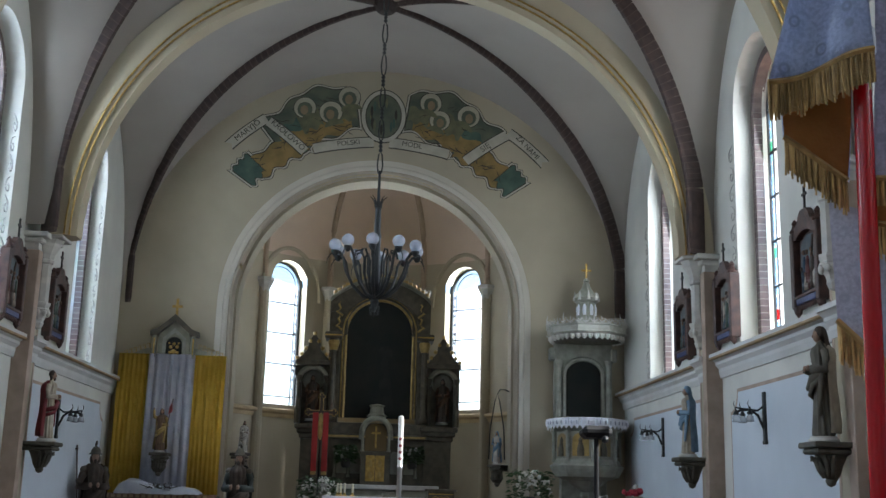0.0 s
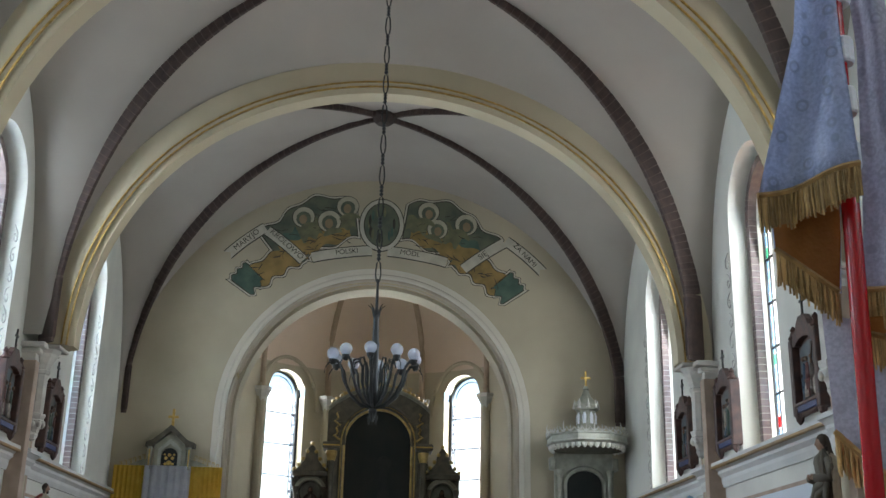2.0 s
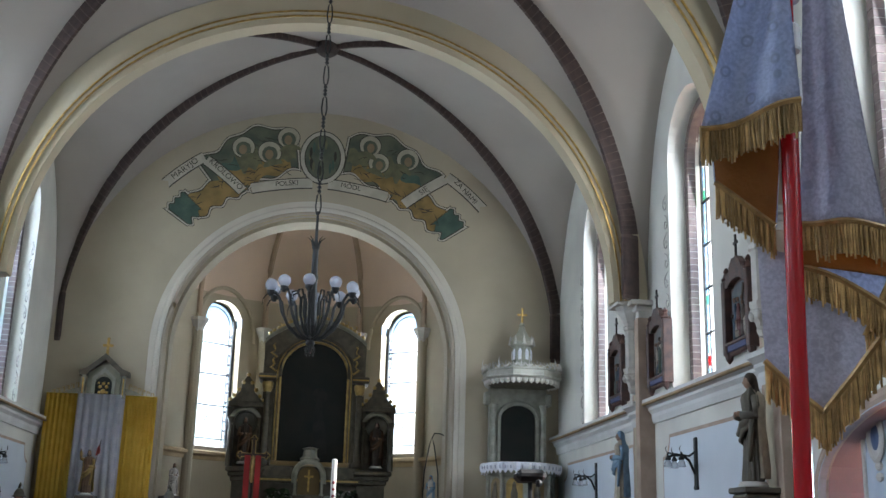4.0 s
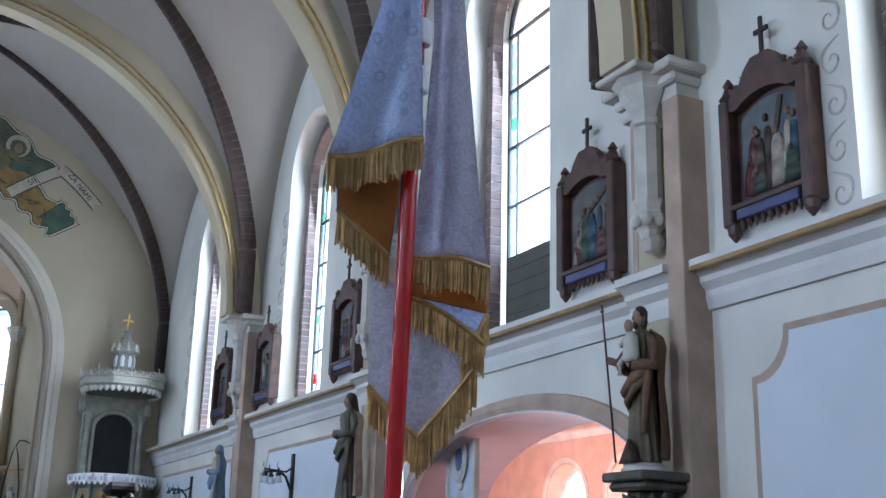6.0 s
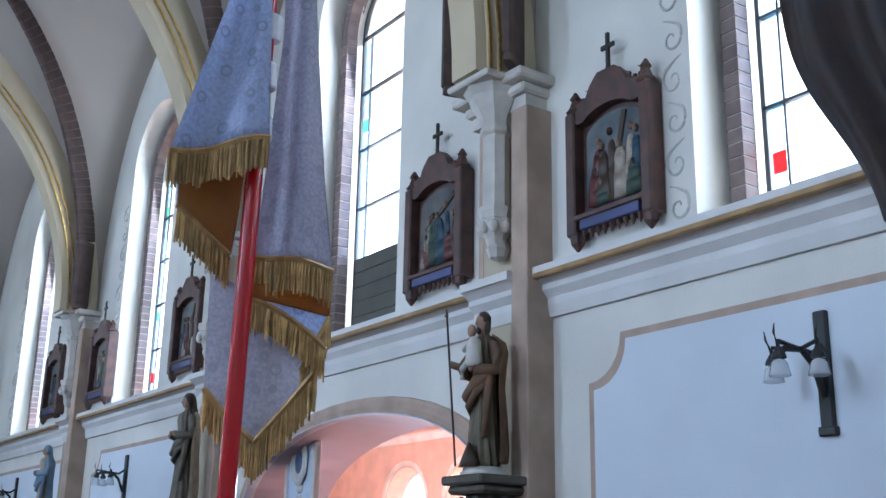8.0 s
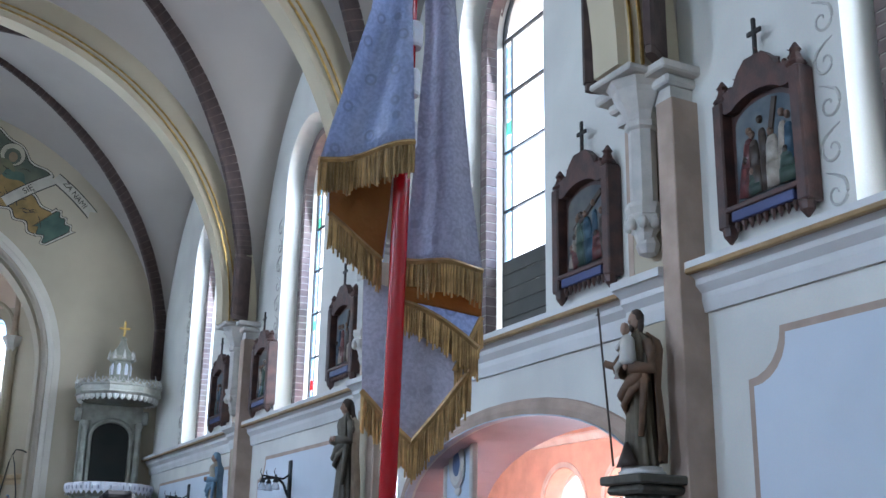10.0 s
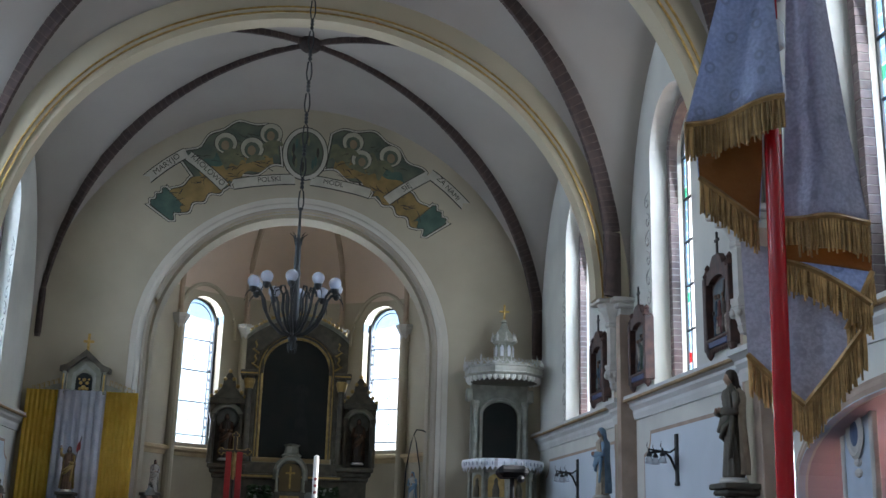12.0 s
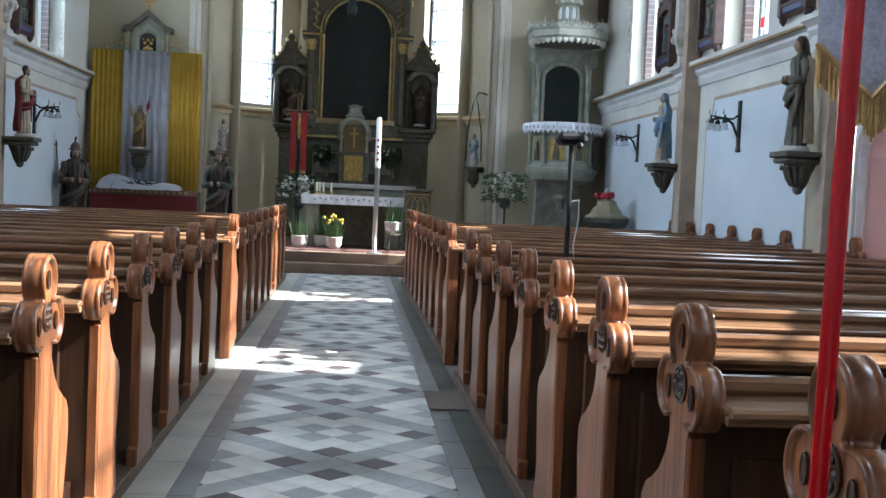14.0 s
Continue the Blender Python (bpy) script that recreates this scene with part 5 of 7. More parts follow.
def crescent(name, s, a0, a1, rt, rb, m_, d, lines=True, n=26):
    """A field between two wavy arcs, edged by a dark, a pale and a dark line."""
    def ring(k):
        e = math.degrees(k / 3.6)
        return [pol(s * q, rt((q - a0) / (a1 - a0)) + k) for q in arc(a0 - e, a1 + e, n)] + [pol(s * q, rb((q - a0) / (a1 - a0)) - k) for q in arc(a1 + e, a0 - e, n)]
    if lines:
        part("outline", slab(B(), ring(0.07), fm(0), fm(d - 0.003)), INK_M, mural)
        part("pale_line", slab(B(), ring(0.055), fm(0), fm(d - 0.002)), RIB_M, mural)
        part("outline", slab(B(), ring(0.022), fm(0), fm(d - 0.001)), INK_M, mural)
    part(name, slab(B(), ring(0), fm(0), fm(d)), m_, mural)


def stroke(s, a0, r0, a1, r1, bend, d, w=0.010, m_=None):
    up, dn = [], []
    for i in range(9):
        k = i / 8
        q, r = a0 + (a1 - a0) * k, r0 + (r1 - r0) * k + bend * math.sin(math.pi * k)
        up.append(pol(s * q, r + w * math.sin(math.pi * k) + 0.002))
        dn.append(pol(s * q, r - w * math.sin(math.pi * k) - 0.002))
    part("fold_line", slab(B(), up + dn[::-1], fm(0), fm(d)), m_ or INK_M, mural)


rm = random.Random(5)
for s in (-1, 1):
    ph = 0.4 if s < 0 else 0.0
    crescent("cloud_field", s, 8.5, 38, lambda k: 3.98 + 0.22 * math.sin(math.pi * min(1, k * 1.3)) + 0.04 * math.sin(k * 21 + ph) + 0.10 * k, lambda k: 3.22 - 0.16 * k + 0.06 * math.sin(k * 14 + ph), GREEN_M, 0.006)
    crescent("ochre_field", s, 29, 50, lambda k: 3.45 + 0.16 * k + 0.04 * math.sin(k * 16 + ph), lambda k: 3.02 + 0.10 * k + 0.05 * math.sin(k * 19 + ph), OCHRE_M, 0.0065)
    crescent("teal_fold", s, 47.5, 54.5, lambda k: 3.72 + 0.03 * math.sin(k * 17), lambda k: 3.2 + 0.05 * math.sin(k * 12 + ph), TEAL_M, 0.0075)
    crescent("ochre_field", s, 11, 36, lambda k: 3.55 + 0.07 * math.sin(k * 15 + ph) + 0.02 * k, lambda k: 3.20 - 0.12 * k + 0.05 * math.sin(k * 17 + 1), OCHRE_M, 0.009, False)
    crescent("teal_fold", s, 26, 36, lambda k: 3.80 - 0.1 * k + 0.05 * math.sin(k * 12), lambda k: 3.52 - 0.1 * k + 0.04 * math.sin(k * 15), TEAL_M, 0.0085, False)
    crescent("olive_fold", s, 20.5, 28, lambda k: 3.80 + 0.06 * math.sin(k * 9), lambda k: 3.42 + 0.05 * math.sin(k * 12), OLIVE_M, 0.0095, False)
    crescent("olive_fold", s, 8.8, 16, lambda k: 3.74 + 0.04 * math.sin(k * 9), lambda k: 3.42 + 0.04 * math.sin(k * 12), OLIVE_M, 0.0095, False)
    for k in range(26):
        a0 = rm.uniform(11, 46)
        r0 = rm.uniform(3.08, 3.42) + (0.08 if a0 > 38 else 0)
        stroke(s, a0, r0, a0 + rm.uniform(1.5, 5), r0 + rm.uniform(-0.16, 0.16), rm.uniform(-0.05, 0.05), 0.0105, rm.uniform(0.004, 0.011))
    for k in range(18):
        a0 = rm.uniform(10, 35)
        r0 = rm.uniform(3.5, 3.95)
        stroke(s, a0, r0, a0 + rm.uniform(1, 3.5), r0 + rm.uniform(0.03, 0.2), rm.uniform(-0.05, 0.05), 0.0105, rm.uniform(0.004, 0.009))
    for k in range(5):
        stroke(s, 48.5 + k * 1.2, 3.28, 48.7 + k * 1.15, 3.64, 0.0, 0.0105, 0.008)
    for a, r, k in (((10.4, 3.91, 0.225), (17.1, 3.66, 0.235), (24.4, 3.92, 0.225)) if s < 0 else ((14.8, 3.92, 0.22), (19.3, 3.62, 0.21), (27.0, 3.97, 0.23))):
        c = pol(s * a, r)
        blob("halo_disc", [(c[0] + k * math.cos(w), c[1] + k * math.sin(w)) for w in arc(0, 2 * math.pi * 0.96, 24)], HALO_M, 0.012, 0.014)
        blob("plain_oval", [(c[0] + k * 0.66 * math.cos(w), c[1] - 0.035 + k * 0.70 * math.sin(w)) for w in arc(0, 2 * math.pi * 0.96, 18)], GREEN_M, 0.0135, 0.008)
        blob("plain_oval", [(c[0] + 0.01 * s + k * 0.36 * math.cos(w), c[1] - 0.05 + k * 0.46 * math.sin(w)) for w in arc(0, 2 * math.pi * 0.96, 16)], FLESH_M, 0.015, 0)
        crescent("shoulder_fold", s, a - 3.4, a + 3.4, lambda q: r - k * 0.62 - 0.10 * (2 * q - 1) ** 2, lambda q: r - k * 1.25, OLIVE_M, 0.0142, False, 10)
    # ribbons
    for a0, a1, r0, r1, bend in ((3.2, 27.5, 2.89, 3.03, -0.04), (31, 36.0, 3.06, 4.0, 0.0) if s < 0 else (34.5, 39.5, 3.1, 4.1, 0.0), (36, 49.5, 4.08, 4.12, 0.0) if s < 0 else (39.5, 53.3, 4.16, 4.27, 0.0)):
        k = 0.10
        e = [(a0 + (a1 - a0) * i / 12, r0 + (r1 - r0) * i / 12 + bend * math.sin(math.pi * i / 12)) for i in range(13)]
        P = [Vector(pol(s * q, r)) for q, r in e]
        up, dn = [], []
        for i, p in enumerate(P):
            tg = (P[min(12, i + 1)] - P[max(0, i - 1)]).normalized()
            nr = Vector((-tg.y, tg.x))
            up.append(tuple(p + nr * k))
            dn.append(tuple(p - nr * k))
        tip = [tuple(P[11])] if a1 > 45 else []
        big = [tuple(Vector(p) + (Vector(p) - P[min(12, i)]) * 0.2) for i, p in enumerate(up)], [tuple(Vector(p) + (Vector(p) - P[i]) * 0.2) for i, p in enumerate(dn)]
        part("outline", slab(B(), big[0] + tip + big[1][::-1], fm(0), fm(0.015)), INK_M, mural)
        part("ribbon", slab(B(), up + tip + dn[::-1], fm(0), fm(0.0165)), RIB_M, mural)
blob("medallion_rim", [(0.02 + 0.46 * math.cos(w), 9.06 + 0.57 * math.sin(w)) for w in arc(0, 2 * math.pi * 0.98, 32)], RIB_M, 0.018, 0.02)
blob("medallion_field", [(0.02 + 0.36 * math.cos(w), 9.06 + 0.47 * math.sin(w)) for w in arc(0, 2 * math.pi * 0.98, 32)], GREEN_M, 0.021, 0.02)
for k in range(14):
    q = rm.uniform(0, 6.3)
    part("fold_line", slab(B(), [(0.02 + 0.26 * math.cos(q) + 0.03 * math.cos(w), 9.06 + 0.3 * math.sin(q) + 0.12 * math.sin(w)) for w in arc(0, 6.0, 8)], fm(0), fm(0.022 + k * 0.0002)), (OLIVE_M, INK_M, TEAL_M)[k % 3], mural)


def lettering(text, a, r, size, turn, parent=mural, d=0.0175, m_=None):
    cu = bpy.data.curves.new("lettering", "FONT")
    cu.body, cu.size, cu.align_x, cu.align_y, cu.extrude = text, size, "CENTER", "CENTER", 0.0015
    tmp = bpy.data.objects.new("lettering", cu)
    scene.collection.objects.link(tmp)
    me = bpy.data.meshes.new_from_object(tmp)
    bpy.data.objects.remove(tmp)
    me.materials.append(m_ or INK_M)
    ob = new("lettering", me)
    ob.parent = parent
    u, v = pol(a, r)
    ob.matrix_basis = pose(u, yM - d, v, 90, 0, 0) @ pose(0, 0, 0, 0, 0, turn)
    return ob


lettering("POLSKI", -13.5, 2.925, 0.15, 8)
lettering("MÓDL", 12.5, 2.925, 0.15, -8)
lettering("KRÓLOWO", -33.2, 3.53, 0.17, -40)
lettering("SIĘ", 37.0, 3.6, 0.17, 36)
lettering("ZA NAMI", 46.3, 4.215, 0.16, -46)
lettering("MARYJO", -42.5, 4.10, 0.17, 42)

# ---- chandelier ----
ch = thing("chandelier", "black wrought-iron chandelier with glass globes on a chain", "chandelier", (0.03, 13.3, 3.55))
part("stem", lathe(B(), [(0.02, 0.0), (0.03, 0.06), (0.055, 0.12), (0.03, 0.2), (0.05, 0.26), (0.07, 0.34), (0.05, 0.5), (0.045, 0.9), (0.055, 0.95), (0.04, 1.0), (0.035, 1.3), (0.05, 1.33), (0.02, 1.42), (0.014, 1.8)], 12), IRON, ch)
for k in range(8):
    a = 2 * math.pi * k / 8
    c, s = math.cos(a), math.sin(a)
    part("bottom_leaf", tube(B(), [(0.02 * c, 0.02 * s, 0.14), (0.06 * c, 0.06 * s, 0.06), (0.05 * c, 0.05 * s, -0.04)], 0.012, 5, 0.003), IRON, ch)
    part("crown_leaf", tube(B(), [(0.03 * c, 0.03 * s, 1.32), (0.06 * c, 0.06 * s, 1.42), (0.11 * c, 0.11 * s, 1.46)], 0.014, 5, 0.003), IRON, ch)
for k in range(10):
    a = 2 * math.pi * (k + 0.35) / 10
    c, s = math.cos(a), math.sin(a)
    P = lambda r, z: (r * c, r * s, z)
    arm = part("arm", tube(B(), [P(0.04, 0.17), P(0.16, 0.2), P(0.29, 0.32), P(0.375, 0.48), P(0.41, 0.64), P(0.46, 0.71), P(0.52, 0.73), P(0.54, 0.72)], 0.018, 7), IRON, ch)
    part("inner_scroll", tube(B(), [P(0.045, 0.2), P(0.1, 0.3), P(0.15, 0.48), P(0.15, 0.66), P(0.2, 0.76), P(0.26, 0.74), P(0.27, 0.68)], 0.014, 6), IRON, arm)
    part("arm_leaf", tube(B(), [P(0.47, 0.70), P(0.57, 0.68), P(0.61, 0.62), P(0.62, 0.54)], 0.012, 5, 0.003), IRON, arm)
    part("lamp_cup", lathe(B(), [(0.02, 0.66), (0.045, 0.70), (0.05, 0.73)], 10, P(0.52, 0)), IRON, arm)
    part("glass_globe", ball(B(), (0.52 * c, 0.52 * s, 0.80), 0.078, 16), glass("globe_glass", (0.86, 0.9, 0.97), 0.62, 0.08), arm, "clear glass globe", True)
    part("bulb", lathe(B(), [(0.02, 0.735), (0.022, 0.82), (0.02, 0.865), (0.006, 0.87)], 10, P(0.52, 0)), BULB, arm, "white bulb", True)
z = 1.75
k = 0
while z < 6.35:
    L = 0.30 if k % 2 == 0 else 0.16
    if k % 2 == 0:
        part("long_link", tube(B(), [(0, 0, z), (0.022, 0, z + 0.03), (0.034, 0, z + 0.12), (0.022, 0, z + L - 0.04), (0, 0, z + L), (-0.022, 0, z + L - 0.04), (-0.034, 0, z + 0.12), (-0.022, 0, z + 0.03), (0, 0, z)], 0.010, 5), IRON, ch)
    else:
        bm = B()
        for q in range(3):
            ball(bm, (0, 0, z + 0.03 + 0.05 * q), 0.027, 6)
        part("twisted_link", bm, IRON, ch)
    z += L - 0.01
    k += 1


# ---- pulpit ----
pul = thing("pulpit", "grey carved wooden pulpit with a crowned sounding board", "pulpit", (4.18, 21.25, 0))
part("canopy", lathe(B(), [(0.66, 4.40), (0.72, 4.43), (0.74, 4.47), (0.81, 4.50), (0.81, 4.52), (0.79, 4.53), (0.79, 4.62), (0.82, 4.64), (0.82, 4.67), (0.60, 4.70), (0.30, 4.72)], 8, m=Matrix.Rotation(radians(22.5), 4, "Z")), mat("pale_grey_pulpit_paint", (0.44, 0.44, 0.38), 0.55, c2=(0.33, 0.33, 0.28), scale=6, bump=0.2), pul)
part("canopy_underside", lathe(B(), [(0.05, 4.40), (0.68, 4.40), (0.68, 4.385), (0.05, 4.37)], 8), ALTARW, pul)
IVSIL = mat("silvered_white_scallop", (0.72, 0.71, 0.66), 0.35, 0.25, scale=14)
for k in range(38):
    a = 2 * math.pi * k / 38
    part("scallop", lathe(B(), [(0.005, -0.075), (0.045, -0.03), (0.055, 0.03)], 6, (0.70 * math.cos(a), 0.70 * math.sin(a), 4.43)), IVSIL, pul, "silvered scallop")
for k in range(32):
    a = 2 * math.pi * k / 32
    h = 0.10 + 0.11 * (k % 4 == 0) + 0.03 * (k % 2)
    T = lambda q, r, z: (r * math.cos(q), r * math.sin(q), z)
    lf = tube(B(), [T(a, 0.76, 4.66), T(a, 0.79, 4.66 + h * 0.6), T(a, 0.77, 4.66 + h)], 0.020, 5, 0.005)
    tube(lf, [T(a, 0.77, 4.67), T(a + 0.06, 0.79, 4.70), T(a + 0.10, 0.78, 4.75), T(a + 0.06, 0.78, 4.76)], 0.016, 5, 0.007)
    tube(lf, [T(a, 0.77, 4.67), T(a - 0.06, 0.79, 4.70), T(a - 0.09, 0.78, 4.74)], 0.016, 5, 0.006)
    part("cresting_leaf", lf, SILVER, pul, "silvered crest leaf")
part("lantern", lathe(B(), [(0.30, 4.70), (0.26, 4.80), (0.20, 4.84), (0.19, 5.15), (0.24, 5.18), (0.26, 5.25), (0.10, 5.45), (0.05, 5.58), (0.07, 5.60), (0.03, 5.66)], 8), PULP, pul)
for k in range(8):
    a = 2 * math.pi * (k + 0.5) / 8
    part("lantern_opening", lathe(B(), [(0.04, 4.90), (0.045, 5.06), (0.02, 5.12)], 6, (0.165 * math.cos(a), 0.165 * math.sin(a), 0)), WHITE, pul, "pale lantern panel")
    part("lantern_crest", lathe(B(), [(0.045, 5.2), (0.03, 5.28), (0.005, 5.38)], 6, (0.23 * math.cos(2 * math.pi * k / 8), 0.23 * math.sin(2 * math.pi * k / 8), 0)), SILVER, pul)
part("cross", box(box(B(), -0.02, 0.02, -0.02, 0.02, 5.62, 5.96, 0.004), -0.10, 0.10, -0.018, 0.018, 5.80, 5.84, 0.004), GOLD, pul, "gilt cross")
part("back_panel", box(B(), -0.58, 0.58, 0.36, 0.5, 2.85, 4.4, 0.01), PULP, pul)
# no hollow behind the opening: its shade is the near-black colour
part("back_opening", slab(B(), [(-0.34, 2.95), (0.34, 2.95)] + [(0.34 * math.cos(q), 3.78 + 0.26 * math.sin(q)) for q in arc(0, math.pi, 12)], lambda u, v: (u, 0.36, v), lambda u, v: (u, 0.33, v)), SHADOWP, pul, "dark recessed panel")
part("back_arch", sweep(B(), [((p[0], 0.33, p[1]), (0, -1, 0), Vector((p[0], 0, max(0, p[1] - 3.78))).normalized()) for p in arch_line(0, 0.36, 2.95, 3.78, 0.28, 14)], [(0, 0), (0.05, 0), (0.05, 0.05), (0, 0.08)]), PULP, pul)
for s in (-1, 1):
    part("back_column", lathe(B(), [(0.07, 2.85), (0.05, 2.92), (0.045, 3.9), (0.07, 3.98), (0.09, 4.05)], 10, (s * 0.5, 0.28, 0)), PULP, pul)
    part("wing_bracket", box(B(), s * 0.62 - 0.06, s * 0.62 + 0.06, 0.3, 0.5, 4.05, 4.3, 0.02), PULP, pul)
part("parapet_body", lathe(B(), [(0.66, 2.02), (0.64, 2.08), (0.60, 2.12), (0.60, 2.62), (0.68, 2.68), (0.72, 2.74), (0.72, 2.82)], 8), PULP, pul)
part("lower_moulding", lathe(B(), [(0.30, 1.62), (0.36, 1.70), (0.62, 1.78), (0.70, 1.92), (0.72, 1.98), (0.66, 2.02)], 8), PULP, pul)
part("pendant", lathe(ball(B(), (0, 0, 1.18), 0.09, 8), [(0.06, 1.2), (0.1, 1.32), (0.16, 1.42), (0.12, 1.5), (0.30, 1.64)], 8), PULP, pul, "carved pendant")
rc = part("rail_cloth", lathe(B(), [(0.755, 2.72), (0.765, 2.80), (0.75, 2.86), (0.60, 2.88)], 64, ripple=0.03, folds=24), WHITE, pul, "white lace-edged cloth")
lace, bars = B(), B()
for k in range(44):
    a = 2 * math.pi * k / 44
    T = lambda q, r, z: (r * math.cos(q), r * math.sin(q), z)
    vs = [lace.verts.new(p) for p in (T(a - 0.071, 0.762, 2.73), T(a + 0.071, 0.762, 2.73), T(a, 0.765, 2.655))]
    vb = [lace.verts.new(p) for p in (T(a - 0.071, 0.756, 2.73), T(a + 0.071, 0.756, 2.73), T(a, 0.759, 2.655))]
    lace.faces.new(vs)
    lace.faces.new(vb[::-1])
    for i in range(3):
        j = (i + 1) % 3
        lace.faces.new((vs[i], vs[j], vb[j], vb[i]))
    tube(bars, [T(a, 0.772, 2.745), T(a, 0.778, 2.81)], 0.014, 4)
tagged(part("lace_points", lace, WHITE, rc, "pointed lace edge"), kind="stuff")
tagged(part("openwork", bars, mat("grey_blue_openwork", (0.42, 0.45, 0.55), 0.9), rc, "grey openwork pattern"), kind="stuff")
for k in range(8):
    a = 2 * math.pi * (k + 0.5) / 8
    c, s = math.cos(a), math.sin(a)
    if s < 0.5:
        f0 = lambda u, v, d: (c * d - s * u, s * d + c * u, v)
        pts = [(-0.16, 2.16), (0.16, 2.16)] + [(0.16 * math.cos(q), 2.46 + 0.13 * math.sin(q)) for q in arc(0, math.pi, 8)]
        part("arched_panel", slab(B(), pts, lambda u, v: f0(u, v, 0.55), lambda u, v: f0(u, v, 0.566)), OLDGOLD if k % 2 else mat("ochre_panel", (0.33, 0.25, 0.13)), pul, "ochre arched panel")
        part("panel_shape", lathe(B(), [(0.07, 2.16), (0.07, 2.3), (0.035, 2.42), (0.045, 2.46), (0.01, 2.52)], 8, (c * 0.566, s * 0.566, 0)), ALTARW, pul)
    a = 2 * math.pi * k / 8
    part("corner_shaft", lathe(B(), [(0.05, 2.05), (0.035, 2.12), (0.035, 2.56), (0.06, 2.64)], 8, (0.64 * math.cos(a), 0.64 * math.sin(a), 0)), PULP, pul)
part("wall_stem", box(B(), -0.45, 0.45, 0.3, 0.54, 0.34, 2.85, 0.02), PULP, pul)


# ---- side altar with cloth hangings ----
def hanging(name, x0, x1, z0, z1, y, m_, folds, amp, parent, label=""):
    bm = B()
    n = folds * 8
    for d in (0.0,):
        rows = []
        for z in (z1, (z0 + z1) / 2, z0):
            rows.append([bm.verts.new((x0 + (x1 - x0) * i / n, y - amp * math.sin(2 * math.pi * folds * i / n + 0.6 * math.sin(i)) * (0.6 if z == z1 else 1) - (0.0 if z == z1 else 0.03), z)) for i in range(n + 1)])
        for a, b in zip(rows, rows[1:]):
            for i in range(n):
                bm.faces.new((a[i], a[i + 1], b[i + 1], b[i]))
    r = bmesh.ops.solidify(bm, geom=bm.faces[:], thickness=0.008)
    return part(name, bm, m_, parent, label, True)


sa = thing("side_altar", "dark wooden side altar with a gabled top", "altar", (-3.88, 21.45, 0))
part("altar_block", box(B(), -1.05, 1.05, -0.35, 0.33, 0.34, 1.25, 0.01), ALTARW, sa)
part("backboard", box(B(), -1.0, 1.0, 0.14, 0.33, 1.25, 3.9, 0.01), ALTARG, sa)
part("gable_body", slab(B(), [(-0.31, 3.84), (0.31, 3.84), (0.31, 4.30), (0.0, 4.56), (-0.31, 4.30)], lambda u, v: (u, 0.3, v), lambda u, v: (u, 0.12, v)), ALTARG, sa)
part("gable_roof", slab(B(), [(-0.46, 4.27), (-0.30, 4.27), (-0.30, 4.33), (0.0, 4.58), (0.30, 4.33), (0.30, 4.27), (0.46, 4.27), (0.46, 4.36), (0.32, 4.40), (0.0, 4.70), (-0.32, 4.40), (-0.46, 4.36)], lambda u, v: (u, 0.3, v), lambda u, v: (u, 0.02, v), 0.012), ALTARW, sa, "dark gabled roof moulding")
part("gable_inner_frame", slab(B(), [(-0.22, 3.90), (-0.16, 3.90), (-0.16, 4.20), (0.0, 4.34), (0.16, 4.20), (0.16, 3.90), (0.22, 3.90), (0.22, 4.23), (0.0, 4.43), (-0.22, 4.23)], lambda u, v: (u, 0.125, v), lambda u, v: (u, 0.085, v)), PULP, sa, "pale inner gable frame")
# flat niche, with the shade of its depth painted near-black
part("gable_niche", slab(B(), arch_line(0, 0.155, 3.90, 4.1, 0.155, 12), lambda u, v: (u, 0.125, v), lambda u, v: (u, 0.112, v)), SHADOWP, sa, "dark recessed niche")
orn = B()
for q, w, r in ((0, 3.97, 0.05), (-0.06, 4.06, 0.035), (0.06, 4.06, 0.035), (0, 4.12, 0.035), (-0.07, 3.95, 0.03), (0.07, 3.95, 0.03), (-0.09, 4.13, 0.022), (0.09, 4.13, 0.022)):
    ball(orn, (q, 0.105, w), r, 8, sy=0.5)
tagged(part("niche_ornament", orn, GOLD, sa, "gilt relief ornament"), kind="stuff")
part("cross", box(box(B(), -0.025, 0.025, 0.14, 0.18, 4.62, 5.02, 0.005), -0.1, 0.1, 0.142, 0.178, 4.84, 4.89, 0.005), GOLD, sa, "gilt cross")
for s in (-1, 1):
    part("gable_post", box(B(), s * 0.375 - 0.035, s * 0.375 + 0.035, 0.05, 0.14, 3.84, 4.28, 0.008), ALTARG, sa)
    part("post_gilding", box(B(), s * 0.375 - 0.012, s * 0.375 + 0.012, 0.044, 0.052, 3.9, 4.22), GOLD, sa, "thin gilt fillet")
    part("shoulder", slab(B(), [(s * 0.41, 3.84), (s * 1.0, 3.84), (s * 0.98, 3.87), (s * 0.8, 3.90), (s * 0.62, 3.99), (s * 0.5, 4.03), (s * 0.41, 4.04)], lambda u, v: (u, 0.26, v), lambda u, v: (u, 0.14, v)), ALTARG, sa, "curved shoulder board")
    sc = B()
    for k in range(6):
        u, v = s * (0.47 + 0.085 * k), 4.06 - 0.03 * k
        tube(sc, [(u, 0.18, v - 0.03), (u + s * 0.01, 0.17, v + 0.07), (u + s * 0.05, 0.17, v + 0.06), (u + s * 0.045, 0.17, v + 0.02)], 0.016, 6, 0.008)
    part("scrolled_cresting", sc, OLDGOLD, sa, "gilt scrolled cresting")
part("red_skirt", box(B(), -1.08, 1.08, -0.40, -0.36, 0.6, 1.16, 0.01), mat("dark_red_cloth", (0.15, 0.015, 0.02), 0.85), sa, "dark red cloth front")
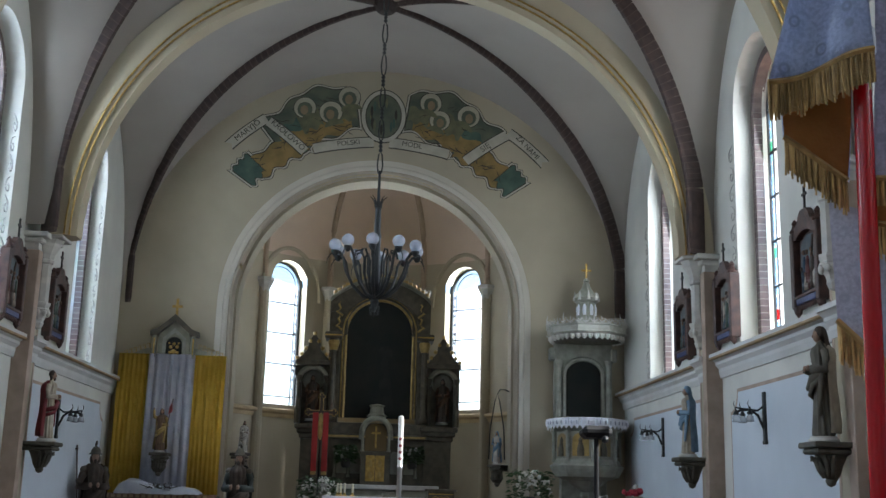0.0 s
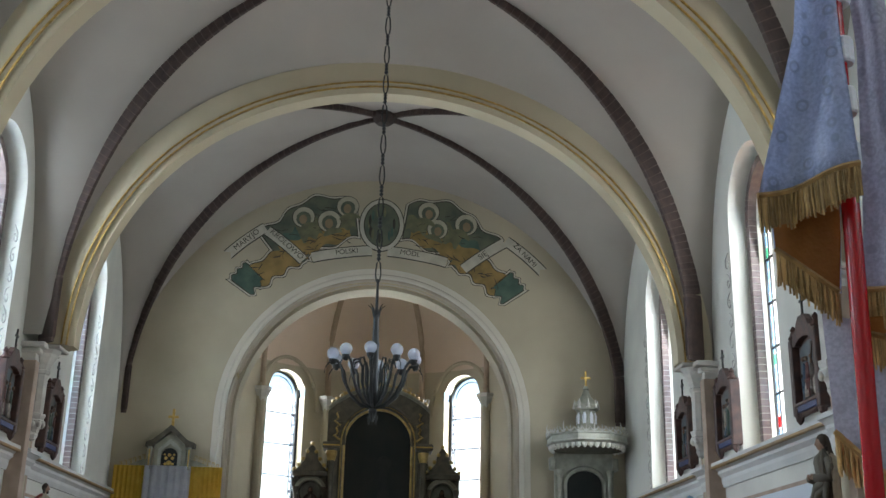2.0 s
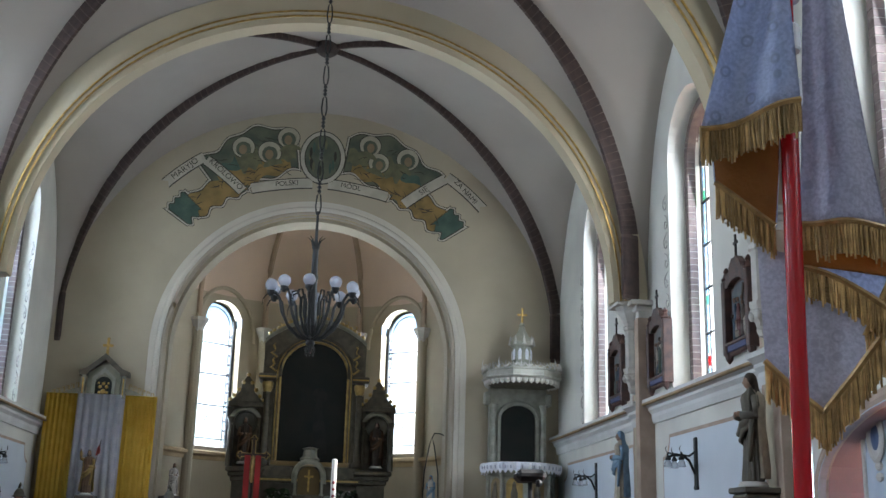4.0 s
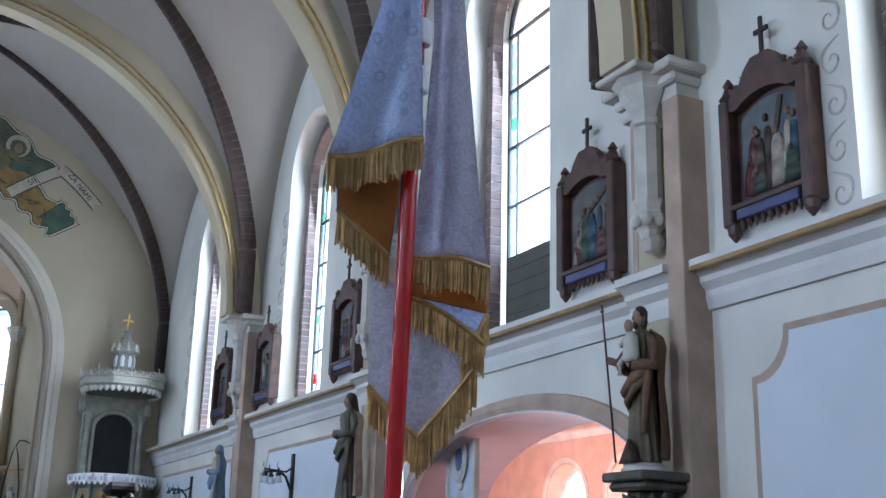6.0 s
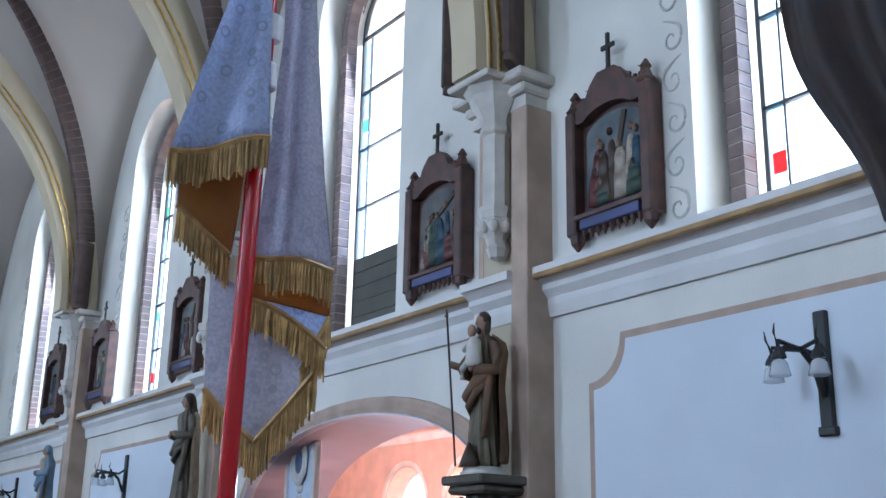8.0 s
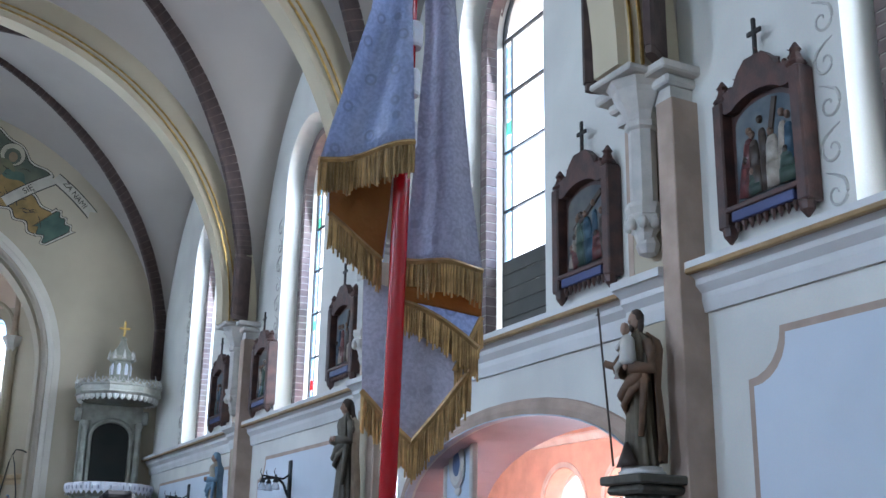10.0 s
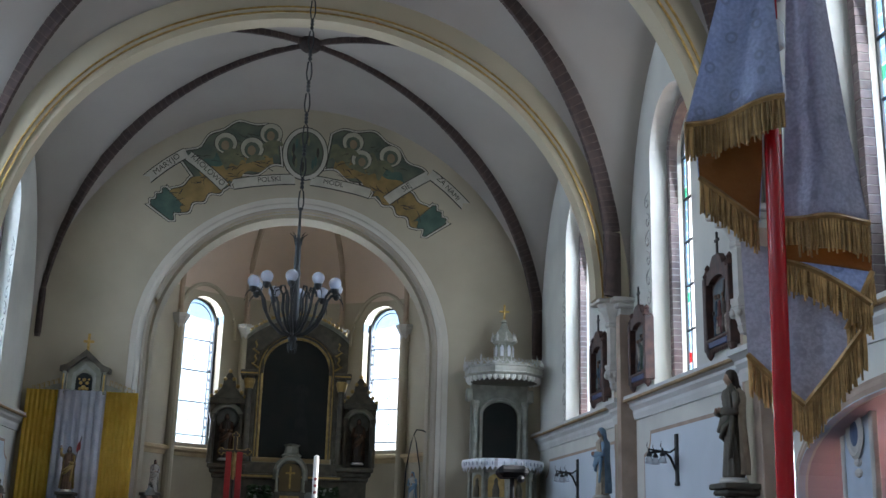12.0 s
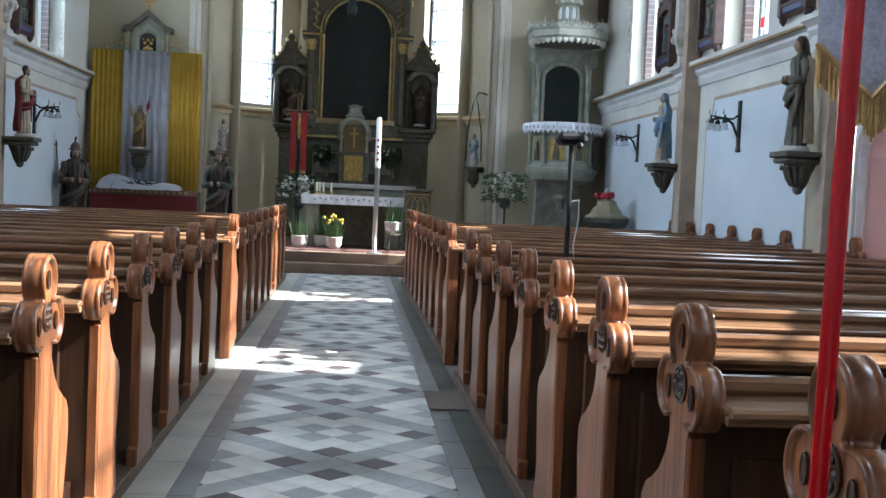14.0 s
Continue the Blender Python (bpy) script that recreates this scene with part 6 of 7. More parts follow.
part("gilt_text_band", box(B(), -1.08, 1.08, -0.405, -0.365, 1.17, 1.27, 0.004), mat("brown_band", (0.20, 0.12, 0.07), 0.8), sa)
for k in range(17):
    part("plain_bar", box(B(), -0.95 + 0.112 * k, -0.88 + 0.112 * k, -0.409, -0.404, 1.19, 1.25), mat("tan_bar", (0.40, 0.29, 0.17), 0.8), sa)
for nm, a, b, m_, f, lab in (("yellow_hanging", -1.03, -0.42, YELLOW, 7, "pleated yellow cloth hanging beside white"), ("yellow_hanging", 0.42, 1.03, YELLOW, 7, "pleated yellow cloth hanging beside white"), ("white_hanging", -0.44, 0.44, WHITE, 6, "pleated white cloth hanging behind a statue")):
    t = thing(nm, lab, "cloth hanging", (-3.88, 21.45, 0), group="cloth hangings")
    hanging("cloth", a, b, 1.26, 3.91, 0.10 if "yellow" in nm else 0.05, m_, f, 0.02 if "yellow" in nm else 0.034, t)
t = thing("draped_shroud", "white cloth draped over a low form on the altar", "cloth", (-3.88, 21.2, 1.26))
bm = B()
n = 24
g = []
for i in range(n + 1):
    u = -0.78 + 1.56 * i / n
    row = []
    for j in range(9):
        w = -0.26 + 0.52 * j / 8
        env = max(0, 1 - (w / 0.26) ** 4) ** 0.7 * max(0, 1 - (abs(u) / 0.79) ** 6) ** 0.6
        h = 0.25 * env * (0.86 - 0.28 * math.tanh((u + 0.25) * 5)) * (1 + 0.12 * noise.noise(Vector((u * 5, w * 6, 1))))
        row.append(bm.verts.new((u, w, h + 0.012 * noise.noise(Vector((u * 14, w * 14, 3))))))
    g.append(row)
for i in range(n):
    for j in range(8):
        bm.faces.new((g[i][j], g[i + 1][j], g[i + 1][j + 1], g[i][j + 1]))
bmesh.ops.solidify(bm, geom=bm.faces[:], thickness=0.01)
part("cloth", bm, WHITE, t, smooth=True)
bm = B()
rng = random.Random(5)
for k in range(16):
    a0 = rng.uniform(-0.2, 0.2)
    tube(bm, [(a0, -0.2, 0.08 + rng.uniform(0, 0.12)), (a0 * 1.4 + rng.uniform(-0.1, 0.1), -0.22, 0.1), (a0 + rng.uniform(-0.2, 0.2), -0.2, 0.05 + rng.uniform(0, 0.15))], 0.012, 5, 0.004)
wr = thing("thorn_wreath", "dark twisted thorn wreath lying on white cloth", "wreath", (-3.82, 21.16, 1.28))
part("twigs", bm, mat("dark_twig", (0.02, 0.018, 0.016), 0.8), wr)
structure("step_side_altar", box(B(), -W, -2.7, 20.4, Y_CH, 0.345, 0.6, 0.01), STEPW, "side altar step", "step")

# ---- high altar ----
ha = thing("high_altar", "dark carved wooden high altar with gilt mouldings", "altar", (0.12, 24.3, 0.34))
HZ = -0.34      # heights below are above the nave floor
def hb(name, x0, x1, y0, y1, z0, z1, m_, bev=0.01, label=""):
    return part(name, box(B(), x0, x1, y0, y1, z0 + HZ, z1 + HZ, bev), m_, ha, label)
hb("mensa", -1.25, 1.25, -0.75, 0.3, 0.34, 1.45, ALTARG)
hb("mensa_slab", -1.35, 1.35, -0.82, 0.3, 1.45, 1.55, STONE, 0.015)
hb("retable_base", -1.15, 1.15, -0.2, 0.4, 1.55, 2.55, ALTARW)
for s in (-1, 1):
    hb("tower_plinth", *sorted((s * 0.98, s * 1.66)), -0.3, 0.45, 0.34, 1.5, ALTARG)
    hb("tower_shaft", *sorted((s * 1.02, s * 1.62)), -0.25, 0.45, 1.5, 2.5, ALTARW)
    for k in range(3):
        hb("tower_corbel", *sorted((s * (1.0 - 0.03 * k), s * (1.66 + 0.05 * k))), -0.28 - 0.05 * k, 0.45, 2.5 + 0.1 * k, 2.6 + 0.1 * k, ALTARW, 0.02)
    hb("tower_back", *sorted((s * 1.10, s * 1.76)), 0.2, 0.45, 2.82, 4.15, ALTARW)
    for q in (1.12, 1.74):
        part("tower_colonnette", lathe(B(), [(0.06, 2.82), (0.05, 2.9), (0.04, 3.7), (0.07, 3.8), (0.08, 3.86)], 10, (s * q, -0.12, HZ)), ALTARW, ha)
        hb("tower_pier", *sorted((s * q - 0.06, s * q + 0.06)), -0.06, 0.3, 2.82, 4.15, ALTARW)
    cx_ = s * 1.43
    part("tower_arch", sweep(B(), [((cx_ + p[0], -0.1, p[1] + HZ), (0, -1, 0), Vector((p[0], 0, max(0, p[1] - 3.75))).normalized()) for p in arch_line(0, 0.26, 3.7, 3.75, 0.26, 14)], [(-0.2, 0), (0.05, 0), (0.05, 0.04), (0, 0.1), (-0.2, 0.1)]), ALTARG, ha, "carved niche arch")
    part("niche_shell", lathe(B(), [(0.24, 0.0), (0.2, 0.04), (0.02, 0.06)], 12, m=Matrix.Translation((cx_, 0.18, 3.78 + HZ)) @ Matrix.Rotation(radians(90), 4, "X")), PULP, ha)
    hb("tower_cornice", *sorted((s * 1.04, s * 1.82)), -0.2, 0.48, 4.08, 4.2, ALTARW, 0.02)
    part("tower_gable", slab(B(), [(cx_ - 0.36, 4.2 + HZ), (cx_ + 0.36, 4.2 + HZ), (cx_ + 0.14, 4.42 + HZ), (cx_ + 0.12, 4.62 + HZ), (cx_, 4.8 + HZ), (cx_ - 0.12, 4.62 + HZ), (cx_ - 0.14, 4.42 + HZ)], lambda u, v: (u, 0.2, v), lambda u, v: (u, -0.1, v), 0.01), ALTARW, ha)
    cr = B()
    for k in range(9):
        w = k / 8
        ball(cr, (cx_ + (-0.36 + 0.72 * w), -0.08, 4.24 + 0.55 * (1 - abs(2 * w - 1)) ** 1.3 + HZ), 0.05, 6)
    tagged(part("carved_crockets", cr, OLDGOLD, ha, "gilt crockets"), kind="stuff")
    # centre frame posts and columns
    hb("frame_pier", *sorted((s * 0.86, s * 1.10)), -0.1, 0.4, 2.85, 4.75, ALTARW)
    part("column", lathe(B(), [(0.10, 2.86), (0.10, 2.95), (0.07, 3.0), (0.062, 4.4), (0.09, 4.48), (0.11, 4.6), (0.11, 4.68)], 14, (s * 1.0, -0.2, HZ)), ALTARW, ha, "", True)
    part("column_gilding", lathe(B(), [(0.085, 4.42), (0.12, 4.55), (0.125, 4.62), (0.11, 4.64)], 12, (s * 1.0, -0.2, HZ)), OLDGOLD, ha, "gilt capital")
    hb("entablature", *sorted((s * 0.82, s * 1.2)), -0.32, 0.4, 4.68, 4.82, ALTARW, 0.02)
    part("entablature_gilding", box(B(), *sorted((s * 0.83, s * 1.19)), -0.33, -0.325, 4.73 + HZ, 4.76 + HZ), GOLD, ha)
    hb("spandrel", *sorted((s * 0.72, s * 1.12)), -0.02, 0.35, 4.8, 5.6, ALTARW)
    sc = B()
    for k in range(4):
        tube(sc, [(s * (0.84 + 0.05 * (k % 2)), -0.04, 4.9 + 0.16 * k + HZ), (s * (0.98 - 0.05 * (k % 2)), -0.05, 5.0 + 0.16 * k + HZ), (s * 0.9, -0.04, 5.04 + 0.16 * k + HZ)], 0.025, 5)
    part("spandrel_carving", sc, OLDGOLD, ha, "dull gilt carving")
    # gallery of arches under the painting
    for q in (0.42, 0.72):
        part("gallery_arch", slab(B(), arch_line(s * q, 0.11, 1.78, 2.15, 0.11, 10), lambda u, v: (u, -0.2, v + HZ), lambda u, v: (u, -0.215, v + HZ)), ALTARG if q > 0.5 else PULP, ha, "grey arched panel")
        part("gallery_shaft", lathe(B(), [(0.04, 1.7), (0.025, 1.76), (0.025, 2.2), (0.045, 2.28)], 8, (s * (q + 0.15), -0.24, HZ)), ALTARG, ha)
hb("predella_cornice", -1.1, 1.1, -0.32, 0.4, 2.5, 2.62, ALTARW, 0.02)
hb("predella_band", -1.08, 1.08, -0.28, 0.4, 2.62, 2.85, ALTARW, 0.01)
part("predella_gilding", box(B(), -1.06, 1.06, -0.326, -0.321, 2.54 + HZ, 2.58 + HZ), OLDGOLD, ha)
PT = (0.0, 0.74, 2.98, 4.85, 0.74)
part("painting", slab(B(), arch_line(*PT, 24), lambda u, v: (u, 0.12, v + HZ), lambda u, v: (u, 0.08, v + HZ)), SHADOWP, ha, "very dark old altar painting")
shape = [(0.0, 0.02), (0.26, 0.02), (0.22, 0.5), (0.12, 0.95), (0.1, 1.2), (0.02, 1.24), (-0.06, 1.1), (-0.08, 0.6)]
part("painted_pale_shape", slab(B(), [(u + 0.1, 3.1 + v + HZ) for u, v in shape], lambda u, v: (u, 0.082, v), lambda u, v: (u, 0.077, v)), mat("dim_painted_shape", (0.024, 0.026, 0.023), 0.65, c2=(0.016, 0.018, 0.017), scale=5, spec=0.25), ha)
part("painted_glow", slab(B(), [(0.14 + 0.17 * math.cos(q), 4.42 + HZ + 0.17 * math.sin(q)) for q in arc(0, 6.0, 18)], lambda u, v: (u, 0.081, v), lambda u, v: (u, 0.0785, v)), mat("dim_painted_glow", (0.026, 0.028, 0.024), 0.65, c2=(0.017, 0.019, 0.017), scale=6, spec=0.25), ha)
path = [((p[0], 0.08, p[1] + HZ), (0, -1, 0), Vector((p[0], 0, max(0, p[1] - 4.85))).normalized()) for p in arch_line(*PT, 30)]
part("inner_gilt_frame", sweep(B(), path, [(-0.02, -0.02), (0.04, -0.02), (0.05, 0.02), (0.0, 0.04)]), OLDGOLD, ha, "dull gilt frame")
part("wood_frame", sweep(B(), path, [(-0.02, 0.04), (0.1, 0.04), (0.1, 0.1), (0.14, 0.14), (-0.02, 0.16)]), ALTARW, ha)
part("outer_gilt_frame", sweep(B(), path, [(0.10, 0.055), (0.13, 0.06), (0.13, 0.085), (0.10, 0.09)]), OLDGOLD, ha)
top = [(-1.12 + 2.24 * i / 24, 5.55 + 0.5 * math.sin(math.pi * i / 24) ** 0.8) for i in range(25)]
part("top_pediment", slab(B(), top + [(1.12, 5.3), (0.8, 5.3)] + [(0.76 * math.cos(q), 4.87 + 0.76 * math.sin(q)) for q in arc(0.62, math.pi - 0.62, 12)] + [(-0.8, 5.3), (-1.12, 5.3)], lambda u, v: (u, 0.35, v + HZ), lambda u, v: (u, -0.05, v + HZ)), ALTARW, ha)
part("pediment_moulding", sweep(B(), [((u, -0.05, v + HZ), (0, -1, 0), (0, 0, 1)) for u, v in top], [(-0.2, -0.03), (0.06, -0.03), (0.1, 0.02), (0.1, 0.05), (-0.2, 0.05)]), ALTARG, ha)
cr = B()
for i in range(1, 24):
    u, v = top[i]
    ball(cr, (u, -0.02, v + 0.09 + HZ), 0.055, 6)
    if i % 2:
        tube(cr, [(u, -0.04, v + 0.08 + HZ), (u + 0.05, -0.06, v + 0.18 + HZ), (u - 0.02, -0.06, v + 0.2 + HZ)], 0.022, 5, 0.008)
part("gilt_cresting", cr, OLDGOLD, ha, "gilt leaf cresting")
hb("tabernacle_body", -0.32, 0.32, -0.5, -0.1, 1.55, 2.24, ALTARW)
for s in (-1, 1):
    d = hb("tabernacle_door", *sorted((s * 0.005, s * 0.2)), -0.52, -0.5, 1.62, 2.16, GOLD, 0.006, "gilt tabernacle door")
    for k in range(2):
        part("door_relief", lathe(B(), [(0.035, 0), (0.045, 0.06), (0.02, 0.14)], 8, (s * 0.1, -0.523, 1.68 + 0.24 * k + HZ), sy=0.3), OLDGOLD, d)
    part("niche_column", lathe(B(), [(0.05, 2.24), (0.03, 2.3), (0.03, 2.62), (0.05, 2.7)], 8, (s * 0.28, -0.46, HZ)), ALTARG, ha)
part("exposition_niche", slab(B(), arch_line(0, 0.23, 2.26, 2.62, 0.23, 12), lambda u, v: (u, -0.2, v + HZ), lambda u, v: (u, -0.335, v + HZ)), mat("dim_gilt_niche", (0.17, 0.12, 0.05), 0.5, 0.3), ha, "dull gilt niche")
part("niche_arch", sweep(B(), [((p[0], -0.32, p[1] + HZ), (0, -1, 0), Vector((p[0], 0, max(0, p[1] - 2.64))).normalized()) for p in arch_line(0, 0.25, 2.5, 2.64, 0.26, 14)], [(0, 0), (0.16, 0), (0.16, 0.05), (0.1, 0.1), (0, 0.12)]), ALTARG, ha)
part("niche_finial", lathe(B(), [(0.2, 2.98), (0.22, 3.02), (0.16, 3.06), (0.14, 3.2), (0.18, 3.24), (0.05, 3.27)], 8, (0, -0.2, HZ)), ALTARG, ha)
part("niche_cross", box(box(B(), -0.02, 0.02, -0.36, -0.34, 2.32 + HZ, 2.78 + HZ), -0.1, 0.1, -0.36, -0.342, 2.62 + HZ, 2.66 + HZ), GOLD, ha, "gilt cross")
for s in (-1, 1):
    figure("dark painted statue in an altar niche", (0.12 + s * 1.43, 24.32, 2.88), 1.0, 0, cloak_d, robe_br, veil=False)

# processional cross with a red stole
pc = thing("processional_cross", "gilt-edged cross on a pole with a red stole", "cross", (-1.05, 23.4, 0.34))
part("pole", lathe(B(), [(0.12, 0), (0.12, 0.03), (0.02, 0.06), (0.018, 2.5)], 10), IRON, pc)
part("cross_body", box(box(B(), -0.045, 0.045, -0.02, 0.02, 2.2, 2.98, 0.006), -0.25, 0.25, -0.021, 0.021, 2.625, 2.715, 0.006), OLDGOLD, pc, "gilt cross edge")
part("cross_field", box(box(B(), -0.03, 0.03, -0.024, -0.016, 2.22, 2.97), -0.25, 0.25, -0.0245, -0.017, 2.64, 2.70), HAIR, pc, "dark cross field")
for c in ((0, 3.0), (-0.27, 2.67), (0.27, 2.67)):
    e = part("trefoil_end", B(), OLDGOLD, pc, "gilt trefoil end")
    bm, b2 = B(), B()
    for du, dv in ((0, 0), (-0.04, 0), (0.04, 0), (0, 0.04), (0, -0.04)):
        lathe(bm, [(0.042, -0.012), (0.042, 0.012), (0.03, 0.016)], 12, m=Matrix.Translation((c[0] + du, -0.005, c[1] + dv)) @ Matrix.Rotation(radians(90), 4, "X"))
        lathe(b2, [(0.026, 0.0), (0.026, 0.006), (0.01, 0.008)], 10, m=Matrix.Translation((c[0] + du, -0.02, c[1] + dv)) @ Matrix.Rotation(radians(90), 4, "X"))
    bm.to_mesh(e.data)
    bm.free()
    part("trefoil_field", b2, HAIR, e, "dark trefoil field")
part("corpus_relief", lathe(B(), [(0.02, 2.1), (0.05, 2.2), (0.06, 2.45), (0.035, 2.56), (0.04, 2.6), (0.01, 2.66)], 10, (0, -0.04, 0)), OLDGOLD, pc)
st = thing("red_stole", "red stole hung over the processional cross", "cloth", (-1.05, 23.36, 0.34))
for s in (-1, 1):
    part("stole_end", box(B(), *sorted((s * 0.05, s * 0.17)), -0.03, -0.015, 1.45, 2.66, 0.004), RED, st)
    part("stole_fringe", box(B(), *sorted((s * 0.055, s * 0.165)), -0.028, -0.017, 1.38, 1.45), OLDGOLD, st, "gold stole fringe")

# free-standing altar table
at_ = thing("altar_table", "stone altar table with dark front", "altar", (0.14, 20.7, 0.34))
part("table_slab", box(B(), -0.92, 0.92, -0.36, 0.36, 0.86, 0.96, 0.012), STONE, at_)
for s in (-1, 1):
    part("table_leg", box(B(), *sorted((s * 0.62, s * 0.86)), -0.28, 0.28, 0, 0.86, 0.015), ALTARG, at_)
part("table_front", box(B(), -0.62, 0.62, 0.12, 0.18, 0.05, 0.86), ALTARW, at_)
tc_ = thing("altar_cloth", "white embroidered cloth on the altar table", "tablecloth", (0.14, 20.7, 1.30))
bm = box(B(), -0.95, 0.95, -0.39, 0.39, 0.0, 0.012)
n = 60
rows = [[bm.verts.new((-0.95 + 1.9 * i / n, -0.395 - (0.012 * math.sin(i * 0.9) if z < 0 else 0), z)) for i in range(n + 1)] for z in (0.012, -0.16)]
for i in range(n):
    bm.faces.new((rows[0][i], rows[0][i + 1], rows[1][i + 1], rows[1][i]))
part("linen", bm, WHITE, tc_)
em = B()
for k in range(15):
    ball(em, (-0.7 + 0.1 * k, -0.409, -0.07 + 0.02 * (k % 2)), 0.02, 6, sy=0.3)
tagged(part("embroidery", em, mat("grey_embroidery", (0.34, 0.33, 0.36), 0.9), tc_, "grey embroidered motifs"), kind="stuff")
for i, (x, y) in enumerate(((-0.55, 20.75), (-0.42, 20.68), (-0.5, 20.9), (-0.28, 20.85))):
    t = thing("altar_candle", "short cream candle in a brass holder", "candle", (x, y, 1.312), group="altar candles")
    part("candle_holder", lathe(B(), [(0.05, 0), (0.05, 0.01), (0.02, 0.03), (0.025, 0.06)], 10), GOLD, t)
    part("candle_wax", lathe(B(), [(0.02, 0.06), (0.02, 0.22), (0.005, 0.235)], 10), mat("cream_wax", (0.72, 0.66, 0.5), 0.6), t)
t = thing("book_stand", "dark wooden book stand on the altar table", "book stand", (0.42, 20.72, 1.312))
part("stand_board", box(B(), -0.15, 0.15, -0.1, 0.1, 0.02, 0.05, 0.004, m=Matrix.Rotation(radians(28), 4, "X")), ALTARW, t)
part("stand_foot", box(B(), -0.12, 0.12, -0.08, 0.08, 0, 0.03), ALTARW, t)

# paschal candle
pc2 = thing("paschal_candle", "tall white decorated candle on a steel column", "candle", (0.535, 18.95, 0.34))
part("base_plate", lathe(B(), [(0.14, 0), (0.14, 0.02), (0.05, 0.035), (0.04, 0.06)], 16), mat("brushed_steel", (0.55, 0.56, 0.58), 0.3, 0.9), pc2)
part("column", lathe(B(), [(0.04, 0.05), (0.04, 1.45), (0.05, 1.47), (0.05, 1.5)], 14), MATS["brushed_steel"], pc2, "", True)
part("wax", lathe(B(), [(0.045, 1.5), (0.045, 2.33), (0.01, 2.35)], 14), mat("white_wax", (0.80, 0.79, 0.75), 0.5), pc2)
for k in range(4):
    part("wax_ornament", ball(B(), (0, -0.042, 1.62 + 0.11 * k), 0.028, 8, sy=0.4), mat("dark_red_wax", (0.22, 0.04, 0.05), 0.5), pc2)


# ---- flowers and pots ----
def leaves(bm, rng, n, r, h, z0=0.0, size=0.05, up=0.6):
    for _ in range(n):
        a, q = rng.uniform(0, 6.28), rng.uniform(0.15, 1) ** 0.6
        p = Vector((math.cos(a) * q * r, math.sin(a) * q * r, z0 + rng.uniform(0, h)))
        d = Vector((math.cos(a), math.sin(a), rng.uniform(-0.3, 1.2) * up)).normalized()
        s = d.cross(Vector((rng.uniform(-1, 1), rng.uniform(-1, 1), 1))).normalized()
        L, w = size * rng.uniform(0.7, 1.5), size * 0.35
        v = [bm.verts.new(p + d * L * k + s * w * f + Vector((0, 0, -0.3 * L * k * k))) for k, f in ((0, 0), (0.45, 1), (1, 0), (0.45, -1))]
        bm.faces.new(v)
    return bm


def bouquet(at, r, h, label, stand=0.0, blooms=34, seed=1):
    t = thing("bouquet", label, "flowers", at, group="flower arrangements")
    rng = random.Random(seed)
    if stand:
        part("stand", lathe(B(), [(0.14, 0), (0.14, 0.02), (0.02, 0.05), (0.018, stand)], 12), IRON, t)
    part("vase", lathe(B(), [(0.07, stand), (0.11, stand + 0.06), (0.10, stand + 0.16), (0.08, stand + 0.2)], 14), mat("dark_vase", (0.06, 0.06, 0.055), 0.4), t)
    tagged(part("foliage", leaves(B(), rng, 420, r, h, stand + 0.12, 0.09), LEAF, t), kind="stuff")
    bm = B()
    for _ in range(blooms):
        a, e = rng.uniform(0, 6.28), rng.uniform(0.05, 1.3)
        c = Vector((math.cos(a) * math.cos(e) * r, math.sin(a) * math.cos(e) * r, stand + 0.15 + h * (0.15 + 0.8 * math.sin(e))))
        for k in range(7):
            ball(bm, c + Vector((rng.uniform(-1, 1), rng.uniform(-1, 1), rng.uniform(-1, 1))) * 0.022, 0.022, 6)
    tagged(part("blooms", bm, PETAL, t, "white chrysanthemum blooms"), kind="stuff")
    return t


bouquet((-0.95, 22.3, 0.34), 0.40, 0.55, "large bouquet of white chrysanthemums on a stand", 0.65, 46, 3)
bouquet((3.0, 20.6, 0.34), 0.40, 0.55, "loose bouquet of white flowers on a stand", 0.85, 26, 4)
for i, (x, z) in enumerate(((-0.62, 2.0), (0.78, 2.0))):
    bouquet((0.12 + x, 23.75, 1.89), 0.2, 0.34, "dark leafy bouquet with pale blooms on the altar", 0.0, 8, 7 + i)


def pot_plant(at, r, label, petal, seed):
    t = thing("pot_plant", label, "pot plant", at, group="potted plants")
    rng = random.Random(seed)
    part("pot", lathe(B(), [(r * 0.7, 0), (r, 0.08), (r * 1.05, 0.2), (r * 1.1, 0.21), (r * 1.0, 0.215), (r * 0.9, 0.2)], 18), mat("white_pot", (0.62, 0.61, 0.57), 0.5), t, "white round pot", True)
    bm = B()
    for _ in range(60):
        a, q = rng.uniform(0, 6.28), rng.uniform(0, r)
        x, y, h = q * math.cos(a), q * math.sin(a), rng.uniform(0.2, 0.4)
        tube(bm, [(x, y, 0.19), (x * 1.3, y * 1.3, 0.19 + h * 0.6), (x * 1.7, y * 1.7, 0.19 + h)], 0.008, 4, 0.002)
    tagged(part("foliage", bm, LEAF, t), kind="stuff")
    if petal:
        bm = B()
        for _ in range(14):
            a, q = rng.uniform(0, 6.28), rng.uniform(0, r * 1.4)
            ball(bm, (q * math.cos(a), q * math.sin(a), rng.uniform(0.45, 0.62)), 0.028, 6)
        tagged(part("blooms", bm, petal, t, "yellow daffodil blooms"), kind="stuff")


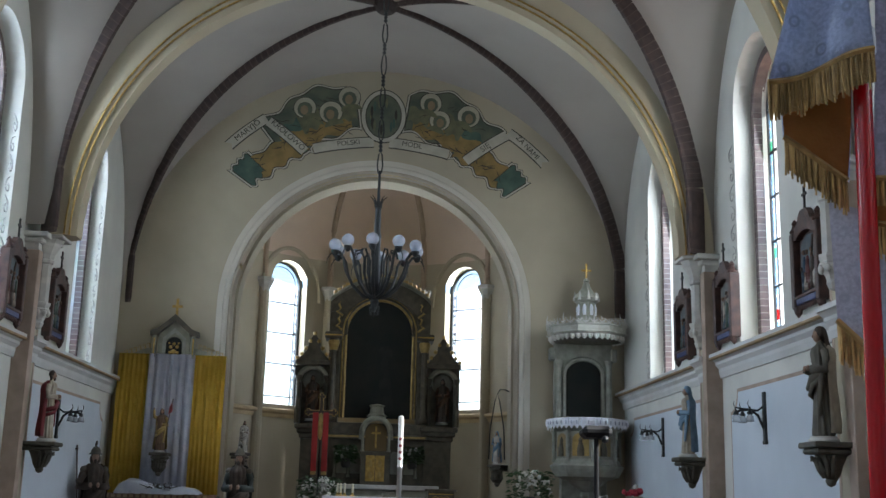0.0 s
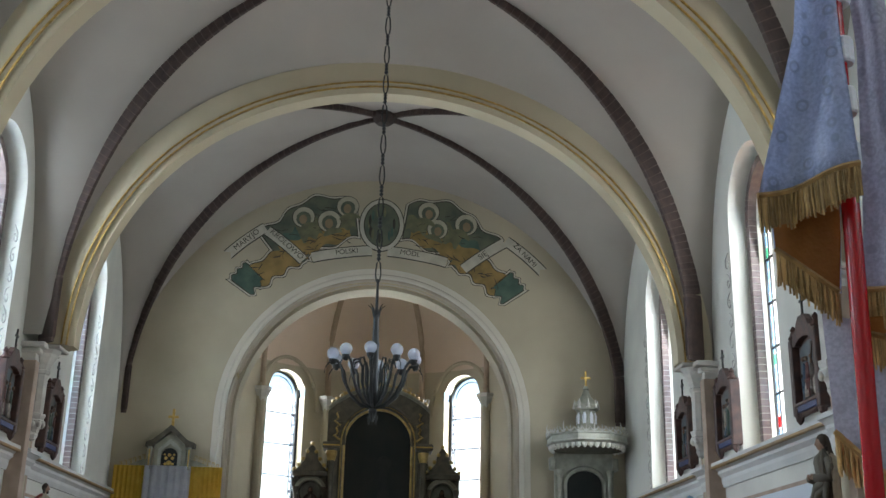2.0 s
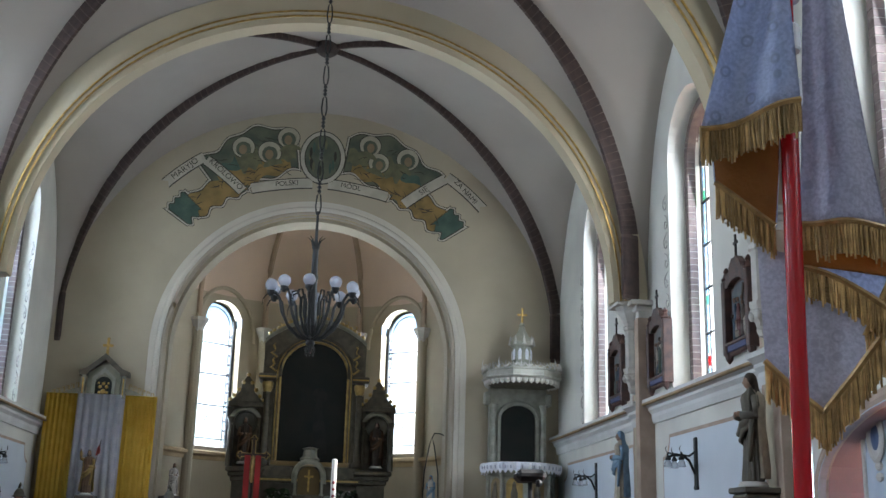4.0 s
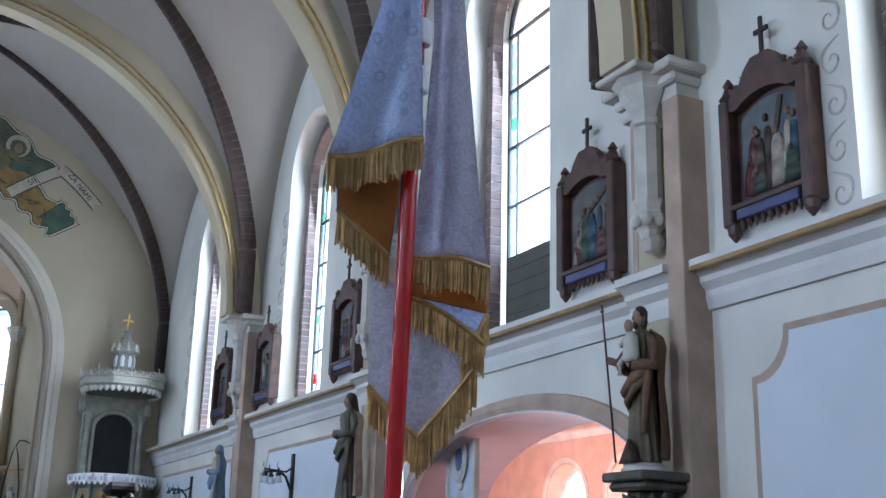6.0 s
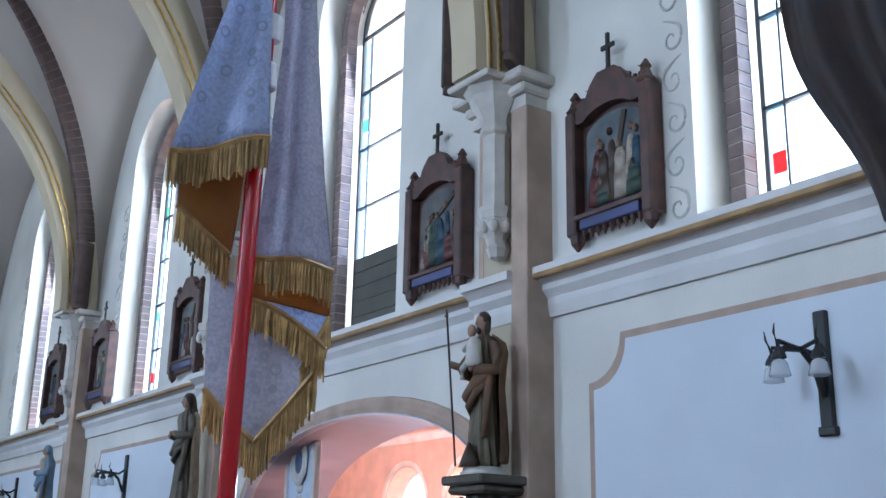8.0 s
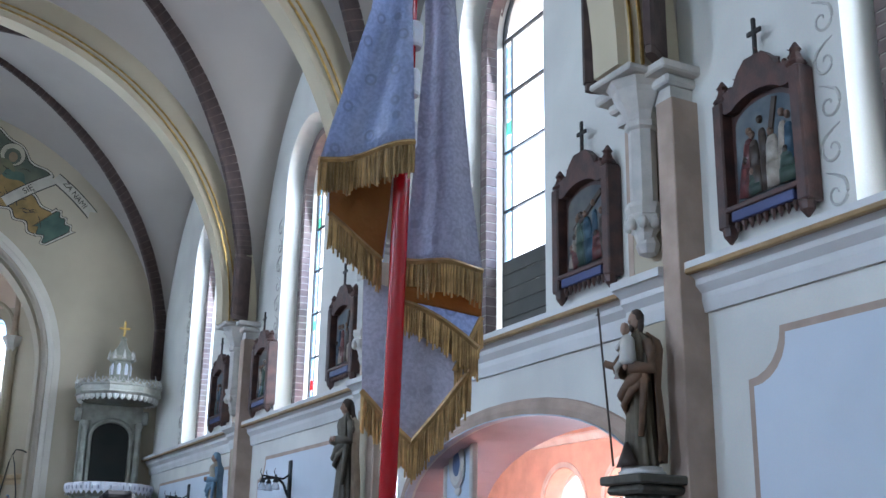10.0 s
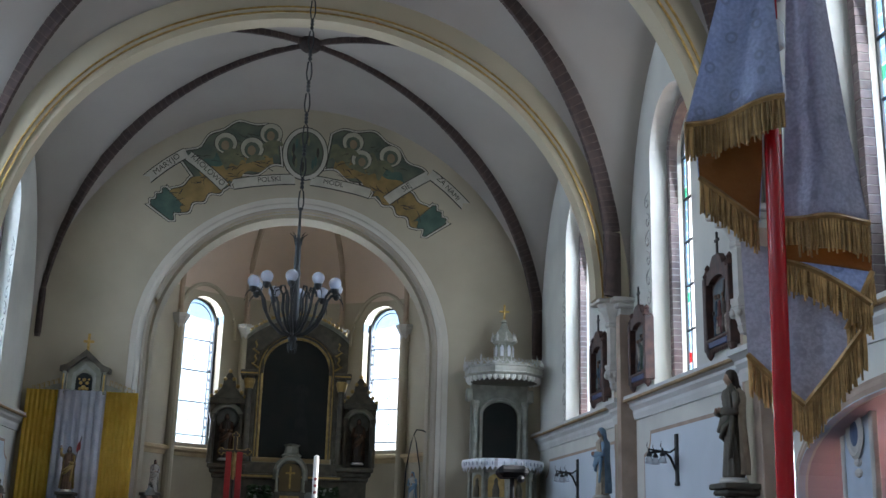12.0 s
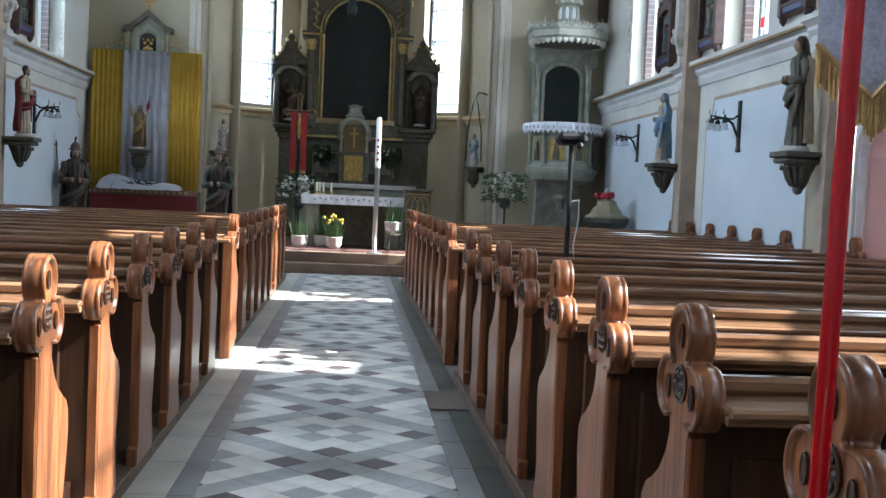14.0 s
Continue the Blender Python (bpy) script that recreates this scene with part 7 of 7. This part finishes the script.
pot_plant((-0.80, 19.9, 0.352), 0.14, "white pot with green spring leaves", None, 1)
pot_plant((-0.18, 19.8, 0.352), 0.14, "white pot with yellow daffodils", YPETAL, 2)
pot_plant((-0.40, 20.25, 0.352), 0.15, "white pot with narrow green leaves", None, 3)
t = thing("plant_stool", "small dark plant stool", "stool", (0.88, 20.0, 0.352))
part("stool_top", lathe(B(), [(0.16, 0.28), (0.16, 0.31)], 14), ALTARW, t)
for k in range(3):
    a = k * 2.1
    part("stool_leg", tube(B(), [(0.12 * math.cos(a), 0.12 * math.sin(a), 0.29), (0.15 * math.cos(a), 0.15 * math.sin(a), 0)], 0.015, 6), ALTARW, t)
pot_plant((0.88, 20.0, 0.662), 0.15, "white pot with green leaves on a stool", None, 4)

# reading desk with gilt arches
am = thing("ambo", "dark reading desk with a gilt intersecting-arch panel", "ambo", (1.32, 20.3, 0.34))
part("desk_body", box(B(), -0.24, 0.24, -0.18, 0.18, 0, 1.10, 0.012), ALTARW, am)
part("desk_top", box(B(), -0.28, 0.28, -0.24, 0.24, 1.10, 1.14, 0.01), ALTARW, am)
bm = B()
for c in (-0.1, 0.0, 0.1):
    sweep(bm, [((c + p[0], -0.185, p[1]), (0, -1, 0), Vector((p[0], 0, max(0, p[1] - 0.8))).normalized() if abs(p[0]) > 1e-6 else Vector((0, 0, 1))) for p in arch_line(0, 0.1, 0.55, 0.8, 0.2, 10)], [(-0.004, 0), (0.006, 0), (0.006, 0.014), (-0.004, 0.014)])
part("gilt_arches", bm, GOLD, am, "gilt intersecting arches")
part("gilt_border", box(box(B(), -0.22, 0.22, -0.188, -0.182, 1.04, 1.06), -0.22, 0.22, -0.188, -0.182, 0.5, 0.52), GOLD, am)

# baptismal font with flowers
fo = thing("font", "dark green font with a stepped lid and red flowers", "font", (4.55, 18.85, 0.34))
part("font_bowl", lathe(B(), [(0.22, 0), (0.2, 0.1), (0.12, 0.2), (0.12, 0.45), (0.34, 0.62), (0.40, 0.7), (0.40, 0.78)], 8), mat("dark_green_stone", (0.045, 0.06, 0.05), 0.45), fo)
part("font_lid", lathe(B(), [(0.38, 0.78), (0.36, 0.82), (0.30, 0.84), (0.24, 0.94), (0.18, 1.0), (0.17, 1.06), (0.1, 1.1)], 8), mat("grey_gilt_lid", (0.34, 0.30, 0.20), 0.5), fo)
rng = random.Random(9)
bm = B()
for _ in range(22):
    a = rng.uniform(0, 6.28)
    ball(bm, (0.17 * math.cos(a) * rng.uniform(0.5, 1.2), 0.12 * math.sin(a), 1.13 + rng.uniform(0, 0.08)), 0.04, 6)
tagged(part("red_blooms", bm, mat("red_petal", (0.40, 0.02, 0.05), 0.7), fo, "red flower wreath"), kind="stuff")
part("lid_finial", ball(B(), (0, 0, 1.24), 0.06, 8), ivory, fo)

# loudspeaker on a stand
sp = thing("speaker_stand", "black tubular stand in the cross aisle", "stand", (1.83, 8.62, 0.0))
part("pole", lathe(B(), [(0.022, 0.1), (0.022, 1.2), (0.018, 1.21), (0.018, 1.86)], 10), mat("black_plastic", (0.012, 0.012, 0.014), 0.6, spec=0.2), sp)
for k in range(3):
    a = k * 2.094 + 0.4
    part("leg", tube(B(), [(0, 0, 0.45), (0.3 * math.cos(a), 0.3 * math.sin(a), 0.012)], 0.012, 6), IRON, sp)
    part("rubber_foot", ball(B(), (0.3 * math.cos(a), 0.3 * math.sin(a), 0.014), 0.018, 6), IRON, sp)
bx = thing("projector", "small black device tilted on top of the stand", "projector", (1.83, 8.62, 1.86))
part("case", box(B(), -0.12, 0.12, -0.09, 0.11, -0.01, 0.085, 0.035, m=Matrix.Rotation(radians(-4), 4, "X")), MATS["black_plastic"], bx)
part("knob", ball(B(), (0.05, -0.1, -0.02), 0.03, 8), MATS["black_plastic"], bx)
cb = thing("cable", "thin white cable hanging from the stand", "cable", (1.83, 8.62, 0))
part("wire", tube(B(), [(0.02, 0, 1.4), (0.08, -0.01, 1.42), (0.08, -0.01, 1.25), (0.05, 0, 1.05), (0.09, 0, 0.7), (0.04, 0, 0.2)], 0.005, 6), WHITE, cb)


# ---- banner on a red pole beside the pews ----
def brocade(name, low, high, figure_tone):
    """Woven cloth with small round motifs."""
    m = bpy.data.materials.new(name)
    m.use_nodes = True
    n, l = m.node_tree.nodes, m.node_tree.links
    b = n["Principled BSDF"]
    b.inputs["Roughness"].default_value = 0.42
    b.inputs["Sheen Weight"].default_value = 0.3
    tc, vo, no = n.new("ShaderNodeTexCoord"), n.new("ShaderNodeTexVoronoi"), n.new("ShaderNodeTexNoise")
    vo.inputs["Scale"].default_value = 26
    vo.inputs["Randomness"].default_value = 0.75
    no.inputs["Scale"].default_value = 160
    no.inputs["Detail"].default_value = 4
    l.new(tc.outputs["Object"], vo.inputs["Vector"])
    l.new(tc.outputs["Object"], no.inputs["Vector"])
    r1, r2, mx = n.new("ShaderNodeValToRGB"), n.new("ShaderNodeValToRGB"), n.new("ShaderNodeMix")
    r1.color_ramp.elements[0].position, r1.color_ramp.elements[0].color = 0.14, (0, 0, 0, 1)
    r1.color_ramp.elements[1].position, r1.color_ramp.elements[1].color = 0.20, (1, 1, 1, 1)
    for p, c in ((0.25, 1.0), (0.31, 0.0), (0.9, 0.0)):
        e = r1.color_ramp.elements.new(p)
        e.color = (c, c, c, 1)
    l.new(vo.outputs["Distance"], r1.inputs["Fac"])
    r2.color_ramp.elements[0].position, r2.color_ramp.elements[0].color = 0.38, (*low, 1)
    r2.color_ramp.elements[1].position, r2.color_ramp.elements[1].color = 0.62, (*high, 1)
    l.new(no.outputs["Fac"], r2.inputs["Fac"])
    mul = n.new("ShaderNodeMath")
    mul.operation = "MULTIPLY"
    l.new(r1.outputs["Color"], mul.inputs[0])
    l.new(no.outputs["Fac"], mul.inputs[1])
    mx.data_type = "RGBA"
    mx.inputs["B"].default_value = (*figure_tone, 1)
    l.new(mul.outputs[0], mx.inputs["Factor"])
    l.new(r2.outputs["Color"], mx.inputs["A"])
    l.new(mx.outputs["Result"], b.inputs["Base Color"])
    bp = n.new("ShaderNodeBump")
    bp.inputs["Strength"].default_value, bp.inputs["Distance"].default_value = 0.3, 0.003
    l.new(no.outputs["Fac"], bp.inputs["Height"])
    l.new(bp.outputs["Normal"], b.inputs["Normal"])
    return m


BROC = brocade("pale_blue_brocade", (0.40, 0.48, 0.70), (0.55, 0.63, 0.86), (0.20, 0.24, 0.40))
# greyer, darker copy of BROC: shade put into the rear cloth's colour
BROC_SHADED = brocade("lilac_grey_brocade", (0.34, 0.34, 0.43), (0.45, 0.45, 0.55), (0.24, 0.24, 0.31))
LINING = mat("orange_lining", (0.42, 0.17, 0.03), 0.6, c2=(0.32, 0.12, 0.02), scale=12, fine=150)
FRINGED = mat("gold_fringe_netting", (0.36, 0.235, 0.095), 0.6, 0.1, scale=60, fine=300, bump=0.5)
FRINGE = mat("gold_fringe", (0.56, 0.37, 0.15), 0.4, 0.35, c2=(0.33, 0.21, 0.08), scale=40, fine=200, island=0.55)
FB = Vector((0.85, 1.6, 2.01))
FU = Vector((math.cos(radians(26)), -math.sin(radians(26)), 0))
FN = Vector((-math.sin(radians(26)), -math.cos(radians(26)), 0))      # towards the aisle behind


def fp(u, w, d=0.0):
    """A point of the banner: across, up and towards the viewer from the pole."""
    return FB + FU * u + Vector((0, 0, w * 1.04)) + FN * d


def cloth(name, rows, m_, parent, waves=2.0, amp=0.012, ph=0.0, n=28, label="", lining=None):
    """Rows of (u0, w0, u1, w1, d0, d1) from top to hem, pleated between."""
    bm = B()
    grid = []
    m2 = 8
    dense = []
    for a, b in zip(rows, rows[1:]):
        for k in range(m2):
            dense.append([x + (y - x) * k / m2 for x, y in zip(a, b)])
    dense.append(list(rows[-1]))
    for r, (u0, w0, u1, w1, d0, d1) in enumerate(dense):
        g = []
        for i in range(n + 1):
            k = i / n
            f = amp * (0.5 + 0.5 * r / len(dense)) * math.sin(2 * math.pi * waves * k + ph + r * 0.03)
            g.append(bm.verts.new(fp(u0 + (u1 - u0) * k, w0 + (w1 - w0) * k - 0.0 * f, d0 + (d1 - d0) * k + f)))
        grid.append(g)
    for a, b in zip(grid, grid[1:]):
        for i in range(n):
            bm.faces.new((a[i], a[i + 1], b[i + 1], b[i]))
    hem = [v.co.copy() for v in grid[-1]]
    bmesh.ops.solidify(bm, geom=bm.faces[:], thickness=0.0025)
    part(name, bm, m_, parent, label, True)
    return hem


def fringe(hem, length, parent, seed=0, step=0.0032, lean=0.0):
    """Bullion threads hanging from a hem."""
    rng = random.Random(seed)
    bm = B()
    for a, b in zip(hem, hem[1:]):
        n = max(1, int((b - a).length / step))
        for i in range(n):
            p = a.lerp(b, (i + rng.random() * 0.5) / n)
            L = length * rng.uniform(0.86, 1.08)
            q = p + Vector((rng.uniform(-1, 1) * 0.003 + lean * L, rng.uniform(-1, 1) * 0.003, -L))
            mid = p.lerp(q, 0.5) + Vector((rng.uniform(-1, 1), rng.uniform(-1, 1), 0)) * 0.0015
            tube(bm, [p + FN * 0.003, mid + FN * (0.003 + rng.uniform(0, 0.002)), q + FN * 0.003], 0.0020, 5, 0.0019)
    tagged(part("fringe", bm, FRINGE, parent, "gold bullion fringe"), kind="stuff")
    bk = B()
    for a, b in zip(hem, hem[1:]):
        v = [bk.verts.new(q - FN * 0.001) for q in (a, b, b + Vector((lean * length * 0.86, 0, -length * 0.86)), a + Vector((lean * length * 0.86, 0, -length * 0.86)))]
        bk.faces.new(v)
    bmesh.ops.remove_doubles(bk, verts=bk.verts, dist=0.0001)
    bmesh.ops.solidify(bk, geom=bk.faces[:], thickness=0.0012)
    part("fringe_netting", bk, FRINGED, parent, "dense gold thread netting")
    bd = B()
    tube(bd, [p + FN * 0.004 for p in hem], 0.005, 5)
    part("braid", bd, FRINGE, parent, "gold braid")


pole = thing("banner_pole", "glossy red banner pole standing beside the pew end", "pole", (0.815, 1.6, 0.0))
part("shaft", tube(B(), [(-0.002, 0, 0.0), (0.018, 0, 1.0), (0.04, 0, 2.3), (0.048, 0, 2.75)], 0.0145, 16), mat("glossy_red_paint", (0.40, 0.003, 0.008), 0.25, spread=0.05, coat=0.35, bump=0.02, spec=0.3), pole, "", True)
part("foot_clamp", box(B(), -0.02, 0.13, -0.02, 0.02, 0.30, 0.36, 0.006), IRON, pole, "black iron clamp")
fl = thing("banner", "pale blue brocade banner with gold fringe furled round a pole", "banner", (0, 0, 0))
# front fold: a cone open below
hem = cloth("front_fold", [(-0.015, 0.72, 0.01, 0.72, 0.03, 0.03), (-0.06, 0.307, 0.012, 0.307, 0.05, 0.035), (-0.14, 0.045, 0.022, 0.072, 0.02, 0.04)], BROC, fl, 1.0, 0.016, 2.2)
fringe(hem, 0.062, fl, 1)
hem = cloth("inner_lining", [(-0.05, 0.30, 0.0, 0.30, -0.01, -0.01), (-0.125, 0.02, -0.02, -0.02, -0.03, -0.02), (-0.123, -0.03, -0.03, -0.105, -0.035, -0.03)], LINING, fl, 0.5, 0.01, 1.0, label="orange lining")
fringe(hem, 0.06, fl, 2)
hem = cloth("inner_back", [(-0.055, 0.30, 0.0, 0.30, -0.02, -0.02), (-0.128, 0.02, -0.02, -0.02, -0.045, -0.03), (-0.126, -0.028, -0.028, -0.105, -0.047, -0.04)], BROC, fl, 0.5, 0.01, 1.0)
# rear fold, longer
hem = cloth("rear_fold", [(0.02, 0.72, 0.06, 0.72, -0.03, -0.03), (0.035, 0.307, 0.095, 0.307, -0.03, -0.03), (0.02, 0.06, 0.122, 0.03, -0.025, -0.03), (0.008, -0.105, 0.143, -0.118, -0.02, -0.03)], BROC_SHADED, fl, 1.0, 0.018, 3.6)
fringe(hem, 0.062, fl, 3)
hem = cloth("turned_edge", [(0.0, -0.15, 0.142, -0.15, -0.03, -0.045), (-0.004, -0.172, 0.142, -0.195, -0.032, -0.045)], LINING, fl, 0.5, 0.006, 0.4, label="orange lining")
hem2 = cloth("side_flap", [(0.0, -0.165, 0.142, -0.19, -0.04, -0.05), (0.03, -0.19, 0.136, -0.27, -0.04, -0.05)], BROC, fl, 0.5, 0.006, 0.4)
fringe([fp(-0.002 + 0.138 * k / 16, -0.176 - 0.075 * (k / 16) ** 1.6, -0.03) for k in range(17)], 0.055, fl, 4)
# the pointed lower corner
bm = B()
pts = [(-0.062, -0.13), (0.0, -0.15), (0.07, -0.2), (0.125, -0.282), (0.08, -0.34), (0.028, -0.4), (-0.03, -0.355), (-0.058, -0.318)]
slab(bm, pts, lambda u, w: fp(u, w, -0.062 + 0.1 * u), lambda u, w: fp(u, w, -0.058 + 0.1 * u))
part("lower_corner", bm, BROC_SHADED, fl, "lilac-grey reverse of the cloth")
lo = [(-0.058, -0.318), (-0.015, -0.362), (0.028, -0.4), (0.075, -0.345), (0.125, -0.282)]
fringe([fp(u, w, -0.055 + 0.1 * u) for u, w in lo[:3]], 0.062, fl, 5)
fringe([fp(u, w, -0.055 + 0.1 * u) for u, w in lo[2:]], 0.066, fl, 6)
fringe([fp(0.142 - 0.015 * k, -0.195 - 0.03 * k, -0.05) for k in range(4)], 0.06, fl, 7)
for k, w in enumerate((0.29, 0.2, 0.105, 0.40)):
    part("pole_loop", lathe(B(), [(0.0165, -0.024), (0.019, -0.02), (0.019, 0.02), (0.0165, 0.024)], 14, (0.853 + 0.014 * (w / 0.4) * 1.0, 1.6, 2.01 + w * 1.04)), WHITE, fl, "white cloth loop")

# a second, dark banner farther along the pews
db = thing("dark_banner", "dark furled banner hanging in shade", "banner", (0, 0, 0))
bm = B()
# the shadow it hangs in is put into this cloth's dark colour
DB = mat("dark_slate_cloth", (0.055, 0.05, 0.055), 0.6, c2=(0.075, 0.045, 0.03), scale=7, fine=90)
rows = []
for k in range(25):
    q = k / 24
    z = 2.95 - 0.98 * q
    y0 = 1.45 - 0.32 * q ** 0.8 - 0.03 * math.sin(q * 9)
    y1 = 0.95 + 0.05 * math.sin(q * 5)
    if q > 0.93:
        y0 -= 0.06
    rows.append([bm.verts.new((1.9 + 0.03 * math.sin(i * 0.9 + q * 2), y0 + (y1 - y0) * i / 16, z + 0.06 * (i / 16) * q)) for i in range(17)])
for a, b in zip(rows, rows[1:]):
    for i in range(16):
        bm.faces.new((a[i], a[i + 1], b[i + 1], b[i]))
hem = [v.co.copy() for v in rows[-1]]
bmesh.ops.solidify(bm, geom=bm.faces[:], thickness=0.01)
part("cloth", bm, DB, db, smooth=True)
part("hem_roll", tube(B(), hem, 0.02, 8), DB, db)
t = thing("dark_banner_pole", "dark wooden pole of the second banner", "pole", (1.93, 1.0, 0))
part("shaft", tube(B(), [(0, 0, 0.07), (0, 0, 3.0)], 0.014, 10), ALTARW, t)

# ---- aisle tiles, laid diagonally ----
DT = 0.236
TILE_W = mat("pale_floor_tile", (0.62, 0.61, 0.565), 0.5, c2=(0.50, 0.49, 0.46), scale=6, fine=80, bump=0.06, island=0.12)
TILE_G = mat("grey_floor_tile_b", (0.25, 0.25, 0.24), 0.42, c2=(0.20, 0.20, 0.195), scale=6, fine=80, bump=0.06, island=0.15)
TILE_M = mat("maroon_floor_tile", (0.062, 0.030, 0.028), 0.5, c2=(0.042, 0.024, 0.022), scale=6, fine=80, bump=0.06, island=0.2)
aisle = tagged(new("floor_tiles"), "diagonal pale, grey and maroon aisle tiles", "floor", kind="structure")
X0, X1, XC = -0.558, 0.668, 0.055


def tile_kind(i, j):
    a, b = ((i + j) // 2) % 6, ((i - j) // 2) % 6
    if a in (1, 5) and b in (1, 5):
        return TILE_M
    if a == 0 or b == 0:
        return TILE_G
    if (a, b) in ((2, 3), (4, 3), (3, 2), (3, 4)):
        return TILE_G
    return TILE_W


shared = {}
rest = {m_.name: B() for m_ in (TILE_W, TILE_G, TILE_M)}
count = 0
for j in range(-8, int(Y_STEP / DT * 2) + 2):
    for i in range(-7, 8):
        if (i + j) % 2:
            continue
        cx_, cy_ = XC + i * DT / 2, j * DT / 2
        q = DT / 2 - 0.002
        pts = [(cx_ - q, cy_), (cx_, cy_ - q), (cx_ + q, cy_), (cx_, cy_ + q)]
        if cx_ + q < X0 or cx_ - q > X1:
            continue
        m_ = tile_kind(i, j)
        cut = cx_ - q < X0 or cx_ + q > X1 or cy_ + q > Y_STEP
        near = 4.2 < cy_ < 10.5
        if cut:
            def clip(ps, ax, lim, keep):
                out = []
                for a, b in zip(ps, ps[1:] + ps[:1]):
                    ina, inb = keep(a[ax]), keep(b[ax])
                    if ina:
                        out.append(a)
                    if ina != inb:
                        k = (lim - a[ax]) / (b[ax] - a[ax])
                        out.append((a[0] + (b[0] - a[0]) * k, a[1] + (b[1] - a[1]) * k))
                return out
            for ax, lim, keep in ((0, X0, lambda v: v >= X0), (0, X1, lambda v: v <= X1), (1, Y_STEP, lambda v: v <= Y_STEP)):
                if len(pts) > 2:
                    pts = clip(pts, ax, lim, keep)
            if len(pts) < 3:
                continue
        if near and not cut and count < 300:
            if m_.name not in shared:
                shared[m_.name] = mesh_of(slab(B(), [(-q, 0), (0, -q), (q, 0), (0, q)], lambda u, v: (u, v, -0.012), lambda u, v: (u, v, 0.0)), "tile", m_)
            ob = new("tile", shared[m_.name])
            ob.parent = aisle
            ob.location = (cx_, cy_, 0.0006 * ((i * 7 + j * 3) % 4))
            count += 1
        else:
            slab(rest[m_.name], pts, lambda u, v: (u, v, -0.012), lambda u, v: (u, v, 0.0006 * ((i * 7 + j * 3) % 4)))
for m_ in (TILE_W, TILE_G, TILE_M):
    tagged(part("further_tiles", rest[m_.name], m_, aisle), kind="stuff")
structure("floor_grate", box(B(), 0.67, 0.925, 7.1, 7.75, 0.005, 0.012), mat("brown_grate_stone", (0.17, 0.14, 0.12), 0.7, scale=30, fine=200, bump=0.5), "brown rough inlet in the stone strip", "grate")

# painted board with an oval, standing in the chapel doorway
ov = thing("painted_board", "pale blue ornamented board with an oval standing in the doorway", "board", (5.3, 9.6, 0.0), -90)
part("foot", box(B(), -0.3, 0.3, -0.2, 0.2, -0.012, 0.06, 0.01), BRK, ov)
part("backing", box(B(), -0.26, 0.26, -0.03, 0.03, 0.06, 2.95, 0.01), mat("pale_blue_board_paint", (0.50, 0.57, 0.66), 0.7, c2=(0.42, 0.49, 0.58), scale=5), ov)
for s in (-1, 1):
    part("edge_moulding", box(B(), s * 0.27 - 0.03, s * 0.27 + 0.03, -0.05, 0.02, 0.06, 2.95, 0.012), STONE, ov)
part("frame", lathe(B(), [(0.13, 0.0), (0.15, 0.025), (0.13, 0.045), (0.11, 0.03)], 20, sy=1.6, m=Matrix.Translation((0, -0.03, 2.42)) @ Matrix.Rotation(radians(90), 4, "X")), STONE, ov)
part("field", lathe(B(), [(0.115, 0.0), (0.115, 0.022), (0.05, 0.035), (0.01, 0.04)], 20, sy=1.6, m=Matrix.Translation((0, -0.03, 2.42)) @ Matrix.Rotation(radians(90), 4, "X")), mat("dull_blue_enamel", (0.08, 0.12, 0.22), 0.4), ov, "dull blue oval")
for z in (2.16, 2.06, 2.7):
    part("leaf_ornament", ball(B(), (0, -0.035, z), 0.045, 8, sx=1.6, sy=0.5), STONE, ov, "pale carved leaf")
